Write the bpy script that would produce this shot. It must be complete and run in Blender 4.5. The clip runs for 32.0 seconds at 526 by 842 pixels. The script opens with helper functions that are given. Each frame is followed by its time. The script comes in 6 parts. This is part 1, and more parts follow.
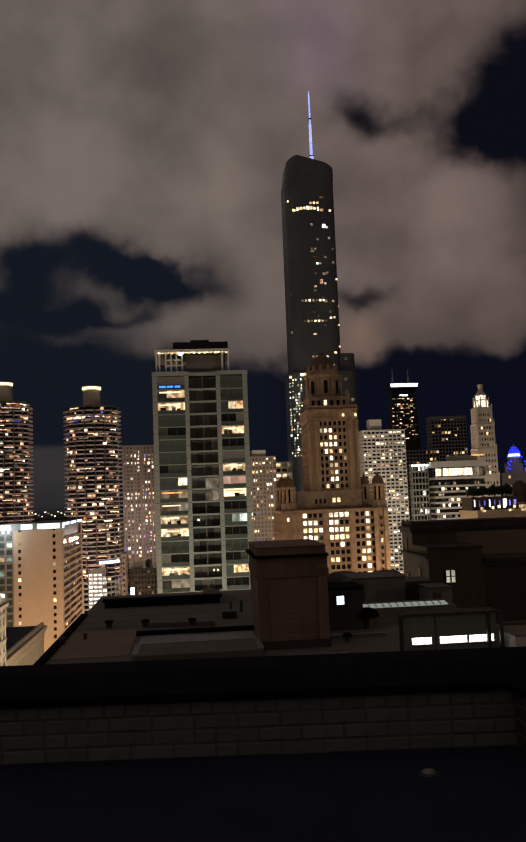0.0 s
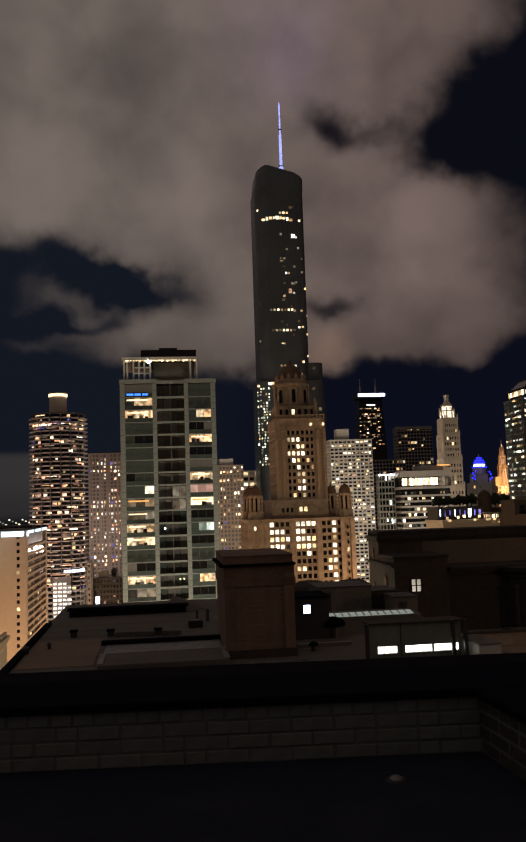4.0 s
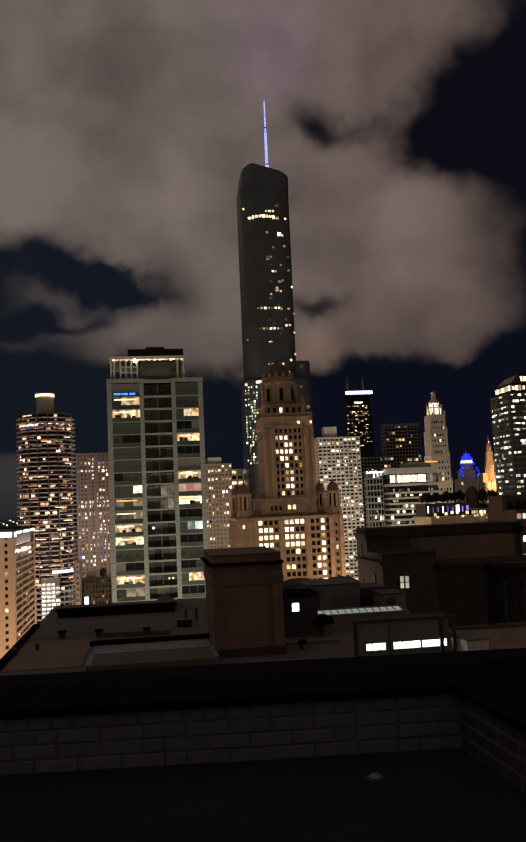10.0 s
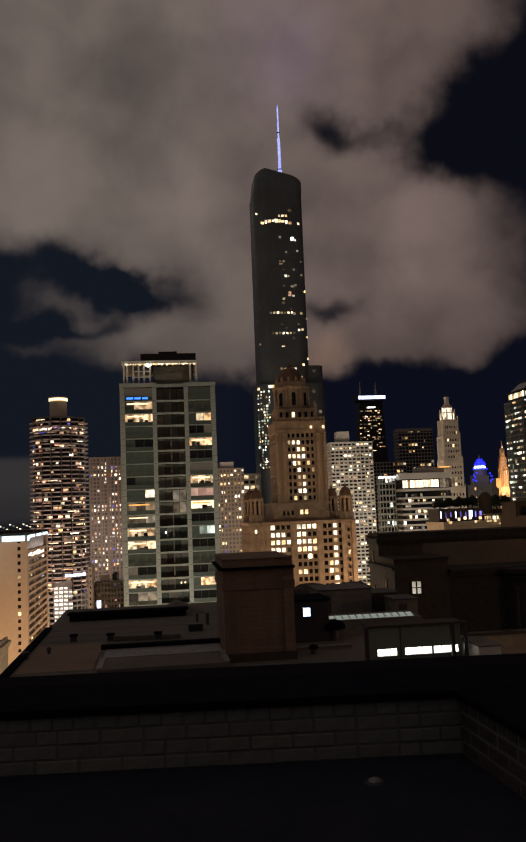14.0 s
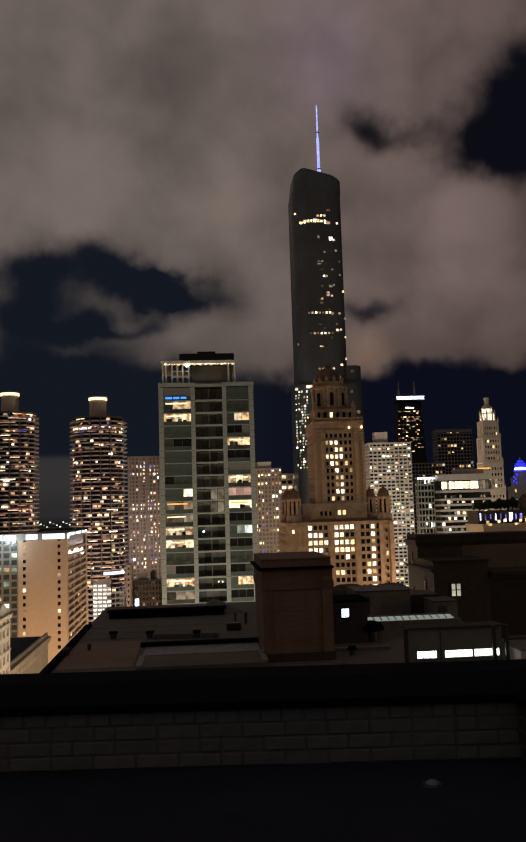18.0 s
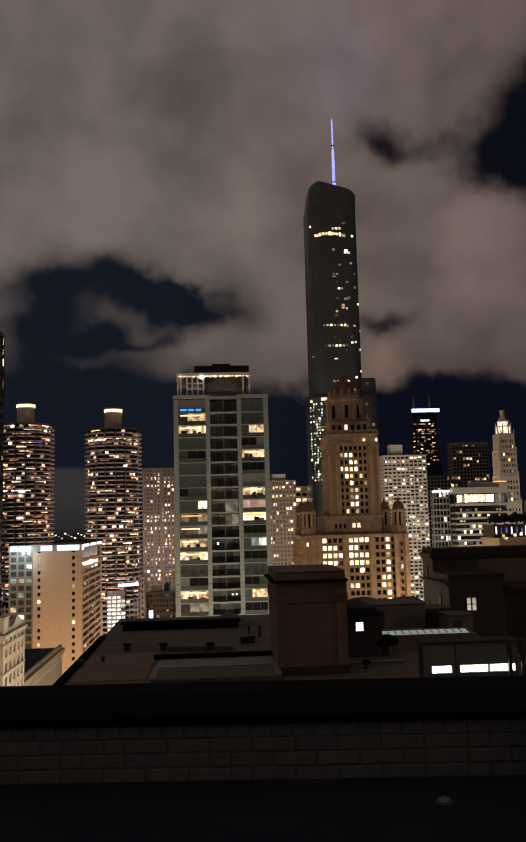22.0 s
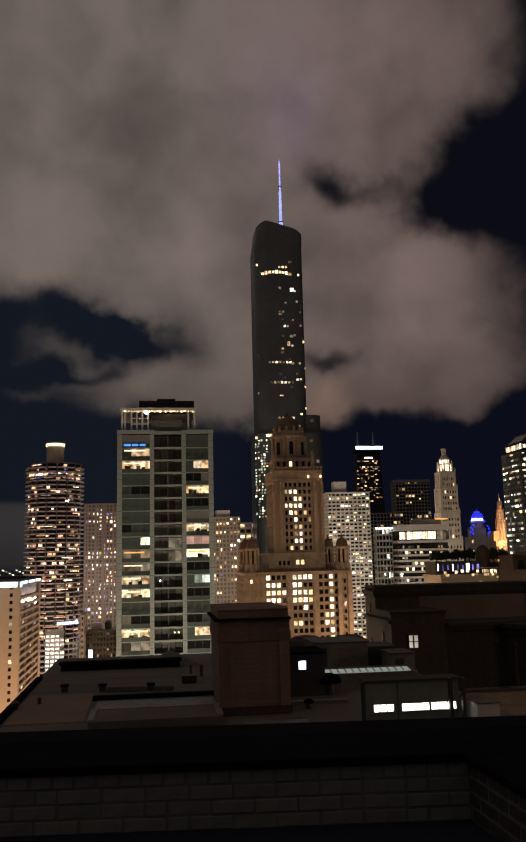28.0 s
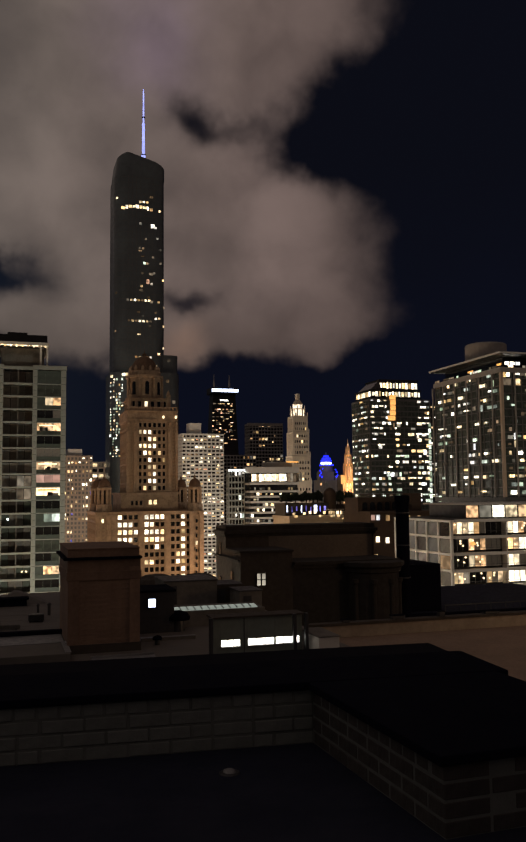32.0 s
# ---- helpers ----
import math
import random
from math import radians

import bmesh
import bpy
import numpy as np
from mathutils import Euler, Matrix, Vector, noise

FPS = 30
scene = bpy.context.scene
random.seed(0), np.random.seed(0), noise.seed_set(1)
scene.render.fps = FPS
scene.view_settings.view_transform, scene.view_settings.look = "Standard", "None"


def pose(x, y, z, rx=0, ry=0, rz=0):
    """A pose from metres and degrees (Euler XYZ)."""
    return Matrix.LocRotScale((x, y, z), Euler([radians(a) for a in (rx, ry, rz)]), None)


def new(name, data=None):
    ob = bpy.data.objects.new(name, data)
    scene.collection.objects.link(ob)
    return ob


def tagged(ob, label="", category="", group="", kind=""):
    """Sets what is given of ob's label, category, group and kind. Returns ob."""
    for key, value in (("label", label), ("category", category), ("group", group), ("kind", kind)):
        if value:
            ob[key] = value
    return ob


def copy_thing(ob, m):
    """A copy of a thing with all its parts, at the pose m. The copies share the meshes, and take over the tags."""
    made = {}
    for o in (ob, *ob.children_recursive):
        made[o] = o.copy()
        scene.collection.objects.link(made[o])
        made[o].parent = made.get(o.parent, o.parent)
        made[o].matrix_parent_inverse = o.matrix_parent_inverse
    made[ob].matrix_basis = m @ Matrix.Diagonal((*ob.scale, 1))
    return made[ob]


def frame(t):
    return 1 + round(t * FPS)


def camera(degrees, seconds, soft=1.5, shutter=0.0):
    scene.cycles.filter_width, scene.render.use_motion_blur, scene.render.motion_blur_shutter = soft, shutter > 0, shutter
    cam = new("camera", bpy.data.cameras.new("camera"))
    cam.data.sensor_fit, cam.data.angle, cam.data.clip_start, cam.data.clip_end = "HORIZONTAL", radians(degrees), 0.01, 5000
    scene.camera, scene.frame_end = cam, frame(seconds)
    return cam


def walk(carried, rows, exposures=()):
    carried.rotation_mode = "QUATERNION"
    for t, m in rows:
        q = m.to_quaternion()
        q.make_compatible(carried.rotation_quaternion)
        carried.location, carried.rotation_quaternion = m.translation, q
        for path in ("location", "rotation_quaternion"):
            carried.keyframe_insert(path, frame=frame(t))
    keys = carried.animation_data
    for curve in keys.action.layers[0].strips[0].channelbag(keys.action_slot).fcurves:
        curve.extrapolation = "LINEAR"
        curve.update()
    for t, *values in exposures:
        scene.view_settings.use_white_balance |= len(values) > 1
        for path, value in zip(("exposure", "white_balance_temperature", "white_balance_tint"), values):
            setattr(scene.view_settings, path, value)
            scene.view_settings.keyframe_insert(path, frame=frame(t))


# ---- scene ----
cam = camera(35.063, 32.0, soft=2.0)

PATH = [
    (0.0, pose(-0.012, 0.041, 105.007, 95.076, 2.144, -4.882)),
    (0.5, pose(-0.006, 0.022, 105.014, 95.376, 2.173, -5.204)),
    (1.0, pose(-0.010, 0.017, 105.015, 95.544, 1.977, -5.611)),
    (1.5, pose(-0.014, 0.015, 105.018, 95.452, 1.866, -5.943)),
    (2.0, pose(-0.020, 0.015, 105.018, 95.188, 1.603, -5.964)),
    (2.5, pose(-0.021, 0.013, 105.017, 95.075, 1.611, -6.188)),
    (3.0, pose(-0.019, 0.013, 105.018, 95.150, 1.729, -6.676)),
    (3.5, pose(-0.022, 0.011, 105.013, 95.384, 1.866, -6.981)),
    (5.5, pose(-0.069, 0.007, 104.995, 95.856, 1.802, -7.359)),
    (6.0, pose(-0.052, 0.009, 104.998, 95.337, 1.499, -7.058)),
    (6.5, pose(-0.036, 0.004, 105.008, 94.946, 1.359, -6.894)),
    (7.0, pose(-0.013, 0.002, 105.011, 94.798, 1.360, -6.623)),
    (7.5, pose(0.008, -0.000, 105.011, 94.640, 1.421, -6.435)),
    (8.0, pose(0.014, 0.001, 105.015, 94.721, 1.615, -6.684)),
    (8.5, pose(0.024, 0.002, 105.012, 94.990, 2.007, -7.342)),
    (9.0, pose(0.019, 0.006, 105.013, 95.034, 2.213, -7.600)),
    (9.5, pose(0.018, 0.007, 105.013, 95.190, 2.340, -7.729)),
    (10.0, pose(0.019, 0.007, 105.011, 95.457, 2.445, -7.915)),
    (10.5, pose(0.022, 0.005, 105.010, 95.724, 2.489, -7.845)),
    (11.0, pose(0.021, 0.005, 105.007, 95.857, 2.535, -7.780)),
    (11.5, pose(0.025, 0.003, 105.006, 96.138, 2.686, -8.085)),
    (12.0, pose(0.033, 0.002, 104.999, 96.144, 3.004, -8.445)),
    (12.5, pose(0.046, 0.002, 104.998, 96.009, 3.078, -8.126)),
    (13.0, pose(0.066, 0.003, 104.995, 95.799, 2.844, -7.329)),
    (13.5, pose(0.083, -0.005, 105.000, 95.540, 2.458, -6.928)),
    (14.0, pose(0.076, -0.006, 105.000, 95.808, 2.228, -7.070)),
    (14.5, pose(0.053, -0.004, 104.999, 96.374, 1.733, -6.375)),
    (15.0, pose(0.042, -0.004, 104.998, 96.943, 1.697, -5.386)),
    (15.5, pose(0.035, -0.003, 104.995, 97.165, 1.744, -5.002)),
    (17.5, pose(-0.020, -0.004, 104.999, 96.198, 1.611, -4.741)),
    (18.0, pose(-0.021, -0.003, 105.001, 95.897, 1.718, -4.521)),
    (18.5, pose(-0.024, -0.002, 105.008, 96.317, 1.769, -3.638)),
    (19.0, pose(-0.015, -0.002, 105.010, 96.345, 1.931, -2.901)),
    (19.5, pose(-0.014, -0.002, 105.008, 96.186, 1.937, -2.974)),
    (20.0, pose(-0.004, -0.003, 105.008, 96.298, 1.997, -3.536)),
    (20.5, pose(-0.003, -0.002, 105.004, 96.518, 2.148, -3.806)),
    (21.0, pose(-0.000, 0.000, 105.006, 96.551, 2.064, -3.954)),
    (21.5, pose(-0.007, 0.000, 105.003, 96.623, 1.670, -3.732)),
    (22.0, pose(-0.005, -0.001, 105.003, 96.765, 1.438, -3.536)),
    (22.5, pose(-0.000, -0.003, 105.002, 97.091, 1.604, -3.802)),
    (23.0, pose(0.027, -0.014, 105.002, 97.503, 1.988, -4.644)),
    (23.5, pose(0.044, -0.006, 104.999, 97.849, 1.982, -5.097)),
    (24.0, pose(0.064, -0.005, 104.996, 98.017, 2.136, -5.097)),
    (24.5, pose(0.076, -0.006, 104.997, 98.095, 2.164, -4.994)),
    (26.5, pose(0.040, -0.031, 104.968, 99.206, 2.179, -3.868)),
    (27.0, pose(0.032, -0.027, 104.984, 99.178, 2.304, -4.586)),
    (27.5, pose(0.021, -0.020, 104.998, 99.302, 1.970, -6.055)),
    (28.0, pose(0.013, -0.008, 105.030, 99.148, 1.330, -7.366)),
    (28.5, pose(-0.014, -0.014, 104.990, 98.842, 0.929, -8.625)),
    (29.0, pose(-0.051, -0.008, 104.981, 98.519, 0.365, -9.617)),
    (29.5, pose(-0.069, -0.003, 104.982, 98.083, -0.211, -9.795)),
    (30.0, pose(-0.085, 0.001, 104.981, 97.607, -0.465, -10.065)),
    (30.5, pose(-0.087, 0.004, 104.980, 96.730, 0.150, -12.122)),
    (31.0, pose(-0.078, 0.005, 104.994, 95.298, 0.786, -15.476)),
    (31.5, pose(-0.067, -0.001, 104.998, 94.585, 0.442, -16.485)),
    (32.0, pose(-0.017, -0.019, 105.024, 94.953, 0.594, -17.398)),
]
walk(cam, PATH)

# ---- world: night clouds lit by the city, with clear gaps ----
D = math.degrees


class Nodes:
    """Short hand for node trees."""

    def __init__(self, tree):
        self.tree = tree
        tree.nodes.clear()

    def add(self, kind, **props):
        n = self.tree.nodes.new(kind)
        for k, v in props.items():
            if k == "inputs":
                for name, val in v.items():
                    self.put(n.inputs[name], val)
            elif k == "operation":
                n.operation = v
            elif k == "data_type":
                n.data_type = v
            elif k == "blend_type":
                n.blend_type = v
            elif k == "noise_dimensions":
                n.noise_dimensions = v
            elif k == "feature":
                n.feature = v
        return n

    def put(self, socket, val):
        if isinstance(val, bpy.types.NodeSocket):
            self.tree.links.new(val, socket)
        else:
            socket.default_value = val

    def math(self, op, a, b=0.0, c=None):
        n = self.add("ShaderNodeMath", operation=op)
        self.put(n.inputs[0], a)
        self.put(n.inputs[1], b)
        if c is not None:
            self.put(n.inputs[2], c)
        return n.outputs[0]

    def mix(self, fac, a, b, blend="MIX"):
        n = self.add("ShaderNodeMix", data_type="RGBA", blend_type=blend)
        self.put(n.inputs[0], fac)
        self.put(n.inputs[6], a)
        self.put(n.inputs[7], b)
        return n.outputs[2]

    def noise(self, vec, scale, detail=4.0, rough=0.55, dist=0.0):
        n = self.add("ShaderNodeTexNoise", inputs={"Scale": scale, "Detail": detail, "Roughness": rough, "Distortion": dist})
        if vec is not None:
            self.put(n.inputs["Vector"], vec)
        return n.outputs["Fac"]

    def step(self, x, lo, hi, to_lo=0.0, to_hi=1.0):
        n = self.add("ShaderNodeMapRange")
        n.interpolation_type = "SMOOTHSTEP"
        self.put(n.inputs[0], x)
        for i, v in enumerate((lo, hi, to_lo, to_hi)):
            self.put(n.inputs[1 + i], v)
        return n.outputs[0]


world = bpy.data.worlds.new("night_sky")
scene.world = world
world.use_nodes = True
N = Nodes(world.node_tree)
way = N.add("ShaderNodeTexCoord").outputs["Generated"]
warp = N.add("ShaderNodeTexNoise", inputs={"Scale": 11.0, "Detail": 4.0, "Roughness": 0.5, "Vector": way}).outputs["Color"]
bent = N.add("ShaderNodeVectorMath", operation="MULTIPLY_ADD", inputs={0: warp, 1: (0.10, 0.10, 0.10), 2: way}).outputs[0]
bent = N.add("ShaderNodeVectorMath", operation="SUBTRACT", inputs={0: bent, 1: (0.05, 0.05, 0.05)}).outputs[0]
xyz = N.add("ShaderNodeSeparateXYZ", inputs={0: bent})
raw = N.add("ShaderNodeSeparateXYZ", inputs={0: way})
level = N.math("MULTIPLY", N.math("ARCSINE", raw.outputs[2]), 57.2958)
AZ = N.math("MULTIPLY", N.math("ARCTAN2", xyz.outputs[0], xyz.outputs[1]), 57.2958)
EL = N.math("MULTIPLY", N.math("ARCSINE", xyz.outputs[2]), 57.2958)


def puff(az, el, sa, se, lean=0.0):
    """A soft round patch of the sky: bearing, height, and half sizes in degrees."""
    u = N.math("DIVIDE", N.math("SUBTRACT", AZ, az), sa)
    v = N.math("DIVIDE", N.math("SUBTRACT", N.math("SUBTRACT", EL, el), N.math("MULTIPLY", N.math("SUBTRACT", AZ, az), lean)), se)
    q = N.math("ADD", N.math("MULTIPLY", u, u), N.math("MULTIPLY", v, v))
    return N.math("EXPONENT", N.math("MULTIPLY", q, -1.0))


def total(values):
    s = values[0]
    for v in values[1:]:
        s = N.math("ADD", s, v)
    return s


soft = N.noise(way, 6.0, 2.0, 0.45, 0.2)
fine = N.noise(way, 15.0, 4.0, 0.5, 0.2)
# how far east the cloud sheet reaches, with a deep notch at middle height
shore = total([26.6, N.math("MULTIPLY", puff(0.0, 24.0, 900.0, 3.8), -7.6), N.math("MULTIPLY", puff(0.0, 8.4, 900.0, 2.6), -2.0)])
gaps = total([
    N.math("MULTIPLY", puff(12.8, 25.0, 2.4, 1.6, -0.3), 0.95),
    N.math("MULTIPLY", puff(16.0, 24.4, 2.0, 1.0), 0.40),
    N.math("MULTIPLY", puff(22.6, 8.0, 3.0, 1.7), 1.0),
    N.math("MULTIPLY", puff(12.9, 12.9, 2.0, 0.9, -0.1), 0.85),
    N.math("MULTIPLY", puff(20.4, 22.6, 2.4, 1.8, 0.3), 0.45),
    N.math("MULTIPLY", puff(-8.6, 13.6, 5.4, 3.2), 0.30),
    N.math("MULTIPLY", puff(-1.6, 14.8, 4.2, 1.2, -0.1), 0.55),
    N.math("MULTIPLY", puff(-11.0, 15.6, 3.8, 1.5, -0.1), 1.05),
    N.math("MULTIPLY", puff(-5.4, 16.3, 3.4, 1.35, -0.12), 1.0),
    N.math("MULTIPLY", puff(-0.9, 15.2, 2.4, 0.95, -0.16), 1.0),
    N.math("MULTIPLY", puff(-3.0, 14.9, 2.0, 0.9), 0.5),
    N.math("MULTIPLY", puff(-9.5, 29.5, 5.0, 4.0), 0.16),
    N.math("MULTIPLY", puff(-11.6, 12.9, 2.4, 1.4), 0.8),
    N.math("MULTIPLY", puff(-2.6, 13.1, 1.6, 0.7), 0.45),
    N.math("MULTIPLY", puff(-7.4, 12.7, 3.4, 0.6, 0.05), 0.6),
    N.math("MULTIPLY", puff(-9.0, 10.2, 4.0, 1.2), 0.8),
    N.step(EL, 10.8, 7.2, 0.0, 1.5),
    N.math("MULTIPLY", N.step(AZ, 3.0, -4.0), N.step(EL, 15.5, 11.0, 0.0, 0.5)),
    N.math("MULTIPLY", N.math("MULTIPLY", N.step(N.math("SUBTRACT", AZ, shore), -4.4, 4.6), N.step(AZ, 80.0, 55.0)), 1.5),
])
banks = total([
    N.math("MULTIPLY", puff(1.4, 11.6, 2.6, 1.3), 0.7),
    N.math("MULTIPLY", puff(8.5, 10.2, 4.6, 1.5), 0.5),
    N.math("MULTIPLY", puff(12.0, 9.8, 1.8, 1.0), 0.3),
    N.math("MULTIPLY", puff(16.4, 10.0, 2.8, 1.4), 0.75),
    N.math("MULTIPLY", N.math("MULTIPLY", N.step(level, 4.5, 3.3), N.step(AZ, -3.0, -6.0)), 2.0),
])
cover = N.math("ADD", N.math("SUBTRACT", 0.80, gaps), banks)
cover = N.math("ADD", cover, N.math("MULTIPLY", N.math("SUBTRACT", soft, 0.5), 0.75))
cover = N.math("ADD", cover, N.math("MULTIPLY", N.math("SUBTRACT", fine, 0.5), 0.62))
cover = N.step(cover, -0.34, 1.02)
glow = N.step(N.math("ADD", N.math("MULTIPLY", soft, 0.7), N.math("MULTIPLY", fine, 0.3)), 0.30, 0.70, 0.86, 1.30)
lowlit = N.math("MULTIPLY", N.step(EL, 34.0, 17.0, 0.94, 1.06), N.math("MULTIPLY", N.step(EL, 8.0, 16.0, 0.60, 1.0), N.step(AZ, 15.0, 27.0, 1.0, 0.64)))
cloud = N.mix(N.step(AZ, -4.0, 22.0), (0.137, 0.110, 0.096, 1), (0.146, 0.105, 0.094, 1))
cloud = N.mix(puff(12.2, 10.3, 1.7, 1.2), cloud, (0.23, 0.150, 0.118, 1))
cloud = N.mix(N.math("MULTIPLY", puff(9.6, 29.6, 3.4, 3.4), 0.5), cloud, (0.165, 0.118, 0.160, 1))
cloud = N.mix(N.step(level, 5.0, 4.4), cloud, (0.043, 0.040, 0.041, 1))
lit = N.add("ShaderNodeVectorMath", operation="SCALE", inputs={0: cloud, "Scale": N.math("MULTIPLY", glow, lowlit)}).outputs[0]
clear = N.mix(N.step(EL, 4.0, 22.0), (0.0034, 0.0043, 0.0105, 1), (0.0034, 0.0038, 0.0072, 1))
clear = N.mix(N.step(AZ, 13.0, -3.0), clear, (0.0066, 0.0088, 0.0150, 1))
night = N.mix(cover, clear, lit)
night = N.mix(N.step(raw.outputs[2], -0.02, 0.0), (0.004, 0.004, 0.006, 1), night)
sky = N.add("ShaderNodeBackground", inputs={"Color": night, "Strength": 1.0})
N.tree.links.new(sky.outputs[0], N.add("ShaderNodeOutputWorld").inputs[0])


# ---- lights: unseen fill lights in place of the street and facade lighting ----
SODIUM, WARM, WHITE = (1.0, 0.62, 0.34), (1.0, 0.82, 0.62), (1.0, 0.95, 0.88)
LAMPS = [  # x, y, z, watts, colour: unseen lights standing in for street lamps and floodlights
    (-66, 315, 30, 80000, SODIUM),
    (-30, 330, 14, 60000, SODIUM),
    (-28, 420, 14, 90000, SODIUM),
    (-58, 120, 30, 80000, SODIUM),
    (-18, 168, 40, 54000, (1.0, 0.66, 0.37)),
    (8, 150, 50, 66000, (0.96, 1.0, 0.86)),
    (62, 300, 82, 20000, (1.0, 0.79, 0.52)),
    (100, 350, 60, 36000, SODIUM),
    (122, 455, 85, 64000, (1.0, 0.88, 0.72)),
    (158, 405, 100, 11000, WARM),
    (130, 345, 75, 23000, WHITE),
    (205, 215, 90, 16000, WARM),
    (108, 105, 85, 12000, WARM),
    (-66, 455, 70, 58000, (1.0, 0.70, 0.58)),
    (-36, 560, 80, 58000, (1.0, 0.78, 0.68)),
    (52, 480, 80, 40000, WARM),
    (276, 630, 112, 26000, (1.0, 0.50, 0.18)),
    (271, 636, 134, 2500, (1.0, 0.50, 0.2)),
    (225, 556, 128.5, 800, (0.06, 0.09, 1.0)),
    (-82, 364, 93, 5000, (0.80, 0.92, 1.0)),
    # added only to brighten the brown eastern roof
    (57, 33, 103.5, 5600, SODIUM),
]
for x, y, z, watts, colour in LAMPS:
    lamp = bpy.data.lights.new("fill_light", "POINT")
    lamp.energy, lamp.color, lamp.shadow_soft_size = watts, colour, 2.0
    new("fill_light", lamp).location = (x, y, z)


# ---- materials ----
def surface(name, base, other=None, rough=0.7, metal=0.0, grain=2.0, broad=0.15, bump=0.15, spread=0.0, coat=0.0, gloss=0.5):
    """A weathered surface: two colours mixed at two scales, fine relief, and a shade that differs from piece to piece."""
    m = bpy.data.materials.new(name)
    m.use_nodes = True
    n = Nodes(m.node_tree)
    co = n.add("ShaderNodeTexCoord").outputs["Object"]
    other = other or tuple(c * 0.72 for c in base)
    wide = n.noise(co, broad, 4.0, 0.6, 0.4)
    small = n.noise(co, grain, 5.0, 0.6)
    fac = n.step(n.math("ADD", n.math("MULTIPLY", wide, 0.65), n.math("MULTIPLY", small, 0.35)), 0.32, 0.68)
    col = n.mix(fac, (*base, 1), (*other, 1))
    if spread:
        r = n.add("ShaderNodeObjectInfo").outputs["Random"]
        hsv = n.add("ShaderNodeHueSaturation", inputs={"Color": col, "Value": n.math("ADD", 1.0 - spread, n.math("MULTIPLY", r, 2 * spread))})
        col = hsv.outputs[0]
    p = n.add("ShaderNodeBsdfPrincipled", inputs={"Base Color": col, "Metallic": metal})
    n.put(p.inputs["Roughness"], n.step(small, 0.3, 0.7, max(rough - 0.1, 0.02), min(rough + 0.12, 1.0)))
    p.inputs["Coat Weight"].default_value = coat
    p.inputs["Specular IOR Level"].default_value = gloss
    if bump:
        b = n.add("ShaderNodeBump", inputs={"Strength": bump, "Height": small, "Distance": 0.02})
        n.tree.links.new(b.outputs[0], p.inputs["Normal"])
    n.tree.links.new(p.outputs[0], n.add("ShaderNodeOutputMaterial").inputs[0])
    return m


def lamplight(name, low, high, weak, strong, scale=0.55, depth=0.55):
    """Light behind a pane: tint and strength differ from window to window, and within one by what stands in the room."""
    m = bpy.data.materials.new(name)
    m.use_nodes = True
    m.cycles.emission_sampling = "NONE"
    n = Nodes(m.node_tree)
    co = n.add("ShaderNodeTexCoord").outputs["Object"]
    r = n.add("ShaderNodeObjectInfo").outputs["Random"]
    r2 = n.math("FRACT", n.math("MULTIPLY", r, 17.31))
    shift = n.add("ShaderNodeVectorMath", operation="ADD", inputs={0: co})
    n.put(shift.inputs[1], n.add("ShaderNodeCombineXYZ", inputs={0: n.math("MULTIPLY", r, 90.0), 2: n.math("MULTIPLY", r2, 70.0)}).outputs[0])
    room = n.step(n.noise(shift.outputs[0], scale, 0.6, 0.5), 0.30, 0.66, 1.0 - depth, 1.15)
    col = n.mix(r, (*low, 1), (*high, 1))
    power = n.math("ADD", weak, n.math("MULTIPLY", n.math("POWER", r2, 2.2), strong - weak))
    e = n.add("ShaderNodeEmission", inputs={"Color": col, "Strength": n.math("MULTIPLY", power, room)})
    n.tree.links.new(e.outputs[0], n.add("ShaderNodeOutputMaterial").inputs[0])
    return m


def glowing(name, colour, strength):
    m = bpy.data.materials.new(name)
    m.use_nodes = True
    m.cycles.emission_sampling = "NONE"
    n = Nodes(m.node_tree)
    co = n.add("ShaderNodeTexCoord").outputs["Object"]
    k = n.step(n.noise(co, 0.7, 2.0), 0.3, 0.7, 0.75 * strength, 1.15 * strength)
    e = n.add("ShaderNodeEmission", inputs={"Color": (*colour, 1), "Strength": k})
    n.tree.links.new(e.outputs[0], n.add("ShaderNodeOutputMaterial").inputs[0])
    return m


def glass(name, tint, rough=0.08, wave=0.03):
    """Dark facade glass over unlit rooms: a mirror-like coat with slightly uneven panes."""
    m = bpy.data.materials.new(name)
    m.use_nodes = True
    n = Nodes(m.node_tree)
    co = n.add("ShaderNodeTexCoord").outputs["Object"]
    small = n.noise(co, 0.45, 3.0)
    col = n.mix(n.step(small, 0.35, 0.65), (*tint, 1), (*[c * 0.55 for c in tint], 1))
    p = n.add("ShaderNodeBsdfPrincipled", inputs={"Base Color": col, "Roughness": rough, "IOR": 1.5, "Specular IOR Level": 0.7})
    b = n.add("ShaderNodeBump", inputs={"Strength": wave, "Height": small, "Distance": 0.2})
    n.tree.links.new(b.outputs[0], p.inputs["Normal"])
    n.tree.links.new(p.outputs[0], n.add("ShaderNodeOutputMaterial").inputs[0])
    return m


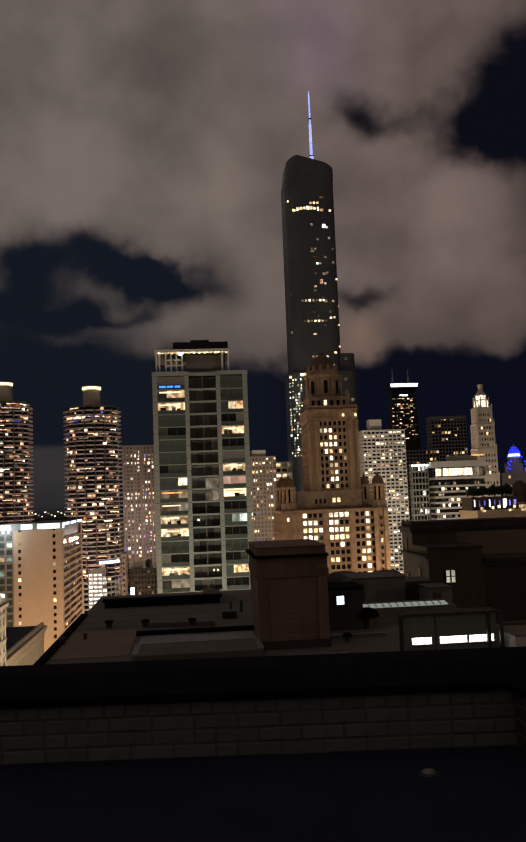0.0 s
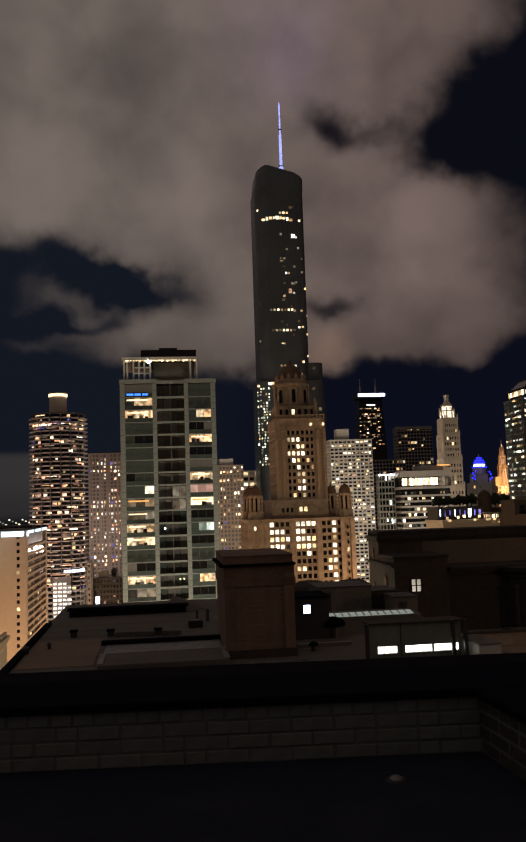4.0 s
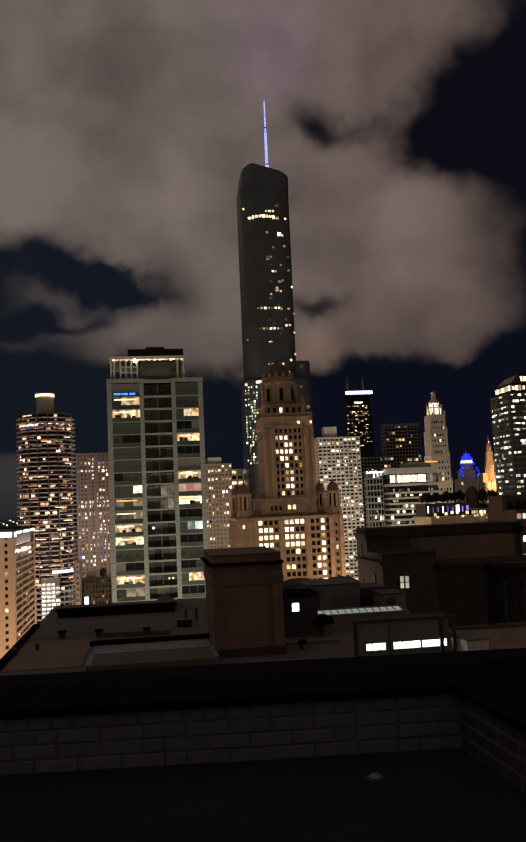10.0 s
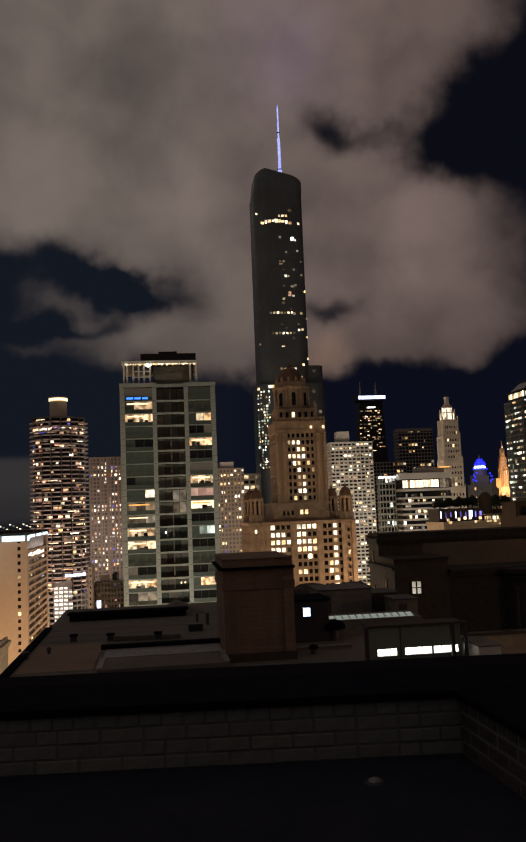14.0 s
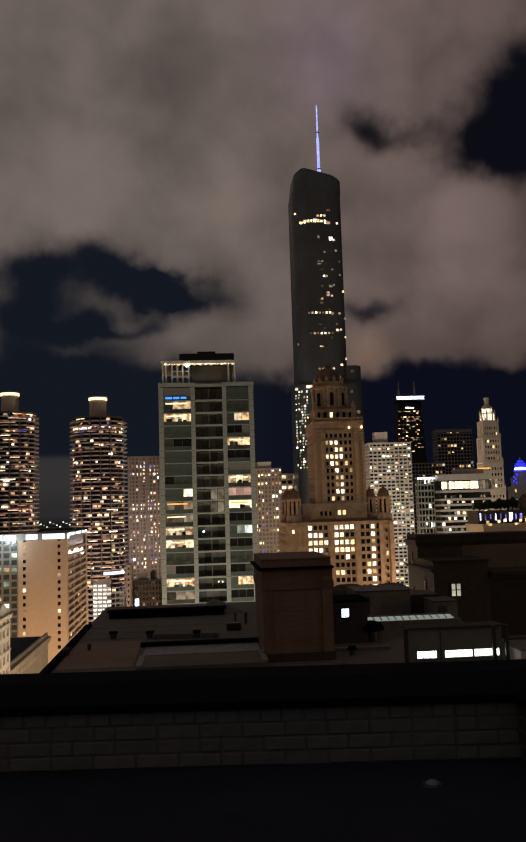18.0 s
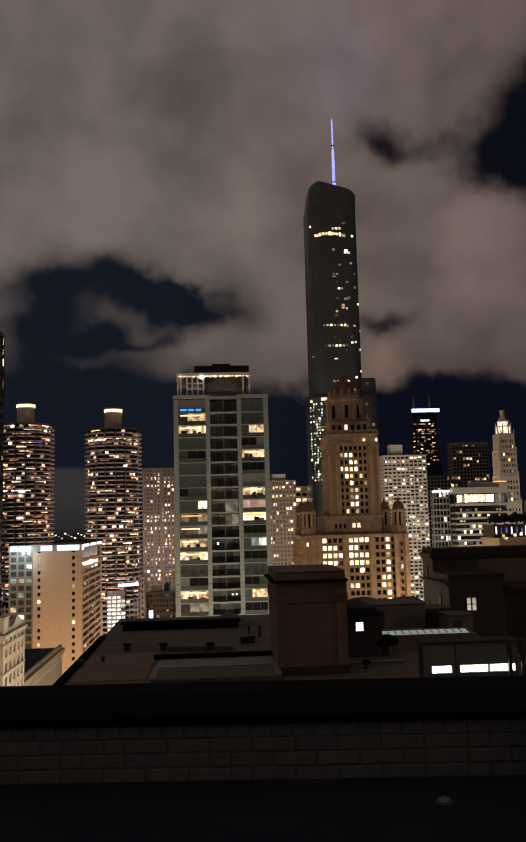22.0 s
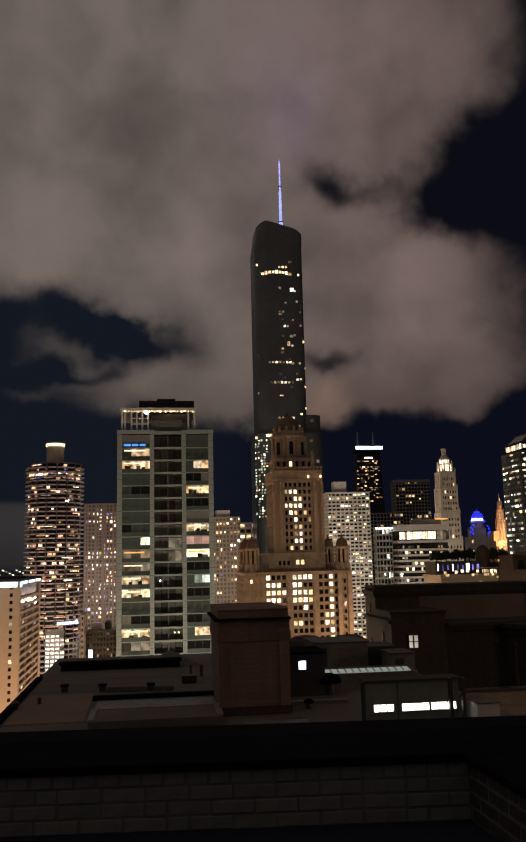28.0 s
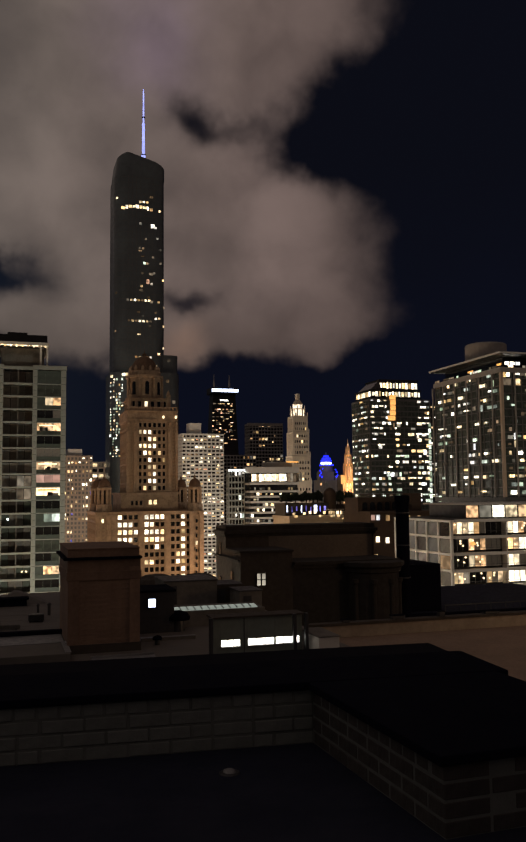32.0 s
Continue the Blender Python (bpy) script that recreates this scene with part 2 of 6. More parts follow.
ASPHALT = surface("asphalt", (0.05, 0.05, 0.052), rough=0.85, grain=0.8, broad=0.02)
MEMBRANE = surface("roof_membrane", (0.020, 0.023, 0.042), (0.014, 0.0165, 0.031), 0.85, grain=3.0, broad=0.35, bump=0.4, gloss=0.15)
COPING = surface("black_coping", (0.0050, 0.0052, 0.0115), (0.0078, 0.0080, 0.0155), 0.95, grain=4.0, broad=0.5, bump=0.2, gloss=0.03)
OUTER = surface("dark_outer_coping", (0.0105, 0.0100, 0.0155), (0.0170, 0.0160, 0.0215), 0.95, grain=3.0, broad=0.6, bump=0.3, gloss=0.03)
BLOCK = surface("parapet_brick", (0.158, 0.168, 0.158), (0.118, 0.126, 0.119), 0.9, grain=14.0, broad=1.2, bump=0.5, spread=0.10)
# the parapet brick darkened: the return wall's shade is put into this colour
SHADEBRICK = surface("shaded_return_brick", (0.050, 0.043, 0.041), (0.035, 0.031, 0.030), 0.92, grain=14.0, broad=1.2, bump=0.5, spread=0.10)
MORTAR = surface("mortar", (0.125, 0.132, 0.124), rough=0.95, grain=12.0, bump=0.5)
MIDBROWN = surface("mid_brown", (0.150, 0.120, 0.095), (0.105, 0.085, 0.068), 0.95, grain=6.0, broad=0.3, bump=0.8)
GRAVEL = surface("gravel_roof", (0.27, 0.19, 0.14), (0.19, 0.135, 0.10), 0.95, grain=6.0, broad=0.3, bump=0.8)
TARRED = surface("tarred_roof", (0.098, 0.090, 0.081), (0.160, 0.144, 0.128), 0.85, grain=2.0, broad=0.2, bump=0.4)
BRICK = surface("brown_brick", (0.240, 0.155, 0.108), (0.158, 0.101, 0.072), 0.9, grain=5.0, broad=0.5, bump=0.5, spread=0.12)
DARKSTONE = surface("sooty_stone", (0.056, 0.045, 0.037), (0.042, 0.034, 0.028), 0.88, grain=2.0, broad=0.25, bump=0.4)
UMBER = surface("umber_brick", (0.068, 0.040, 0.025), (0.046, 0.028, 0.018), 0.9, grain=3.0, broad=0.3, bump=0.4)
LEAF = surface("dark_leaves", (0.035, 0.048, 0.022), (0.022, 0.030, 0.015), 0.8, grain=3.0, broad=0.5)
# darker stone than the upper wall, for the lower block, bay and cornices
BLACKSTONE = surface("black_stone", (0.030, 0.025, 0.022), (0.021, 0.018, 0.016), 0.9, grain=2.0, broad=0.25, bump=0.4)
LOWWALL = surface("pale_stucco", (0.36, 0.30, 0.23), (0.25, 0.205, 0.16), 0.9, grain=3.0, broad=0.5, bump=0.4)
ZINC = surface("zinc_flashing", (0.27, 0.27, 0.275), (0.17, 0.17, 0.175), 0.5, 0.3, grain=3.0, broad=0.6)
STEEL = surface("painted_steel", (0.06, 0.06, 0.065), rough=0.5, metal=0.4, grain=4.0)
STUCCO = surface("grey_stucco", (0.25, 0.235, 0.215), (0.18, 0.17, 0.155), 0.85, grain=2.0, broad=0.3)
NEARWALL = surface("weathered_stucco", (0.165, 0.153, 0.137), (0.10, 0.094, 0.085), 0.88, grain=2.5, broad=0.4, bump=0.3)
GREENWALL = surface("grey_green_panel", (0.215, 0.240, 0.205), (0.155, 0.172, 0.148), 0.8, grain=2.0, broad=0.4)
WHITECON = surface("white_concrete", (0.62, 0.60, 0.56), (0.50, 0.48, 0.44), 0.8, grain=0.6, broad=0.08)
TANCON = surface("tan_concrete", (0.54, 0.42, 0.315), (0.47, 0.36, 0.265), 0.85, grain=0.5, broad=0.05)
LIME = surface("limestone", (0.50, 0.40, 0.29), (0.40, 0.31, 0.22), 0.85, grain=0.7, broad=0.09)
TERRA = surface("terracotta", (0.43, 0.300, 0.195), (0.23, 0.158, 0.102), 0.8, grain=1.6, broad=0.30, bump=0.3)
CREAM = surface("cream_terracotta", (0.66, 0.57, 0.45), (0.55, 0.46, 0.36), 0.75, grain=0.7, broad=0.12)
PANEL = surface("grey_metal_panel", (0.345, 0.375, 0.345), (0.25, 0.272, 0.25), 0.5, 0.1, grain=0.8, broad=0.10)
BEIGECON = surface("beige_concrete", (0.40, 0.32, 0.26), (0.31, 0.25, 0.20), 0.85, grain=0.7, broad=0.08)
RIMCON = surface("balcony_concrete", (0.64, 0.55, 0.53), (0.54, 0.46, 0.44), 0.8, grain=0.6, broad=0.08)
DUSKMETAL = surface("dull_grey_metal", (0.15, 0.145, 0.14), (0.10, 0.10, 0.10), 0.5, 0.3, grain=0.6, broad=0.08)
GREYCON = surface("grey_concrete", (0.34, 0.31, 0.28), (0.26, 0.24, 0.22), 0.85, grain=0.7, broad=0.08)
DARKMETAL = surface("dark_metal", (0.045, 0.043, 0.042), (0.03, 0.03, 0.03), 0.45, 0.6, grain=0.8, broad=0.1)
COPPER = surface("brown_copper", (0.20, 0.115, 0.065), (0.13, 0.08, 0.05), 0.65, 0.3, grain=0.9, broad=0.2)
ROOFGREY = surface("flat_roof", (0.10, 0.095, 0.09), rough=0.9, grain=0.8, broad=0.06)

GLASS = glass("dark_glass", (0.020, 0.020, 0.020))
GREENGLASS = glass("green_glass", (0.085, 0.100, 0.085), 0.22)
SMOKED = surface("smoked_glass", (0.094, 0.117, 0.130), (0.054, 0.067, 0.076), 0.38, 0.0, grain=0.3, broad=0.03, bump=0.0, gloss=0.7)
MIRROR = glass("mirror_glass", (0.030, 0.028, 0.026), 0.16, 0.02)
GREENPANEL = surface("green_glass_panel", (0.088, 0.112, 0.100), (0.060, 0.078, 0.070), 0.35, grain=0.8, broad=0.25, bump=0.0)
CURTAIN = surface("drawn_blind", (0.22, 0.21, 0.19), (0.16, 0.15, 0.14), 0.8, grain=2.5, broad=0.6)

L_WARM = lamplight("warm_room", (1.0, 0.50, 0.18), (1.0, 0.76, 0.42), 0.35, 3.2)
L_GOLD = lamplight("golden_room", (1.0, 0.62, 0.24), (1.0, 0.80, 0.48), 0.5, 3.6)
L_WHITE = lamplight("white_room", (1.0, 0.86, 0.66), (0.95, 0.98, 1.0), 0.7, 4.2)
L_CREAM = lamplight("cream_room", (1.0, 0.80, 0.50), (1.0, 0.93, 0.74), 1.6, 5.0)
L_FULL = lamplight("parking_deck_light", (1.0, 0.95, 0.78), (1.0, 0.99, 0.90), 1.1, 2.6, depth=0.5)
L_COOL = lamplight("greenish_room", (0.74, 0.95, 0.62), (0.92, 1.0, 0.90), 0.3, 2.4)
L_BLUE = lamplight("blue_room", (0.15, 0.18, 1.0), (0.35, 0.28, 1.0), 0.5, 2.0)
L_DIM = lamplight("dim_room", (0.9, 0.55, 0.28), (0.8, 0.75, 0.6), 0.06, 0.45)
L_RED = lamplight("red_room", (1.0, 0.25, 0.12), (1.0, 0.42, 0.2), 0.4, 1.4)
L_LANTERN = lamplight("lantern_glow", (1.0, 0.76, 0.52), (1.0, 0.82, 0.60), 1.7, 2.1, 0.6, 0.6)
L_ROOM = lamplight("living_room", (1.0, 0.56, 0.26), (1.0, 0.80, 0.50), 0.7, 2.2, 0.9, 0.75)
L_SMALL = lamplight("small_window", (1.0, 0.90, 0.70), (1.0, 0.92, 0.75), 0.5, 0.6)
L_PEACH = lamplight("peach_room", (1.0, 0.42, 0.20), (1.0, 0.62, 0.42), 0.5, 3.2)
L_PINK = lamplight("pink_room", (1.0, 0.50, 0.36), (1.0, 0.62, 0.48), 0.40, 0.8, depth=0.2)
G_SPIRE = glowing("spire_light", (0.36, 0.40, 1.0), 1.4)
G_CROWN = glowing("crown_light", (1.0, 0.74, 0.42), 2.2)
G_WHITE = glowing("white_strip", (0.93, 0.97, 1.0), 7.0)
G_ROOF = glowing("bluish_roof_light", (0.72, 0.90, 1.0), 2.2)
G_BAND = glowing("blue_white_band", (0.62, 0.72, 1.0), 3.5)
G_BLUE = glowing("blue_light", (0.014, 0.022, 1.0), 3.4)
G_SIGN = glowing("blue_sign", (0.05, 0.22, 1.0), 2.2)
G_ORANGE = glowing("orange_floodlight", (1.0, 0.45, 0.12), 1.3)
G_TUBE = glowing("skylight_tubes", (0.84, 0.92, 0.80), 0.33)
G_SHOP = glowing("workroom_light", (1.0, 0.97, 0.86), 4.5)
G_SHOP.cycles.emission_sampling = "AUTO"


# ---- building helpers ----
ORG = {}
CACHE = {}


def thing(name, at, label, category, group="", kind=""):
    """An empty at the base of a thing."""
    ob = new(name)
    ob.location = at
    ORG[ob] = Vector(at)
    return tagged(ob, label, category, group, kind)


def link(name, mesh, at, parent, label=""):
    ob = new(name, mesh)
    ob.parent = parent
    ob.location = Vector(at) - ORG[parent]
    ORG[ob] = Vector(at)
    if label:
        tagged(ob, label)
    return ob


def mesh_of(name, verts, faces, material, smooth=False):
    me = bpy.data.meshes.new(name)
    me.from_pydata(verts, [], faces)
    me.materials.append(material)
    if smooth:
        me.polygons.foreach_set("use_smooth", [True] * len(me.polygons))
    return me


CUBE = ((0, 3, 2, 1), (4, 5, 6, 7), (0, 1, 5, 4), (1, 2, 6, 5), (2, 3, 7, 6), (3, 0, 4, 7))


def box_data(boxes):
    """Verts and faces of boxes (x0, y0, z0, x1, y1, z1)."""
    v, f = [], []
    for x0, y0, z0, x1, y1, z1 in boxes:
        k = len(v)
        v += [(x0, y0, z0), (x1, y0, z0), (x1, y1, z0), (x0, y1, z0), (x0, y0, z1), (x1, y0, z1), (x1, y1, z1), (x0, y1, z1)]
        f += [tuple(i + k for i in q) for q in CUBE]
    return v, f


def boxes(name, material, parent, rows, label="", kind="", bevel=0.0):
    """One mesh part made of boxes given in world metres, its origin at its own base."""
    x0, y0, z0 = (min(r[i] for r in rows) for i in range(3))
    v, f = box_data([(a - x0, b - y0, c - z0, d - x0, e - y0, g - z0) for a, b, c, d, e, g in rows])
    me = mesh_of(name, v, f, material)
    if bevel:
        bm = bmesh.new()
        bm.from_mesh(me)
        bmesh.ops.bevel(bm, geom=bm.edges[:], offset=bevel, segments=2, affect="EDGES", profile=0.6)
        bm.to_mesh(me)
        bm.free()
    ob = link(name, me, (x0, y0, z0), parent, label)
    if kind:
        tagged(ob, kind=kind)
    return ob


def prism(name, material, parent, outline, z0, z1, label="", top=None, smooth=False):
    """An upright prism over a plan outline; top: another outline for the upper end, or heights for it."""
    n = len(outline)
    ox, oy = outline[0]
    upper = top or outline
    v = [(x - ox, y - oy, 0) for x, y in outline]
    v += [(p[0] - ox, p[1] - oy, (p[2] if len(p) > 2 else z1) - z0) for p in upper]
    f = [tuple(range(n - 1, -1, -1)), tuple(range(n, 2 * n))]
    f += [(i, (i + 1) % n, n + (i + 1) % n, n + i) for i in range(n)]
    return link(name, mesh_of(name, v, f, material, smooth), (ox, oy, z0), parent, label)


def lathe(name, material, parent, cx, cy, profile, sides=20, label="", turn=0.0):
    """A turned body: profile rows (radius, z)."""
    v, f = [], []
    z0 = profile[0][1]
    for r, z in profile:
        v += [(r * math.cos(turn + 2 * math.pi * i / sides), r * math.sin(turn + 2 * math.pi * i / sides), z - z0) for i in range(sides)]
    for k in range(len(profile) - 1):
        for i in range(sides):
            j = (i + 1) % sides
            f.append((k * sides + i, k * sides + j, (k + 1) * sides + j, (k + 1) * sides + i))
    f.append(tuple(range(sides - 1, -1, -1)))
    f.append(tuple(range((len(profile) - 1) * sides, len(profile) * sides)))
    return link(name, mesh_of(name, v, f, material), (cx, cy, z0), parent, label)


def pane(name, material, parent, x, y, z, w, h, side, label=""):
    """A window pane centred at a point of a south, west or east wall; alike panes share one mesh."""
    key = (round(w, 2), round(h, 2), side in "SN", material.name)
    if key not in CACHE:
        a, b = w / 2, h / 2
        q = (-a, -0.04, -b, a, 0.04, b) if side in "SN" else (-0.04, -a, -b, 0.04, a, b)
        CACHE[key] = mesh_of(name, *box_data([q]), material)
    return link(name, CACHE[key], (x, y, z), parent, label)


def piece(name, material, parent, x0, y0, z0, x1, y1, z1):
    """One box as a part of its own; alike boxes share one mesh."""
    key = (name, round(x1 - x0, 3), round(y1 - y0, 3), round(z1 - z0, 3), material.name)
    if key not in CACHE:
        CACHE[key] = mesh_of(name, *box_data([(0, 0, 0, x1 - x0, y1 - y0, z1 - z0)]), material)
    return link(name, CACHE[key], (x0, y0, z0), parent)


def pick(rng, palette):
    r = rng.random() * sum(w for _, w in palette)
    for m, w in palette:
        r -= w
        if r <= 0:
            return m
    return palette[-1][0]


USUAL = ((L_WARM, 5), (L_GOLD, 4), (L_WHITE, 3), (L_DIM, 5), (L_BLUE, 0.3))


def tower(name, label, x0, x1, y0, y1, z1, wall, bay=3.2, floor=3.2, pier=1.0, spandrel=1.0, lit=0.2, see=70.0, seed=1, sides="SW",
          palette=USUAL, glazing=None, crown=1.2, proud=0.30, hold=None, corner=0.0, limit=300, z0=0.0, runs=0.35):
    """A building of piers and spandrels before glass, with single lit windows in the walls that are seen."""
    rng = random.Random(seed)
    root = thing(name, ((x0 + x1) / 2, y0, z0), label, "building")
    boxes("glazing", glazing or GLASS, root, [(x0 + proud, y0 + proud, z0, x1 - proud, y1 - proud, z1 - 0.3)])
    rows_n = max(1, round((z1 - crown - z0) / floor))
    fh = (z1 - crown - z0) / rows_n
    wallrows = []
    for k in range(rows_n):
        z = z0 + k * fh
        wallrows.append((x0 + 0.06, y0 + 0.06, z, x1 - 0.06, y1 - 0.06, z + spandrel * fh / floor))
    wallrows.append((x0, y0, z1 - crown, x1, y1, z1))
    spans = [("S", x0, x1), ("N", x0, x1), ("W", y0, y1), ("E", y0, y1)]
    lits = []
    for side, a0, a1 in spans:
        n = max(1, round((a1 - a0 - 2 * corner) / bay))
        w = (a1 - a0 - 2 * corner) / n
        for i in range(n + 1):
            c = a0 + corner + i * w
            lo, hi = max(a0, c - pier / 2), min(a1, c + pier / 2)
            if corner and i == 0:
                lo = a0
            if corner and i == n:
                hi = a1
            if side in "SN":
                yy = (y0, y0 + proud + 0.2) if side == "S" else (y1 - proud - 0.2, y1)
                wallrows.append((lo, yy[0], z0, hi, yy[1], z1 - crown))
            else:
                xx = (x0, x0 + proud + 0.2) if side == "W" else (x1 - proud - 0.2, x1)
                wallrows.append((xx[0], lo, z0, xx[1], hi, z1 - crown))
        if side not in sides:
            continue
        for k in range(rows_n):
            z = z0 + k * fh
            if z < see:
                continue
            bias = rng.choice((0.35, 0.8, 1.0, 1.0, 1.9))
            run = False
            for i in range(n):
                wf, hf = rng.choice((1, 1, 1, 0.6, 0.6, 0.4)), rng.choice((1, 1, 1, 0.62))
                on = rng.random() < lit * bias * (1 - runs) + (runs if run else 0) * (0.6 if lit < 0.5 else 1.0)
                run = on
                if on and not (hold and hold(side, k, i, n, rows_n)):
                    ww, hh = w - pier - 0.06, fh - spandrel * fh / floor - 0.06
                    lits.append((side, a0 + corner + (i + 0.5) * w + rng.choice((-1, 1)) * ww * (1 - wf) / 2, z + (fh + spandrel * fh / floor) / 2 + hh * (1 - hf) / 2, ww * wf, hh * hf))
    for q in wallrows:
        tall = q[5] - q[2] > 2 * fh
        piece("pier" if tall else ("cornice" if q[2] > z1 - crown - 0.1 else "spandrel"), wall, root, *q)
    boxes("roof", ROOFGREY, root, [(x0 + 0.4, y0 + 0.4, z1 - 0.25, x1 - 0.4, y1 - 0.4, z1 + 0.05)])
    rng.shuffle(lits)
    for side, a, z, w, h in lits[:limit]:
        m = pick(rng, palette)
        if side == "S":
            pane("lit_window", m, root, a, y0 + proud - 0.06, z, w, h, "S")
        elif side == "W":
            pane("lit_window", m, root, x0 + proud - 0.06, a, z, w, h, "W")
        elif side == "E":
            pane("lit_window", m, root, x1 - proud + 0.06, a, z, w, h, "E")
    return root


def scatter(root, side, a0, a1, b, z0, z1, floor, density, palette, seed, wide=(0.8, 3.2), high=1.9, limit=280):
    """Lit windows of uneven width, in loose runs, along the storeys of one wall."""
    rng = random.Random(seed)
    out = []
    z = z0
    while z < z1:
        a = a0 + rng.random() * 1.5
        bias = rng.choice((0.4, 0.8, 1.0, 1.3, 1.8))
        while a < a1 - 0.6:
            w = min(round(rng.uniform(*wide) / 0.4) * 0.4 + 0.2, a1 - a)
            if rng.random() < density * bias:
                h = high * rng.choice((1.0, 1.0, 0.75, 0.5))
                out.append((a + w / 2, z + floor - 0.5 - h / 2, w, h))
            a += w + rng.choice((0.25, 0.25, 0.9, 2.2))
        z += floor
    rng.shuffle(out)
    for a, z, w, h in out[:limit]:
        pane("lit_window", pick(rng, palette), root, a if side == "S" else b, b if side == "S" else a, z, w - 0.1, h, side)


# ---- ground ----
gv, gf = box_data([(-4500, -3000, -2.0, 4500, 4700, 0.0)])
ground = tagged(new("ground", mesh_of("ground", gv, gf, ASPHALT)), "dark asphalt ground of the streets between the blocks", "ground", kind="structure")

# ---- the far skyline ----
def slim_glass_tower():
    """The tallest tower: rounded dark glass shafts with setbacks, a crown and a lit spire."""
    root = thing("skyscraper", (92, 590, 0), "tall dark glass skyscraper with rounded corners and a blue lit spire", "skyscraper")

    def rounded(x0, x1, y0, y1, r, n=7):
        pts = []
        for cx, cy, a in ((x1 - r, y0 + r, -90), (x1 - r, y1 - r, 0), (x0 + r, y1 - r, 90), (x0 + r, y0 + r, 180)):
            pts += [(cx + r * math.cos(radians(a + 90 * i / n)), cy + r * math.sin(radians(a + 90 * i / n))) for i in range(n + 1)]
        return pts

    shaft = rounded(75.4, 112.2, 590, 628, 9.0)
    crown = [(x, y, 354.5 - max(0.0, (x - 93) * 0.45) - max(0.0, (83 - x) * 0.55)) for x, y in rounded(77.5, 112.6, 591, 627, 8.0)]
    prism("shaft", SMOKED, root, shaft, 190, 337)
    prism("crown", SMOKED, root, rounded(75.8, 112.5, 590.3, 627.7, 8.6), 337, 350, top=crown, label="sloping crown of dark glass")
    lower = rounded(73.2, 123.0, 588, 632, 9.0)
    prism("lower_shaft", SMOKED, root, lower, 0, 192)
    east = rounded(101, 122.6, 594, 631, 6.0)
    prism("setback", SMOKED, root, east, 192, 206)
    # floor fins, ring by ring
    for z in [196 + 4.1 * i for i in range(35)]:
        ring = rounded(75.25, 112.35, 589.85, 628.15, 9.1)
        key = "fin"
        if key not in CACHE:
            n = len(ring)
            ox, oy = ring[0]
            v = [(x - ox, y - oy, 0) for x, y in ring] + [(x - ox, y - oy, 0.3) for x, y in ring]
            CACHE[key] = mesh_of("floor_fin", v, [(i, (i + 1) % n, n + (i + 1) % n, n + i) for i in range(n)], DUSKMETAL)
        link("floor_fin", CACHE[key], (*ring[0], z), root)
    # mullions of the south side
    for i in range(7):
        piece("mullion", DUSKMETAL, root, 84.6 + 3.0 * i, 589.8, 192, 84.85 + 3.0 * i, 590.1, 337)
    rng = random.Random(4)

    def lamp(x, z, m, w=1.6, h=1.5):
        # x over the rounded corner slides round it
        x, y = x + 1.5, 589.75
        if x > 103.2:
            d = min((x - 103.2) / 9.0, 0.97)
            y = 599 - 9.0 * math.sqrt(1 - d * d) - 0.3
        if x < 84.4:
            d = min((84.4 - x) / 9.0, 0.97)
            y = 599 - 9.0 * math.sqrt(1 - d * d) - 0.3
        pane("lit_window", m, root, x, y, z, w, h, "S")

    for i in range(9):
        lamp(79.5 + 2.55 * i, 312.2 + 0.10 * i * (8 - i), L_CREAM if i % 3 == 1 else (L_GOLD if i % 2 else L_WARM), (2.3, 1.7, 2.2, 1.3)[i % 4], (1.7, 2.6, 2.1)[i % 3])
    for x in (92, 94.5, 97):
        lamp(x, 317.6, L_GOLD)
    for x, z, m in ((103, 299, L_WHITE), (106.3, 312, L_GOLD), (107, 273, L_DIM), (95, 272, L_COOL), (97, 272, L_DIM), (93, 255, L_GOLD), (105.5, 244, L_GOLD),
                    (103.3, 236, L_DIM), (103.3, 231.5, L_WHITE), (106, 232, L_GOLD), (94, 233, L_DIM), (104.5, 291, L_DIM), (109, 261, L_GOLD), (109.5, 227, L_GOLD),
                    (109.5, 211, L_GOLD), (105.6, 206, L_WARM), (101, 197, L_GOLD), (103.5, 197, L_GOLD), (96, 290, L_DIM), (99, 226, L_DIM), (75.8, 320, L_GOLD),
                    (102, 265, L_DIM), (98, 247, L_DIM), (109.8, 241, L_DIM), (75.5, 250, L_DIM), (75.2, 222, L_DIM), (107, 283, L_DIM), (94, 283, L_DIM), (91.6, 283, L_DIM)):
        lamp(x, z, m)
    for i in range(7):
        lamp(84 + 2.6 * i, 229.4, (L_DIM, L_GOLD, L_DIM, L_CREAM, L_CREAM, L_WARM, L_DIM)[i])
        lamp(83 + 2.6 * i, 244.6, (L_DIM, L_GOLD, L_CREAM, L_GOLD, L_DIM, L_CREAM, L_GOLD)[i])
        if i > 1:
            lamp(84 + 2.6 * i, 203.2, L_WARM if i < 6 else L_WHITE)
    lamp(97.5, 258.6, L_PEACH, 2.2, 3.4)
    lamp(100.2, 257.0, L_WHITE)
    lamp(101, 300, L_WHITE, 2.6, 2.8)
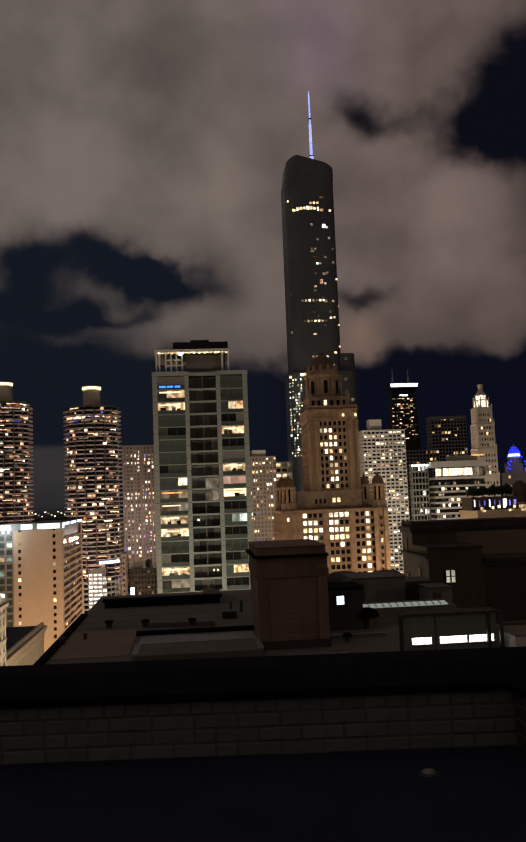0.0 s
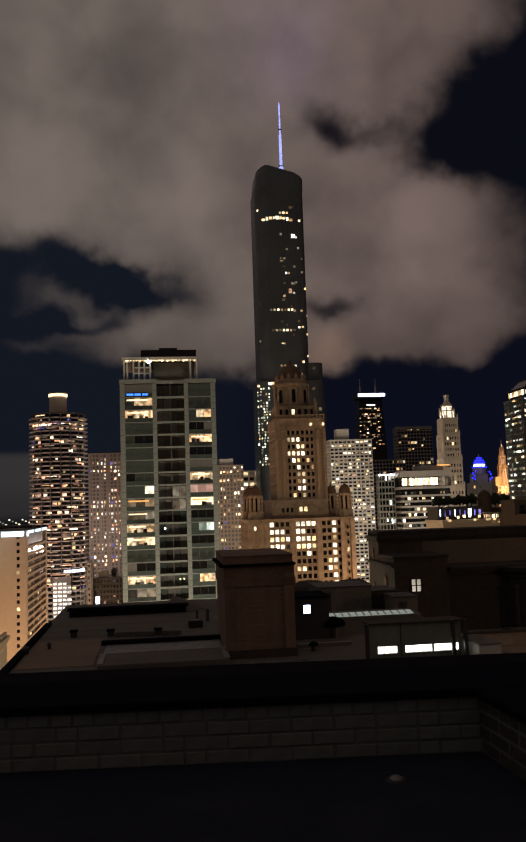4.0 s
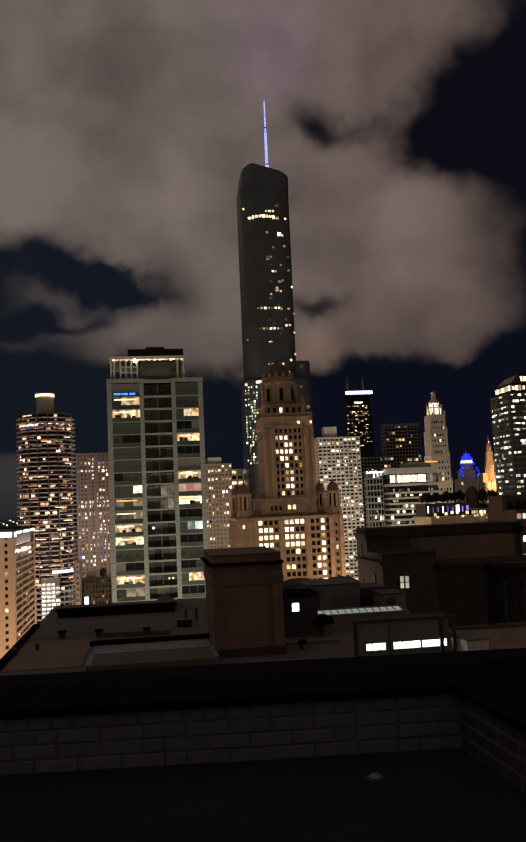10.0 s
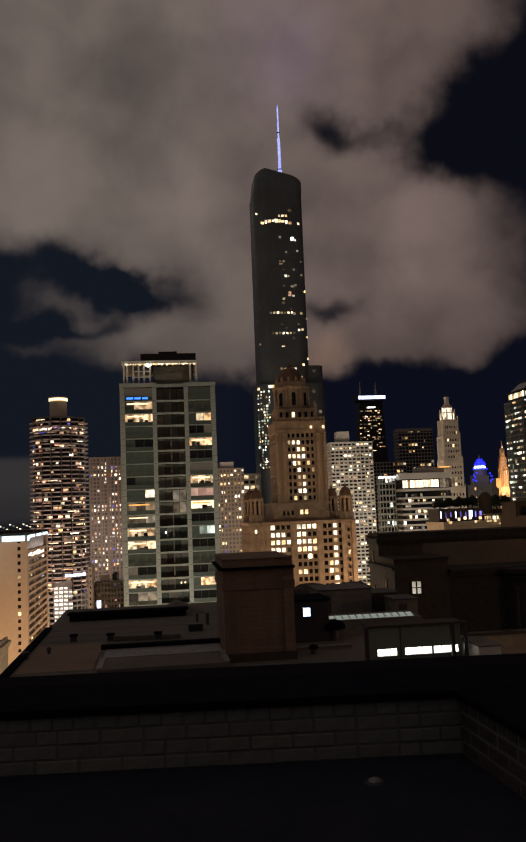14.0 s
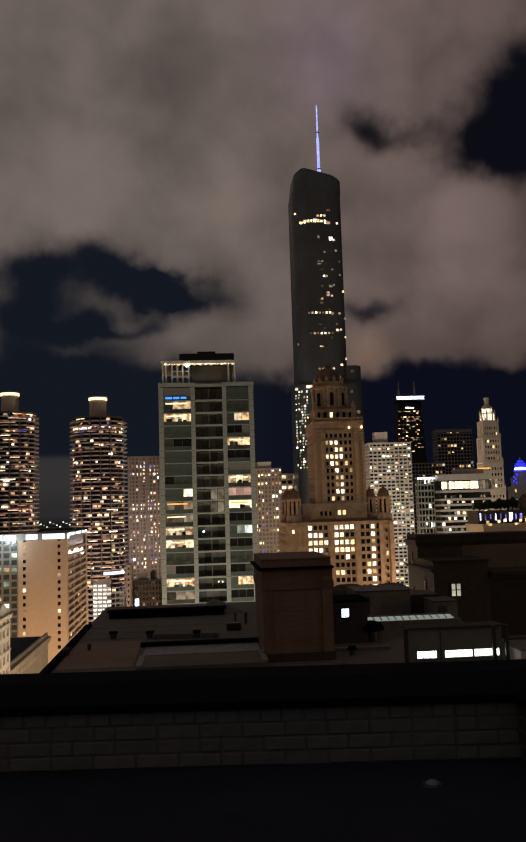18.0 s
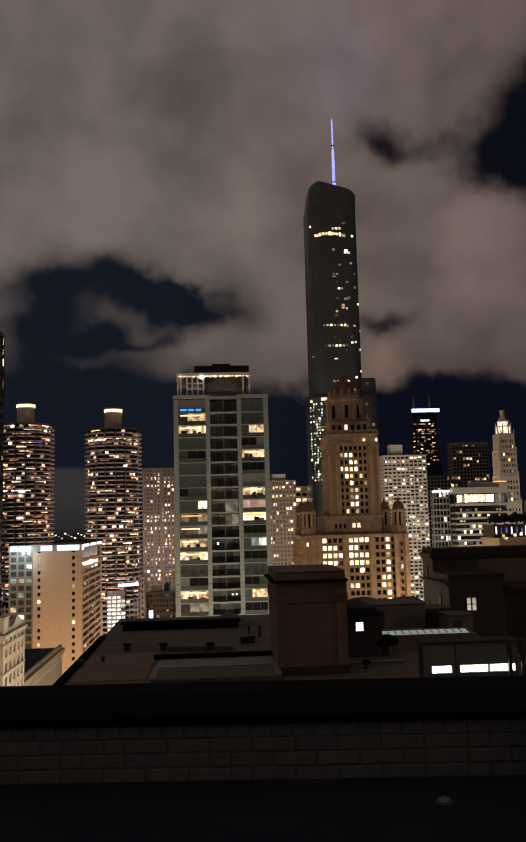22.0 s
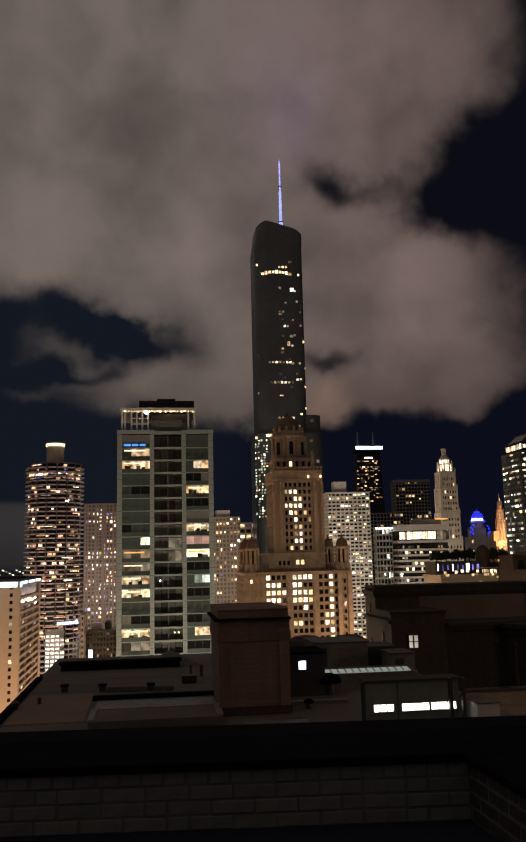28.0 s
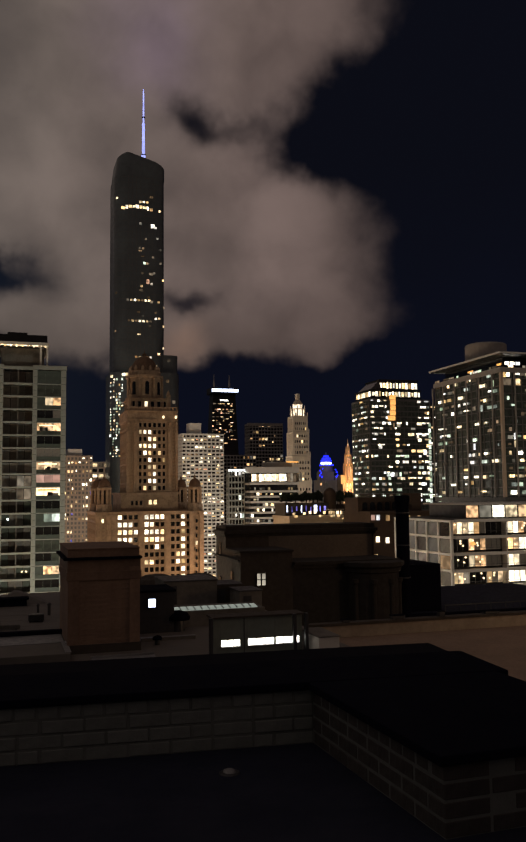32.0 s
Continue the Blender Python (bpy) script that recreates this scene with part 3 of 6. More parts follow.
    for i in range(27):  # the lit western edge of the lower shaft
        for j in range(5):
            if rng.random() < 0.62:
                x = 73.4 + 1.75 * j + rng.uniform(-0.3, 0.3)
                d = max(0.0, (82.2 - x) / 9.0)
                pane("lit_window", rng.choice((L_GOLD, L_COOL, L_COOL, L_DIM, L_CREAM)), root, x, 597 - 9 * math.sqrt(max(0.05, 1 - d * d)) - 0.4, 132 + 2.1 * i, rng.choice((0.7, 1.0, 1.4)), rng.choice((0.9, 1.2, 1.5)), "S")
    scatter(root, "S", 86, 103.5, 589.72, 196, 334, 4.1, 0.06, ((L_DIM, 10), (L_GOLD, 1)), 17, (1.4, 2.6), 1.8, 80)
    for i in range(5):
        pane("lit_window", L_CREAM if i % 2 else L_GOLD, root, 74 + 2.5 * i, 587.7 if i > 2 else 592.4 - i, 189 + 0.3 * i, 2.3, 1.9, "S")
    for x, z in ((114, 201), (117.5, 171), (113, 186), (118.5, 152), (115, 140)):
        pane("lit_window", L_DIM, root, x, 587.7, z, 2.2, 2.2, "S")
    spire = lathe("spire", G_SPIRE, root, 98.7, 609, [(1.7, 352), (1.6, 361), (1.1, 361.2), (1.0, 386), (0.65, 386.2), (0.5, 410), (0.15, 412.8)], 10, "slender spire glowing blue")
    lathe("spire_base", DARKMETAL, root, 98.7, 609, [(4.0, 346), (4.0, 353), (2.6, 353.2), (2.6, 354.5)], 12)
    for z in (360.5, 390):
        lathe("spire_ring", DARKMETAL, spire, 98.7, 609, [(1.95 if z < 370 else 1.3, z), (1.95 if z < 370 else 1.3, z + 0.7)], 10)


def corncob_tower(cx, seed, first, dz):
    """A round apartment tower: petal balconies in forty storeys over a spiral of parking decks, with a drum on top."""
    cy, storey = 528.0, 2.66
    root = thing("round_tower", (cx, cy, 0), "round concrete apartment tower with petal balconies" + (", lit drum on top" if first else ""), "tower",
                 "twin round towers")
    rng = random.Random(seed)
    if "petal" not in CACHE:
        pts = []
        for k in range(16):
            a = 2 * math.pi * k / 16
            for i in range(7):
                b = radians(-90 + 180 * i / 7 + 90 / 7)
                lx, ly = 13.6 + 4.4 * math.cos(b), 2.85 * math.sin(b)
                pts.append((lx * math.cos(a) - ly * math.sin(a), lx * math.sin(a) + ly * math.cos(a)))
        n = len(pts)

        def slab(h, inner=None):
            v = [(x, y, 0) for x, y in pts] + [(x, y, h) for x, y in pts]
            f = [(i, (i + 1) % n, n + (i + 1) % n, n + i) for i in range(n)]
            return v, f + [tuple(range(n - 1, -1, -1)), tuple(range(n, 2 * n))]

        CACHE["petal"] = mesh_of("balcony_ring", *slab(0.36), RIMCON)
        v = [(x * 0.99, y * 0.99, 0.36) for x, y in pts] + [(x * 0.99, y * 0.99, 0.72) for x, y in pts]
        CACHE["rail"] = mesh_of("railing", v, [(i, (i + 1) % n, n + (i + 1) % n, n + i) for i in range(n)], RIMCON)
    lathe("core", GLASS, root, cx, cy, [(15.4, 56), (15.4, 165 + dz)], 48)
    lathe("parking_core", DARKMETAL, root, cx, cy, [(12.0, 0), (12.0, 56)], 32)
    base = 58.6 + dz
    for k in range(40):
        link("balcony_ring", CACHE["petal"], (cx, cy, base + storey * k), root)
        link("railing", CACHE["rail"], (cx, cy, base + storey * k), root)
    if "rib" not in CACHE:
        CACHE["rib"] = mesh_of("balcony_column", *box_data([(-0.13, -0.13, 0, 0.13, 0.13, 107)]), GREYCON)
    for k in range(16):
        a = 2 * math.pi * (k + 0.5) / 16
        link("balcony_column", CACHE["rib"], (cx + 15.9 * math.cos(a), cy + 15.9 * math.sin(a), base), root)
    for k in range(18):
        lathe("parking_deck", WHITECON, root, cx, cy, [(17.5, 3.1 * k + 3), (17.5, 3.1 * k + 3.8)], 40)
    for k in range(32):
        a = 2 * math.pi * (k + 0.5) / 32
        if "deck_post" not in CACHE:
            CACHE["deck_post"] = mesh_of("deck_post", *box_data([(-0.2, -0.2, 0, 0.2, 0.2, 56)]), WHITECON)
        link("deck_post", CACHE["deck_post"], (cx + 17.3 * math.cos(a), cy + 17.3 * math.sin(a), 2), root)
    lathe("roof", ROOFGREY, root, cx, cy, [(16.6, 165.0 + dz), (16.6, 165.9 + dz)], 32)
    drum = lathe("drum", CREAM, root, cx, cy, [(5.3, 165.9 + dz), (5.3, 179.3 + dz)], 24)
    lathe("light_ring", G_CROWN, drum, cx, cy, [(5.8, 177.1 + dz), (5.8, 178.7 + dz)], 24, "glowing ring of lights")
    lathe("drum_cap", GREYCON, drum, cx, cy, [(6.0, 178.8 + dz), (6.0, 179.5 + dz)], 24)
    if first:
        boxes("stair_wall", DUSKMETAL, root, [(-63.0, 510.3, 30, -52.4, 511.4, 64.8)])
        for k in range(10):
            piece("deck_edge", RIMCON, root, -63.2, 509.9, 38.6 + 2.35 * k, -52.2, 510.3, 39.05 + 2.35 * k)
            for j in range(4):
                if j < 3 or k % 3:
                    pane("parking_light", L_FULL, root, -61.4 + 2.75 * j, 510.2, 39.95 + 2.35 * k, 2.3 - 0.25 * ((j + k) % 2), 1.3, "S")
        for j in range(6):
            a = radians(-72 + 8 * j)
            pane("deck_light", G_BAND, root, cx + 17.6 * math.cos(a), cy + 17.6 * math.sin(a), 68.2, 2.0, 1.6, "S")
    count = 0
    for k in range(40):
        z = base + storey * k + 1.55
        bias = rng.choice((0.5, 1, 1, 1.6))
        for j in range(32):
            a = radians(-172 + 164 * j / 31)
            if rng.random() < (0.17 if not (k == 37 and first) else 0.8) * bias and count < 290:
                count += 1
                key = ("petalpane", rng.randrange(7))
                m = (L_PEACH, L_PEACH, L_GOLD, L_CREAM, L_PEACH, L_RED if rng.random() < 0.4 else L_WARM, L_BLUE if rng.random() < 0.12 else L_DIM)[key[1]]
                hw, hh = rng.choice(((1.25, 0.75), (1.0, 0.75), (2.9, 0.26), (2.9, 0.24), (0.7, 0.5)))
                key = ("petalpane", m.name, hw)
                if key not in CACHE:
                    CACHE[key] = mesh_of("lit_window", *box_data([(-0.04, -hw, 0.75 - 2 * hh, 0.04, hw, 0.75)]), m)
                ob = link("lit_window", CACHE[key], (cx + 15.5 * math.cos(a), cy + 15.5 * math.sin(a), z), root)
                ob.rotation_euler[2] = a


def jewel_tower():
    """The domed terracotta office tower with four corner cupolas."""
    root = thing("domed_office_tower", (62, 370, 0), "terracotta office tower with a domed belvedere and corner cupolas", "building")
    rng = random.Random(11)
    gold = ((L_GOLD, 3), (L_WARM, 1), (L_CREAM, 6))

    def block(part_name, x0, x1, y0, y1, z0, z1, bay, floor, pier, span, fill, see=60, solid=0.0, east=None):
        # solid: blank wall at the corners; east: the same for the eastern end alone
        east = solid if east is None else east
        n = round((x1 - x0 - solid - east) / bay)
        w = (x1 - x0 - solid - east) / n
        r = round((z1 - z0 - 1.5) / floor)
        fh = (z1 - z0 - 1.5) / r
        boxes("glazing", GLASS, root, [(x0 + 0.5, y0 + 0.5, z0, x1 - 0.5, y1 - 0.5, z1 - 0.3)])
        rows = [(x0 + 0.12, y0 + 0.12, z0 + k * fh, x1 - 0.12, y1 - 0.12, z0 + k * fh + span) for k in range(r)]
        rows += [(x0, y0, z1 - 1.5, x1, y1, z1)]
        rows += [(x0 - 0.5, y0 - 0.5, z1 - 0.55, x1 + 0.5, y1 + 0.5, z1 - 0.003)]
        for i in range(n + 1):
            c = x0 + solid + i * w
            e = pier * (1.5 if i in (0, n) else 1)
            lo = x0 if i == 0 else c - e / 2
            hi = x1 if i == n else c + e / 2
            for ya, yb in ((y0, y0 + 0.8), (y1 - 0.8, y1)):
                rows.append((lo, ya, z0, hi, yb, z1 - 1.5))
        for side in (x0, x1 - (solid if solid < 5 else east)):
            if solid > 2:  # rusticated courses of the blank corners
                for k in range(2 * r):
                    rows.append((side + 0.25, y0 - 0.09, z0 + k * fh / 2 + 0.12, side + solid - 0.5, y0 + 0.1, z0 + (k + 1) * fh / 2 - 0.12))
        m = round((y1 - y0) / bay)
        v = (y1 - y0) / m
        for i in range(m + 1):
            c = y0 + i * v
            for xa, xb in ((x0, x0 + 0.8), (x1 - 0.8, x1)):
                rows.append((xa, max(y0, c - pier / 2), z0, xb, min(y1, c + pier / 2), z1 - 1.5))
        for k in (r - 1, r - 5, r - 6):
            if k > 2:
                zb = z0 + k * fh
                rows += [(x0 - 0.22, y0 - 0.22, zb, x1 + 0.22, y1 + 0.22, zb + 0.5)]
        for q in rows:
            piece("pier" if q[5] - q[2] > 2 * floor else ("cornice" if q[2] > z1 - 1.6 else "spandrel"), TERRA, root, *q)
        for k in range(r):
            for i in range(n):
                if z0 + k * fh > see and rng.random() < fill(i, k, n, r):
                    pane("lit_window", pick(rng, gold), root, x0 + solid + (i + 0.5) * w, y0 + 0.42, z0 + k * fh + (fh + span) / 2, w - pier - 0.05, fh - span - 0.05, "S")

    # storeys from the cornice down: bays with the light on, bays with a dim room
    storeys = [((2, 7, 8, 14), (4, 5, 9, 10)), ((2, 3, 4, 7, 8, 14), (9, 10)), ((3, 4, 5, 7, 8, 9, 10, 14), (2,)), ((7, 8, 9, 10, 14), (2, 3, 4)),
               ((14,), (8, 9)), ((13, 14), ()), ((7, 8, 14), (13,)), ((14,), (7, 13)), ((3, 8, 14), (4,)), ((5, 14), (10,))]

    def base_fill(i, k, n, r):
        full, weak = storeys[(r - 1 - k) % 10]
        return 1.0 if i in full else (0.7 if i in weak else 0.0)

    block("base_wall", 39.6, 87.4, 370, 408, 0, 97.5, 2.36, 3.3, 0.68, 1.35, base_fill, 60, 4.4, 5.6)
    for i in (0, 1, 6, 11):
        x = 44.0 + 2.3625 * i
        boxes("broad_pier", TERRA, root, [(x + 0.1, 369.75, 0, x + 2.25, 370.4, 96.0)])
    for k in range(14):
        pane("dark_window", GLASS if k % 5 else L_GOLD, root, 84.2, 369.3, 50 + 3.3 * k, 0.9, 1.7, "S")
        if k % 3 == 0:
            pane("lit_window", L_GOLD, root, 42.4, 369.8, 54 + 3.3 * k, 0.9, 1.6, "S")
    boxes("corner_pilaster", TERRA, root, [(81.0, 369.2, 0, 82.8, 370.1, 97)])
    boxes("corner_pilaster", TERRA, root, [(85.6, 369.2, 0, 87.6, 370.1, 97)])
    boxes("corner_pilaster", TERRA, root, [(39.4, 369.2, 0, 41.4, 370.1, 97)])
    boxes("attic", TERRA, root, [(51.2, 376, 97.5, 77.2, 404, 105.6), (50.7, 375.5, 104.9, 77.7, 404.5, 105.9)])
    for i in range(3):
        pane("attic_window", GLASS, root, 56.2 + 2.0 * i, 375.9, 101.2, 1.1, 2.0, "S")
    for i in range(2):
        pane("lit_window", L_GOLD, root, 64.4 + 2.2 * i, 375.9, 101.5, 1.4, 2.0, "S")
    block("tower_wall", 54.2, 76.6, 377, 402, 105.6, 139.0, 2.05, 3.35, 0.85, 1.35,
          lambda i, k, n, r: (0.0 if k >= r - 1 else ((0.35, 0.6, 0.75)[i - 1] if i in (1, 2, 3) else 0.2)), 100, 4.6)
    boxes("shoulder", TERRA, root, [(53.9, 376.7, 139.0, 76.9, 402.3, 143.4), (53.5, 376.3, 142.6, 77.3, 402.7, 143.2), (53.6, 376.4, 138.7, 77.2, 402.6, 139.3)])
    for i in range(14):
        piece("baluster", TERRA, root, 54.3 + 1.7 * i, 376.5, 143.4, 54.9 + 1.7 * i, 377.0, 144.5)
    boxes("balustrade_rail", TERRA, root, [(53.8, 376.4, 144.5, 77.0, 377.1, 144.9)])
    for x in (70.4, 76.2):
        lathe("shoulder_lamp", G_CROWN, root, x, 376.2, [(0.2, 139.6), (0.5, 139.9), (0.5, 140.6), (0.2, 140.9)], 8)
    for x in (54.2, 57.6, 73.2, 76.6):
        boxes("buttress", TERRA, root, [(x - 0.6, 376.2, 105.6, x + 0.6, 377.1, 136.5)])
        lathe("buttress_urn", TERRA, root, x, 376.6, [(0.5, 136.5), (0.8, 137.4), (0.3, 138.4), (0.1, 139.2)], 8)
    block("upper_wall", 55.6, 73.4, 379.5, 398, 143.4, 149.2, 3.2, 4.2, 1.5, 1.5, lambda i, k, n, r: 0.75 if i in (1, 2, 3) else 0.1, 100)
    for sx in (55.6, 73.4):
        lathe("corner_turret", TERRA, root, sx, 380.0, [(1.1, 143.4), (1.1, 150.2), (1.3, 150.4), (0.9, 151.2), (0.2, 153.0)], 10)
    # belvedere: an eight-sided temple with tall arched openings, then the dome
    lathe("belvedere", TERRA, root, 63.7, 389, [(8.9, 149.2), (8.9, 150.0), (8.2, 150.1), (8.2, 159.0), (8.8, 159.3), (8.8, 160.4), (7.6, 160.6), (7.6, 162.6)], 16, turn=radians(11.25))
    for k in range(-3, 4):
        a = radians(-90 + 22.5 * k)
        x, y = 63.7 + 8.15 * math.cos(a), 389 + 8.15 * math.sin(a)
        arch = [(-0.9, 0), (0.9, 0)] + [(0.9 * math.cos(radians(t)), 5.2 + 0.9 * math.sin(radians(t))) for t in range(0, 181, 30)]
        if "arch" not in CACHE:
            n = len(arch)
            v = [(p, -0.12, q) for p, q in arch] + [(p, 0.12, q) for p, q in arch]
            CACHE["arch"] = mesh_of("arched_opening", v, [tuple(range(n)), tuple(range(2 * n - 1, n - 1, -1))] + [(i, n + i, n + (i + 1) % n, (i + 1) % n) for i in range(n)], GLASS)
        if k % 2 == 0:
            ob = link("arched_opening", CACHE["arch"], (x, y, 151.2), root)
            ob.rotation_euler[2] = a + radians(90)
        else:
            lathe("column", TERRA, root, 63.7 + 8.6 * math.cos(a), 389 + 8.6 * math.sin(a), [(0.55, 150.1), (0.45, 159.2)], 8)
    dome = [(6.2 * math.cos(radians(t)), 162.6 + 7.6 * math.sin(radians(t))) for t in range(0, 86, 8)]
    d = lathe("dome", COPPER, root, 63.7, 389, dome, 24, "ribbed copper dome")
    for k in range(12):
        a = radians(-90 + 30 * k + 15)
        lathe("dormer", TERRA, d, 63.7 + 6.6 * math.cos(a), 389 + 6.6 * math.sin(a), [(0.8, 162.6), (0.8, 164.2), (0.1, 165.2)], 6)
    lathe("finial", COPPER, d, 63.7, 389, [(1.1, 169.8), (1.1, 171.2), (0.3, 171.6), (0.2, 172.8)], 10)
    # corner cupolas
    cup = thing("cupola", (43.6, 374.5, 97.5), "terracotta corner cupola with columns and a copper dome", "cupola", "corner cupolas")
    lathe("plinth", TERRA, cup, 43.6, 374.5, [(3.7, 97.5), (3.6, 100.6), (3.2, 101)], 8, turn=radians(22.5))
    lathe("core", GLASS, cup, 43.6, 374.5, [(1.9, 101), (1.9, 107.2)], 8)
    for i in range(8):
        a = radians(22.5 + 45 * i)
        lathe("column", TERRA, cup, 43.6 + 2.6 * math.cos(a), 374.5 + 2.6 * math.sin(a), [(0.66, 101), (0.58, 107)], 8)
    lathe("entablature", TERRA, cup, 43.6, 374.5, [(3.1, 107), (3.3, 107.6), (3.4, 108.0), (3.0, 108.4)], 8, turn=radians(22.5))
    lathe("dome", COPPER, cup, 43.6, 374.5, [(2.8 * math.cos(radians(t)), 108.4 + 3.9 * math.sin(radians(t))) for t in range(0, 86, 12)], 16)
    lathe("finial", COPPER, cup, 43.6, 374.5, [(0.55, 112.1), (0.6, 112.9), (0.2, 113.3), (0.08, 114.6)], 8)
    copy_thing(cup, pose(84.6, 374.5, 97.5))
    copy_thing(cup, pose(43.6, 403.5, 97.5))
    copy_thing(cup, pose(84.2, 403.5, 97.5))


def latticed_skyscraper():
    """The far black skyscraper that tapers, with a white band and two masts."""
    root = thing("tapered_skyscraper", (495, 1870, 0), "distant black tapered skyscraper with a white light band and twin antennas", "skyscraper")
    prism("shaft", DARKMETAL, root, [(452, 1870), (538, 1870), (538, 1920), (452, 1920)], 0, 345, top=[(469, 1878), (522, 1878), (522, 1910), (469, 1910)])
    boxes("light_band", G_BAND, root, [(463, 1866, 341, 527, 1867, 348.5)], "band of white light")
    boxes("roof", DARKMETAL, root, [(463, 1868, 338, 527, 1918, 352)])
    for x in (474, 511):
        mast = lathe("antenna", WHITECON, root, x, 1890, [(2.6, 352), (2.2, 366), (1.2, 366.5), (0.9, 385)], 8)
    rng = random.Random(8)
    for k in range(22):
        z = 222 + 4.4 * k
        half = 26.5 + (345 - z) * 0.0478
        x = 495 - half + 1
        bias = rng.choice((0.3, 1.0, 1.0, 1.7))
        while x < 495 + half - 6:
            w = rng.choice((2.4, 3.2, 4.6, 7.0))
            if rng.random() < 0.42 * bias:
                pane("lit_window", pick(rng, ((L_WARM, 6), (L_PEACH, 5), (L_GOLD, 2), (L_DIM, 9))), root, x + w / 2, 1877.6 - (345 - z) * 0.0232 - 0.5, z, w, rng.choice((1.6, 2.2, 2.8)), "S")
            x += w + rng.choice((1.5, 3.0, 5.0))
    boxes("lit_window", L_WHITE, root, [(485, 1876.2, 321, 505, 1876.8, 324)])


def crowned_tower():
    """The slim cream tower that steps in towards a floodlit lantern."""
    root = thing("slim_crowned_tower", (158.5, 440, 0), "slim cream terracotta tower with a floodlit lantern crown", "building")
    cx, cy = 160.7, 445.2
    rng = random.Random(5)
    stages = ((0, 111, 5.75), (111, 126, 5.3), (126, 139.4, 4.85), (139.4, 148.4, 4.3))
    for z0, z1, e in stages:
        boxes("stage_wall", CREAM, root, [(cx - e, cy - e, z0, cx + e, cy + e, z1), (cx - e - 0.25, cy - e - 0.25, z1 - 0.9, cx + e + 0.25, cy + e + 0.25, z1 - 0.3)])
        for side in (-1, 1):
            for d in (0.0, 1.5):
                lathe("corner_pinnacle", CREAM, root, cx + side * (e - d), cy - e + 0.2, [(0.35, z1 - 0.4), (0.4, z1 + 0.7), (0.05, z1 + 2.2)], 6)
        for i in range(7):
            c = (i - 3) * (e - 0.5) / 3.0
            w = 0.5 if i in (0, 6) else (0.34 if i in (2, 4) else 0.22)
            piece("pier", CREAM, root, cx + c - w, cy - e - 0.3, z0, cx + c + w, cy - e + 0.1, z1 - 0.9)
            piece("pier", CREAM, root, cx - e - 0.3, cy + c - w, z0, cx - e + 0.1, cy + c + w, z1 - 0.9)
        k = max(0, int((96 - z0) / 3.1))
        while z0 + 3.1 * k + 2.4 < z1 - 1.0:
            z = z0 + 3.1 * k + 1.6
            for i in range(6):
                c = (i - 2.5) * (e - 0.5) / 3.0
                draw = rng.random()
                m = GLASS if draw < 0.72 else (CURTAIN if draw < 0.93 else (L_GOLD if draw < 0.97 else L_DIM))
                pane("window" if m is GLASS or m is CURTAIN else "lit_window", m, root, cx + c, cy - e - 0.05, z, 0.72, 1.45, "S")
                if draw < 0.6:
                    pane("window", GLASS, root, cx - e - 0.05, cy + c, z, 0.72, 1.45, "W")
            k += 1
    lathe("lantern", L_LANTERN, root, cx, cy, [(3.8, 148.4), (3.5, 152.2), (2.9, 152.4), (2.7, 155.0)], 8, "floodlit lantern stage", radians(22.5))
    for i in range(8):
        a = radians(22.5 + 45 * i)
        lathe("lantern_column", CREAM, root, cx + 4.0 * math.cos(a), cy + 4.0 * math.sin(a), [(0.42, 148.4), (0.36, 153.0), (0.08, 154.6)], 6)
    lathe("parapet", CREAM, root, cx, cy, [(3.9, 152.2), (4.0, 152.7), (2.9, 152.75)], 8, turn=radians(22.5))
    lathe("cap", CREAM, root, cx, cy, [(3.1, 155.0), (3.2, 155.5), (2.4, 156.2), (1.6, 157.4), (1.3, 157.6), (1.3, 160.6), (1.6, 160.8), (1.6, 161.2), (0.4, 161.6)], 8, turn=radians(22.5))


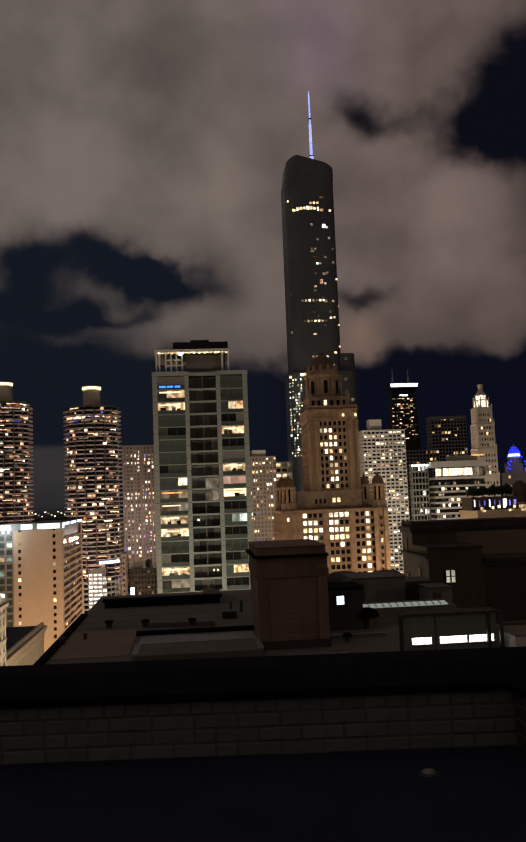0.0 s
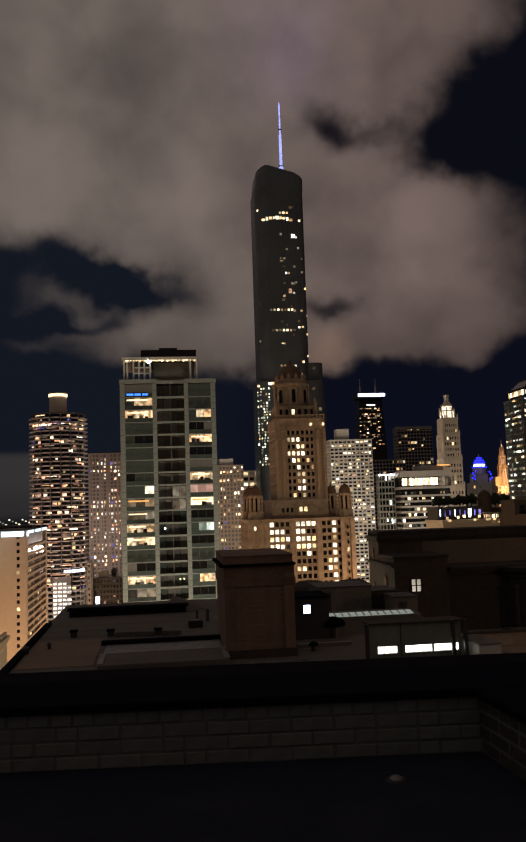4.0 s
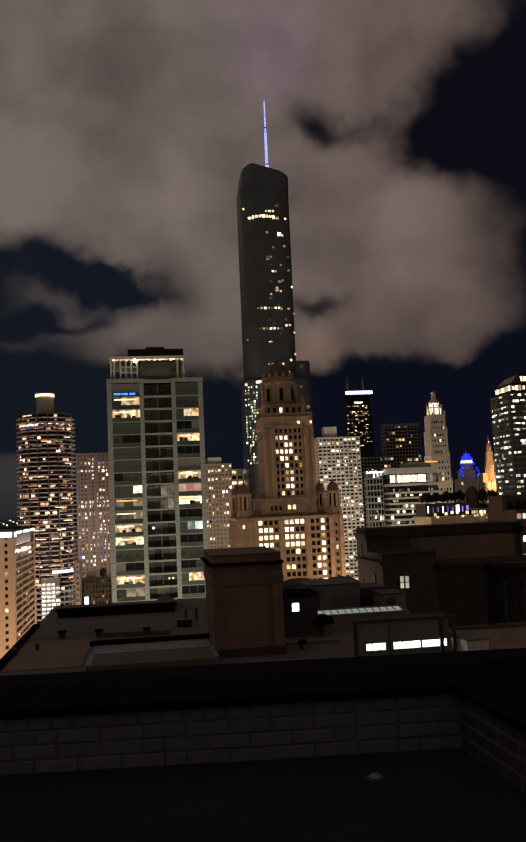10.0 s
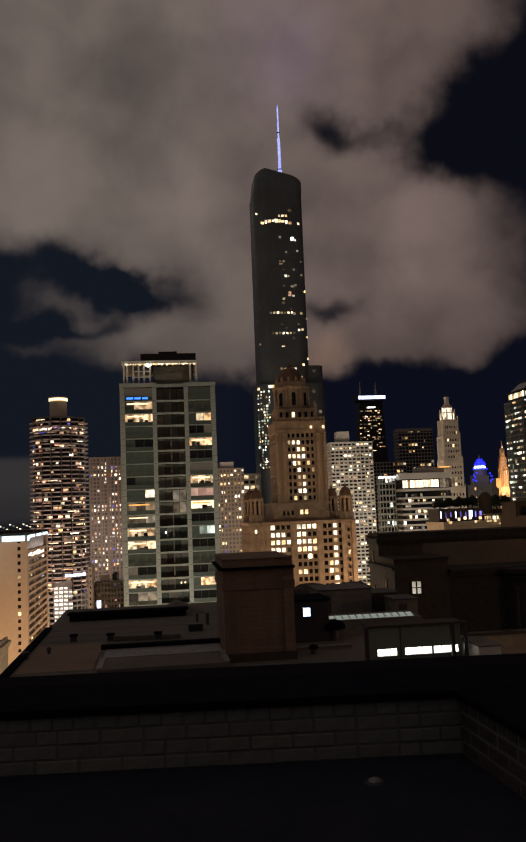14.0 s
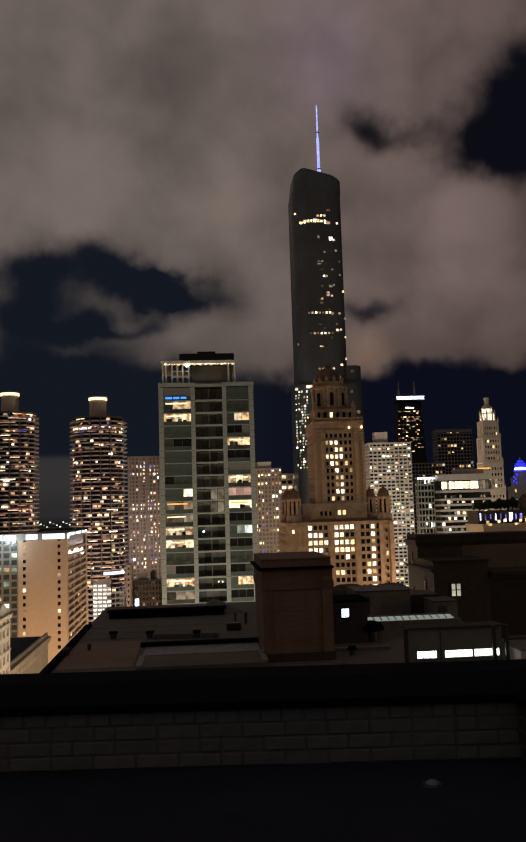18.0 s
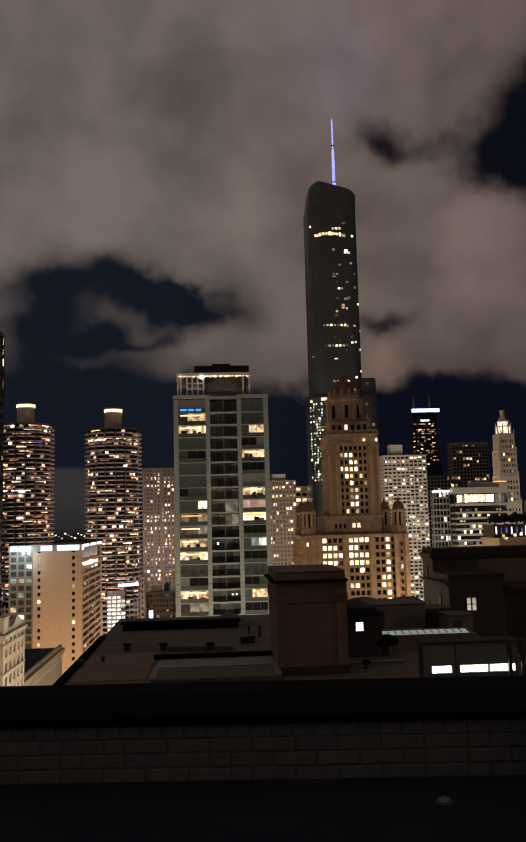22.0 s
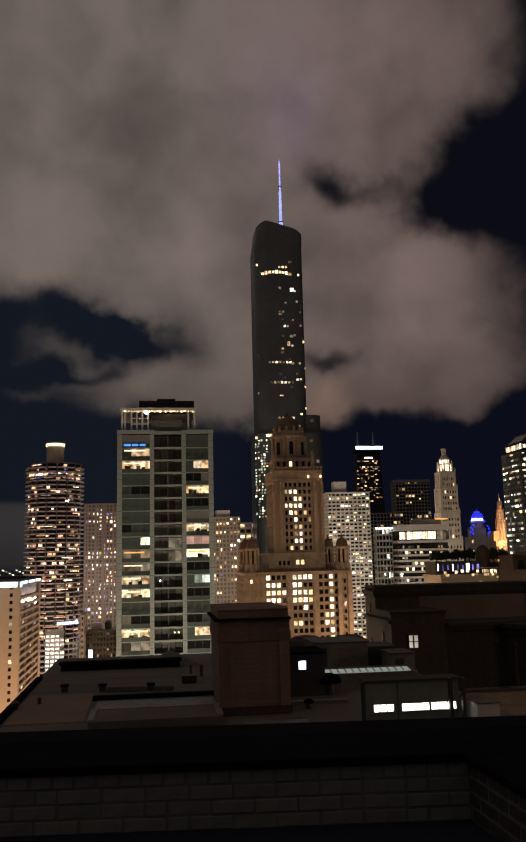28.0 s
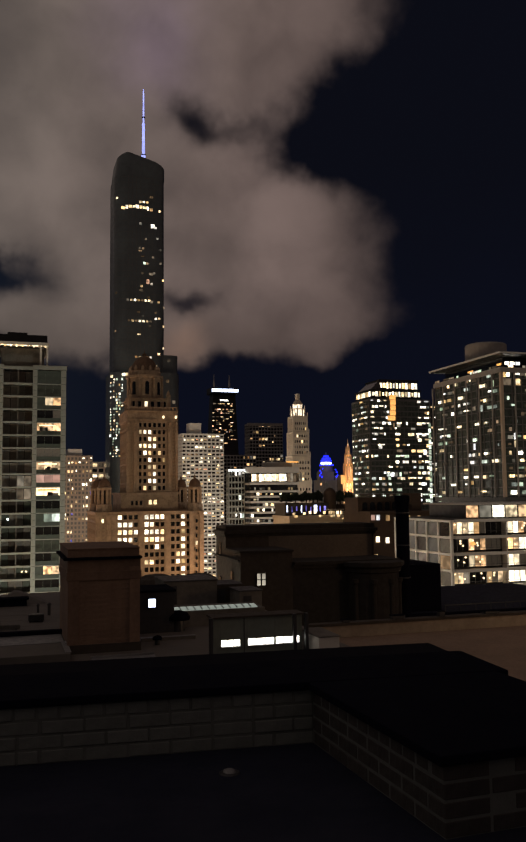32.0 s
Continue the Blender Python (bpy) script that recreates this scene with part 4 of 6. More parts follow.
def blue_domed_tower():
    root = thing("blue_domed_tower", (222.5, 560, 0), "stepped stone tower with a blue lit domed top", "building")
    boxes("wall", GREYCON, root, [(217.6, 560, 0, 231.6, 570.5, 114), (219.6, 561.5, 114, 230, 569, 120)])
    for i in range(7):
        piece("pilaster", GREYCON, root, 217.6 + 2.15 * i, 559.5, 60, 218.5 + 2.15 * i, 560.1, 114)
    for x in (218.2, 231.0):
        lathe("corner_urn", GREYCON, root, x, 560.4, [(0.7, 114), (0.8, 116.0), (0.2, 117.4)], 8)
    lathe("drum", GREYCON, root, 225.4, 565, [(4.6, 120), (4.4, 123.4), (4.7, 123.6), (4.7, 124.2)], 16)
    lathe("lantern", G_BAND, root, 225.4, 565, [(4.0, 125.3), (3.9, 126.9)], 16, "white lit lantern ring")
    lathe("dome", GREYCON, root, 225.4, 565, [(3.6, 124.2), (3.5, 125.4), (3.1, 126.8), (3.4, 127.2), (2.6, 129.4), (1.2, 131.0), (0.5, 131.6), (0.2, 134.2)], 16, "small dome in blue light")
    # rings of glowing knobs added to imitate blue floodlight on the dome
    for n, r, z in ((9, 3.9, 127.6), (7, 3.0, 129.2), (5, 1.7, 130.9), (9, 5.0, 124.4)):
        for i in range(n):
            a = radians(-175 + 170 * i / (n - 1))
            lathe("dome_lamp", G_BLUE, root, 225.4 + r * math.cos(a), 565 + r * math.sin(a), [(0.42, z), (0.42, z + 0.9)], 8)
    for x, z in ((218.4, 120.6), (219.4, 119.0), (220.4, 122.0), (219.8, 116.4), (230.4, 121.4), (231.4, 119.6), (231.9, 117.4), (230.9, 116.2), (218.0, 117.4)):
        pane("blue_lamp", G_BLUE, root, x, 559.3, z, 0.8, 1.1, "S")
        boxes("lamp_arm", GREYCON, root, [(x - 0.1, 559.4, z - 0.1, x + 0.1, 565.0, z + 0.1)])
    rng = random.Random(3)
    for k in range(6):
        for i in range(6):
            if rng.random() < 0.3:
                pane("lit_window", rng.choice((L_WARM, L_DIM, L_DIM)), root, 219.1 + 2.15 * i, 559.9, 94 + 3.4 * k, 1.2, 1.7, "S")


def orange_spire():
    root = thing("gothic_tower", (274, 640, 0), "gothic stone tower floodlit in orange", "building")
    boxes("wall", LIME, root, [(270, 640, 0, 283, 652, 112), (268.6, 641, 112, 272.4, 650, 119.5)])
    for z0, z1, r in ((112, 127, 3.5), (127, 135, 2.5), (135, 141, 1.5)):
        lathe("floodlit_stage", LIME, root, 277.4, 646, [(r, z0), (r * 0.86, z1)], 8, turn=radians(22.5))
        for i in range(3):
            a = radians(-135 + 45 * i)
            lathe("flood_lamp", G_ORANGE, root, 277.4 + (r + 0.7) * math.cos(a), 646 + (r + 0.7) * math.sin(a), [(0.4, z0 + 0.3), (0.4, z0 + 1.3)], 8)
            boxes("tall_window", L_PEACH, root, [(277.4 + 1.5 * (i - 1) * r / 3.5 - 0.28, 646 - r * 1.02, z0 + 2.0, 277.4 + 1.5 * (i - 1) * r / 3.5 + 0.28, 646 - r * 0.8, z1 - 1.2)])
        for i in range(8):
            a = radians(22.5 + 45 * i)
            lathe("buttress", LIME, root, 277.4 + r * 1.1 * math.cos(a), 646 + r * 1.1 * math.sin(a), [(0.45, z0), (0.35, z1), (0.04, z1 + 3.0)], 6)
    lathe("pinnacle", LIME, root, 277.4, 646, [(0.9, 141), (0.15, 150)], 8)
    lathe("top_lamp", G_CROWN, root, 277.4, 645.0, [(0.35, 144.2), (0.35, 145.4)], 8)
    for i in range(5):
        for k in range(4):
            pane("lit_window", L_PEACH if (i + k) % 3 else L_GOLD, root, 271.3 + 2.6 * i, 639.8, 98 + 4.3 * k, (1.2, 0.8)[k % 2], 2.8, "S")


slim_glass_tower()
corncob_tower(-60.8, 21, True, -2.3)
corncob_tower(-115.2, 22, False, 1.7)
jewel_tower()
latticed_skyscraper()
crowned_tower()
blue_domed_tower()
orange_spire()

r = tower("apartment_tower", "pale concrete apartment tower with many small lit windows", -50, -27, 620, 645, 145, BEIGECON, 2.6, 2.8, 1.1, 1.15, 0.62, 60, 31, "S",
      ((L_PEACH, 5), (L_GOLD, 4), (L_CREAM, 7), (L_WHITE, 7), (L_BLUE, 1.2), (L_DIM, 2)), glazing=DUSKMETAL, runs=0.3)
for x in (-50.2, -42.4, -37.0, -30.0):
    piece("vertical_rib", BEIGECON, r, x, 619.4, 0, x + 1.5, 620.2, 144)
tower("apartment_tower", "narrow concrete apartment tower seen between taller ones", -26.4, -14, 600, 622, 141, BEIGECON, 2.5, 2.8, 1.1, 1.2, 0.36, 60, 32, "S", ((L_WARM, 4), (L_GOLD, 5), (L_CREAM, 5), (L_BLUE, 1.4), (L_DIM, 2)), glazing=DUSKMETAL)
r = tower("apartment_tower", "white concrete slab tower with rows of lit windows", 36, 57.5, 560, 585, 131, BEIGECON, 2.3, 2.8, 1.0, 1.15, 0.42, 60, 33, "S",
          ((L_WARM, 5), (L_GOLD, 4), (L_CREAM, 5), (L_BLUE, 1), (L_DIM, 2)), glazing=DUSKMETAL)
boxes("penthouse", WHITECON, r, [(42, 564, 131, 51, 580, 135.5)])
r = tower("office_building", "grey stone office block with bright top windows", 60, 84, 640, 665, 130, CREAM, 4.6, 4.0, 1.2, 1.5, 0.55, 80, 34, "S", ((L_PEACH, 4), (L_GOLD, 4), (L_CREAM, 3), (L_DIM, 3)))
r = tower("apartment_slab", "white gridded apartment slab with dark and lit windows", 109.2, 136.8, 520, 534, 143.5, WHITECON, 2.9, 2.35, 0.75, 1.15, 0.44, 48, 35, "S",
          ((L_GOLD, 5), (L_WARM, 4), (L_PEACH, 3), (L_CREAM, 6), (L_DIM, 2)), runs=0.5)
boxes("penthouse", WHITECON, r, [(114.5, 523, 143.5, 122.5, 531, 150.4)])
r = tower("dark_office_tower", "dark far office tower with scattered lit floors", 266.8, 306.6, 900, 920, 184, GREYCON, 3.5, 3.8, 0.8, 1.2, 0.24, 90, 36, "S", ((L_WARM, 6), (L_GOLD, 4), (L_DIM, 6)), runs=0.5)
boxes("parapet_rim", GREYCON, r, [(264.2, 899.6, 181, 306.4, 900.2, 184.4)])
r = tower("dark_low_block", "dark far block with lamps along its roof", -136.5, -90, 700, 730, 93.0, DARKMETAL, 4.0, 3.6, 1.0, 1.4, 0.1, 50, 38, "S")
for i in range(14):
    pane("roof_lamp", L_CREAM if i % 3 else L_COOL, r, -133 + 2.6 * i, 699.8, 94.0 + 1.2 * ((i * 7) % 4), 1.3, 0.9, "S")
tower("dark_office_tower", "dark brown office block with a few lit floors", 226, 262, 860, 890, 146, GREYCON, 3.5, 3.8, 0.8, 1.2, 0.26, 80, 37, "S", ((L_WARM, 6), (L_GOLD, 3), (L_DIM, 5)), runs=0.5)

# ---- the middle distance ----
def banded_hotel():
    """White banded office block with a lit top storey."""
    root = thing("banded_office_block", (130, 400, 0), "white banded office block with a brightly lit top storey", "building")
    x0, x1, y0, y1 = 118.6, 144.6, 400, 412
    boxes("glazing", GLASS, root, [(x0 + 0.6, y0 + 0.6, 0, x1 - 0.6, y1 - 0.6, 117)])
    z = 2.0
    while z < 108:
        boxes("band", WHITECON, root, [(x0, y0, z, x1, y1, z + 1.0)])
        z += 2.65
    boxes("crown_wall", WHITECON, root, [(x0, y0, 109.2, x1, y1, 110.4), (x0, y0, 115.2, x1, y1, 118.2)])
    for i in range(14):
        pane("lit_window", L_GOLD if i % 4 == 2 else L_CREAM, root, x0 + 1.6 + 1.32 * i, y0 + 0.3, 112.8, (1.22, 1.0, 1.1)[i % 3], 3.6, "S")
    for i in range(5):
        pane("lit_window", L_DIM, root, x0 + 20.6 + 1.6 * i, y0 + 0.3, 112.8, 1.4, 4.4, "S")
    rng = random.Random(6)
    for k in range(31, 40):
        for i in range(16):
            if rng.random() < 0.46:
                pane("lit_window", pick(rng, ((L_GOLD, 4), (L_CREAM, 4), (L_WARM, 4), (L_DIM, 6))), root, x0 + 1.2 + 1.5 * i, y0 + 0.5, 2.0 + 2.65 * k + 1.85, rng.choice((0.8, 1.1, 1.5)), rng.choice((0.9, 1.2, 1.6)), "S")
    boxes("roof_plant", GREYCON, root, [(128, 403, 118.2, 142, 410, 120.8)])
    boxes("red_roof_edge", G_ORANGE, root, [(138, 399.6, 120.4, 144.3, 400.1, 121.0)], "dim orange roof light")


def lit_green_block():
    r = tower("glass_office_block", "narrow glass office block with cool lit windows", 109.6, 118.2, 408, 412.5, 117.5, PANEL, 1.9, 3.1, 0.35, 0.9, 0.35, 60, 41, "S",
              ((L_COOL, 5), (L_WHITE, 3), (L_DIM, 5)))
    for i in range(6):
        piece("light_strip", G_WHITE, r, 109.7 + 1.5 * i, 407.7, 116.4, 110.7 + 1.5 * i, 407.95, 117.1)


def blue_terrace():
    root = thing("terrace_building", (112, 300, 0), "low stone building with a blue lit roof terrace", "building")
    boxes("wall", LIME, root, [(104.5, 300, 0, 137, 320, 95.6)])
    boxes("cornice", LIME, root, [(104.2, 299.6, 95.0, 137.3, 320.3, 96.2)])
    boxes("terrace_wall", DARKSTONE, root, [(104.6, 306, 96.2, 122.8, 318, 101.0)])
    for i, w in enumerate((0.4, 0.35, 0.5, 0.4, 0.5, 0.4, 1.3, 0.4, 0.9)):
        pane("blue_lit_bay", L_BLUE if i % 3 else G_BAND, root, 105.6 + 1.95 * i, 305.9, 98.9 - 0.2 * (i % 2), w, 2.6 - 0.4 * (i % 3), "S", "tall blue lit bay")
    scatter(root, "S", 106, 137, 299.3, 94.8, 97.0, 2.2, 0.5, ((L_GOLD, 4), (L_WARM, 5), (L_CREAM, 2)), 43, (0.4, 1.3), 0.8)
    for x in (106, 110.2, 112.5, 114.6, 118.4, 121.5):
        pane("lamp", L_GOLD, root, x, 299.4, 97.0 + (x % 1), 1.0, 1.0, "S")
    for i in range(7):
        pane("lit_window", L_WARM if i % 3 else L_GOLD, root, 106.5 + 4.4 * i, 299.8, 92.7, 1.2, 1.6, "S")
    boxes("roof_hut", UMBER, root, [(128.5, 304, 96.2, 133, 312, 100.3)])
    for i in range(5):
        pane("lit_window", L_GOLD, root, 124 + 2.6 * i, 299.7, 95.4, 1.6, 1.0, "S")


def roof_tree(x, y, z, rx, rz, seed):
    """A roof-garden tree: trunk, limbs and a loose crown of leaves."""
    rng = random.Random(seed)
    root = thing("roof_tree", (x, y, z), "dark leafy tree in the roof garden", "tree", "roof garden trees")
    lathe("trunk", UMBER, root, x, y, [(0.28, z), (0.2, z + rz * 0.7), (0.06, z + rz * 1.3)], 8)
    verts, faces = [], []
    for q in range(1500):
        a, b, d = rng.uniform(0, 6.283), rng.uniform(-0.7, 1.57), rng.random() ** 0.4
        lump = 1.0 + 0.25 * math.sin(3 * a + seed) + 0.18 * math.sin(5 * b + 2 * a)
        c = Vector((x + rx * lump * d * math.cos(b) * math.cos(a), y + rx * lump * d * math.cos(b) * math.sin(a), z + rz * 1.1 + rz * lump * d * math.sin(b)))
        u = Vector((rng.gauss(0, 1), rng.gauss(0, 1), rng.gauss(0, 1))).normalized()
        v = u.orthogonal().normalized()
        n = len(verts)
        verts += [c - u * 0.42, c + v * 0.24, c + u * 0.42, c - v * 0.24]
        faces.append((n, n + 1, n + 2, n + 3))
    link("crown", mesh_of("crown", [tuple(p) for p in verts], faces, LEAF), (0, 0, 0), root)


def brick_row():
    """The brown arcaded building beside the blue terrace, with a lit canopy and a few lamps."""
    root = thing("brick_loft_building", (150, 280, 0), "brown brick loft building with an arcaded top storey and lit windows", "building")
    boxes("wall", UMBER, root, [(126.4, 275, 0, 152, 300, 97.6), (145, 279, 97.6, 149, 286, 104.4)])
    boxes("cornice", UMBER, root, [(126.1, 274.6, 97.3, 152.3, 300.3, 98.0)])
    boxes("arcade_storey", UMBER, root, [(125.6, 284, 97.6, 142.2, 296, 103.0), (125.2, 283.6, 102.2, 142.6, 296.4, 102.7)])
    for i in range(5):
        arch = [(-0.95, 0), (0.95, 0)] + [(0.95 * math.cos(radians(t)), 2.0 + 0.95 * math.sin(radians(t))) for t in range(0, 181, 30)]
        v = [(p, -0.1, q) for p, q in arch] + [(p, 0.1, q) for p, q in arch]
        n = len(arch)
        if "loft_arch" not in CACHE:
            CACHE["loft_arch"] = mesh_of("arched_window", v, [tuple(range(n)), tuple(range(2 * n - 1, n - 1, -1))] + [(k, n + k, n + (k + 1) % n, (k + 1) % n) for k in range(n)], GLASS)
        link("arched_window", CACHE["loft_arch"], (128.4 + 3.0 * i, 283.95, 98.4), root)
        lathe("arch_column", UMBER, root, 126.9 + 3.0 * i, 283.9, [(0.35, 98.0), (0.28, 101.4), (0.42, 101.7)], 8)
    for i in range(24):
        lathe("baluster", UMBER, root, 125.9 + 0.7 * i, 283.9, [(0.12, 103.0), (0.2, 103.4), (0.1, 103.9)], 6)
    boxes("balustrade_rail", UMBER, root, [(125.4, 283.7, 103.9, 142.4, 284.1, 104.2)])
    for x, z, w, h, m in ((127.3, 95.9, 1.5, 1.9, L_PINK), (129.3, 95.9, 1.3, 1.9, L_WHITE), (133.1, 95.7, 1.5, 2.1, L_WARM), (129.0, 88.1, 1.4, 2.0, L_CREAM), (132.8, 87.7, 1.3, 2.0, L_CREAM),
                          (128.2, 82.0, 1.4, 1.8, L_GOLD), (137.0, 95.6, 1.2, 1.5, L_DIM), (141.4, 95.6, 1.4, 1.7, L_GOLD), (145.6, 95.6, 1.2, 1.5, L_WARM)):
        win = pane("lit_window", m, root, x, 274.7, z, w, h, "S")
        boxes("window_head", UMBER, root, [(x - w / 2 - 0.2, 274.6, z + h / 2, x + w / 2 + 0.2, 275, z + h / 2 + 0.3)])
    scatter(root, "S", 139, 151, 274.8, 79, 93, 4.2, 0.4, ((L_GOLD, 3), (L_WARM, 4)), 45, (0.6, 1.4), 1.3)
    for k in range(4):
        for i in range(6):
            if (i * 3 + k * 5) % 4 == 0:
                pane("lit_window", L_WARM if k % 2 else L_GOLD, root, 136 + 3.0 * i, 274.8, 79 + 3.4 * k, 1.1, 1.5, "S")
    deck = thing("terrace_canopy", (128, 298, 96.2), "slanted white canopy over a yellow lit roof terrace", "canopy")
    for x in (120.0, 122.3, 124.6, 125.5):
        boxes("canopy_post", STEEL, deck, [(x - 0.08, 297.4, 96.2, x + 0.08, 297.6, 98.4)])
    prism("canopy_roof", LOWWALL, deck, [(119.4, 296.8), (125.6, 296.8), (125.6, 299.6), (119.4, 299.6)], 98.4, 98.7)
    for i in range(4):
        pane("terrace_lamp", (L_GOLD, L_WARM, L_CREAM, L_GOLD)[i], deck, 120.6 + 1.5 * i, 299.0, 97.3, (1.2, 0.8)[i % 2], 1.3, "S")
    for x, rx, rz, seed in ((108.8, 2.4, 1.5, 1), (112.6, 2.9, 1.7, 2), (117.2, 2.9, 1.9, 3), (122.0, 2.6, 2.0, 6), (129.0, 2.6, 2.4, 4), (132.6, 2.3, 2.1, 5)):
        roof_tree(x, 316 if x < 123 else 309, 101.0 if x < 122.8 else 100.3, rx, rz, seed)
    tank = thing("roof_tank", (120.5, 308, 96.2), "round brown rooftop tank beside the terrace", "tank")
    lathe("shell", UMBER, tank, 124.6, 309, [(2.5, 96.2), (2.5, 104.6), (2.2, 105.6), (1.2, 106.6), (0.2, 107.0)], 20)


def glass_tower():
    r = tower("glass_tower", "dark green glass tower with a bright crown of lit floors", 198.4, 237.2, 430, 455, 158, DUSKMETAL, 2.3, 3.15, 0.16, 0.8, 0.05, 98, 51, "SW",
              ((L_WHITE, 5), (L_GOLD, 4), (L_COOL, 4), (L_DIM, 5)), glazing=GREENGLASS, corner=0.6, proud=0.2, runs=0.5)
    boxes("crown_glazing", MIRROR, r, [(200.4, 431.4, 158, 231.6, 453.4, 163.4), (206.8, 434, 163.4, 231.2, 452, 169.2)])
    boxes("crown_frame", DARKMETAL, r, [(200.0, 431.0, 158.2, 232.0, 453.8, 158.9), (200.0, 431.0, 163.0, 232.0, 453.8, 163.6), (206.4, 433.6, 168.7, 231.6, 452.4, 169.7)])
    prism("chamfer", MIRROR, r, [(200.4, 431.4), (206.8, 431.4), (206.8, 450), (200.4, 450)], 163.6, 168.7, top=[(206.3, 434), (206.8, 434), (206.8, 450), (206.3, 450)])
    rng = random.Random(57)
    for i in range(15):
        w = rng.choice((1.5, 1.7, 1.1))
        pane("lit_crown_window", rng.choice((L_CREAM, L_CREAM, L_GOLD)), r, 201.6 + 2.06 * i, 431.1, 160.9, w, rng.choice((2.6, 2.9, 2.0)), "S")
        if i < 12:
            pane("lit_crown_window", rng.choice((L_CREAM, L_WHITE, L_CREAM, L_GOLD)), r, 207.8 + 2.02 * i, 433.7, 166.2, w, rng.choice((2.8, 3.4, 3.1)), "S")
        if i < 8:
            pane("lit_crown_window", rng.choice((L_GOLD, L_CREAM)), r, 200.1, 433 + 2.5 * i, 160.9, 2.0, 2.8, "W")
            pane("lit_crown_window", L_WHITE, r, 206.5, 436 + 2.1 * i, 166.3, 1.7, 3.2, "W")
    rooms = ((L_CREAM, 5), (L_GOLD, 3), (L_COOL, 5), (L_WHITE, 4), (L_DIM, 6))
    scatter(r, "S", 199, 212, 429.9, 98, 156, 3.15, 0.48, rooms, 52, (0.6, 2.6), 1.4)
    scatter(r, "S", 214, 227, 429.9, 98, 144, 3.15, 0.50, rooms, 53, (0.8, 3.8), 1.5)
    scatter(r, "S", 227.5, 236, 429.9, 98, 156, 3.15, 0.85, ((L_CREAM, 6), (L_GOLD, 4), (L_WHITE, 4), (L_COOL, 2)), 56, (1.2, 3.6), 1.6)
    scatter(r, "W", 432, 454, 198.3, 98, 156, 3.15, 0.62, rooms, 54, (1.0, 4.5), 1.2)
    for k in range(5):
        pane("orange_lit_window", G_ORANGE, r, (212.0, 212.9, 213.1, 213.1, 212.9)[k], 429.7, 147.0 + 3.0 * k, (4.8, 3.6, 3.2, 3.4, 3.8)[k], 2.7, "S")
    boxes("east_wing", GREENGLASS, r, [(237.2, 434, 0, 246.5, 452, 156)])
    for k in range(20):
        piece("wing_band", DUSKMETAL, r, 237.1, 433.6, 96.2 + 3.0 * k, 246.7, 452.2, 96.8 + 3.0 * k)
    scatter(r, "S", 237.6, 246, 433.8, 98, 155, 3.0, 0.55, ((L_GOLD, 5), (L_CREAM, 4), (L_WHITE, 3), (L_DIM, 3)), 58, (0.8, 2.6), 1.5)
    for i in range(4):
        pane("lit_crown_window", L_GOLD if i % 2 else L_WARM, r, 238.6 + 2.2 * i, 433.7, 154.0, 1.9, 1.6, "S")
    for k in range(16):
        pane("stair_window", L_COOL, r, 236.2, 429.85, 96 + 3.15 * k, 1.5, 2.4, "S", "greenish lit stair window")


def balcony_tower():
    """The wide apartment tower with an overhanging roof."""
    r = tower("apartment_tower", "dark glass apartment tower with an overhanging flat roof", 179, 226, 270, 320.5, 151.5, DUSKMETAL, 4.2, 2.96, 0.45, 0.4, 0.06, 100, 61, "SW",
              ((L_WHITE, 6), (L_GOLD, 4), (L_COOL, 4), (L_DIM, 6)), corner=0.5, glazing=GREENGLASS, limit=300)
    rooms = ((L_CREAM, 5), (L_COOL, 6), (L_WHITE, 4), (L_GOLD, 4), (L_DIM, 7))
    scatter(r, "W", 272, 319.5, 178.9, 102.6, 150, 2.96, 0.42, rooms, 62, (0.8, 4.2), 1.2)
    scatter(r, "S", 181, 200, 269.9, 102.6, 150, 2.96, 0.62, rooms, 63, (0.6, 2.4), 1.4)
    for i in range(6):
        piece("column", GREYCON, r, 178.55, 275.5 + 9.2 * i, 102.6, 179.1, 276.1 + 9.2 * i, 149.6)
    for i in range(5):
        piece("column", GREYCON, r, 184.5 + 8.4 * i, 269.55, 102.6, 185.1 + 8.4 * i, 270.1, 149.6)
    boxes("top_beam", GREYCON, r, [(178.6, 269.6, 149.6, 226.2, 320.7, 151.5)])
    boxes("corner_pier", TANCON, r, [(178.7, 269.7, 0, 179.8, 270.8, 151.5)], "broad lit corner pier")
    boxes("roof_storey", GLASS, r, [(182.5, 274, 151.5, 223, 317, 156.2)])
    boxes("overhanging_roof", WHITECON, r, [(177.2, 267.6, 156.4, 229, 322, 157.1)], "thin overhanging roof slab")
    lathe("roof_drum", GREYCON, r, 192, 300, [(8.5, 157.1), (8.5, 165.2), (8.0, 165.7)], 28)
    for y in (276, 296, 297):
        pane("roof_lamp", G_ORANGE, r, 182.3, y, 153.5, 3.0, 0.8, "W")
    for i in range(3):
        pane("lit_window", L_WHITE, r, 184.5 + 2.4 * i, 273.9, 153.8, 1.8, 1.2, "S")
    # dark sheet added under the white slab, giving the overhang's shade as colour
    boxes("soffit", DARKMETAL, r, [(177.4, 267.8, 156.25, 228.8, 321.8, 156.39)])
    boxes("podium", DARKMETAL, r, [(178.2, 269, 100.8, 226.5, 321, 102.6)])


def terrace_flats():
    """The nearer white apartment block with wide windows and glass-fronted balconies."""
    root = thing("white_apartment_block", (100, 150, 0), "white apartment block with wide lit windows and balconies", "building")
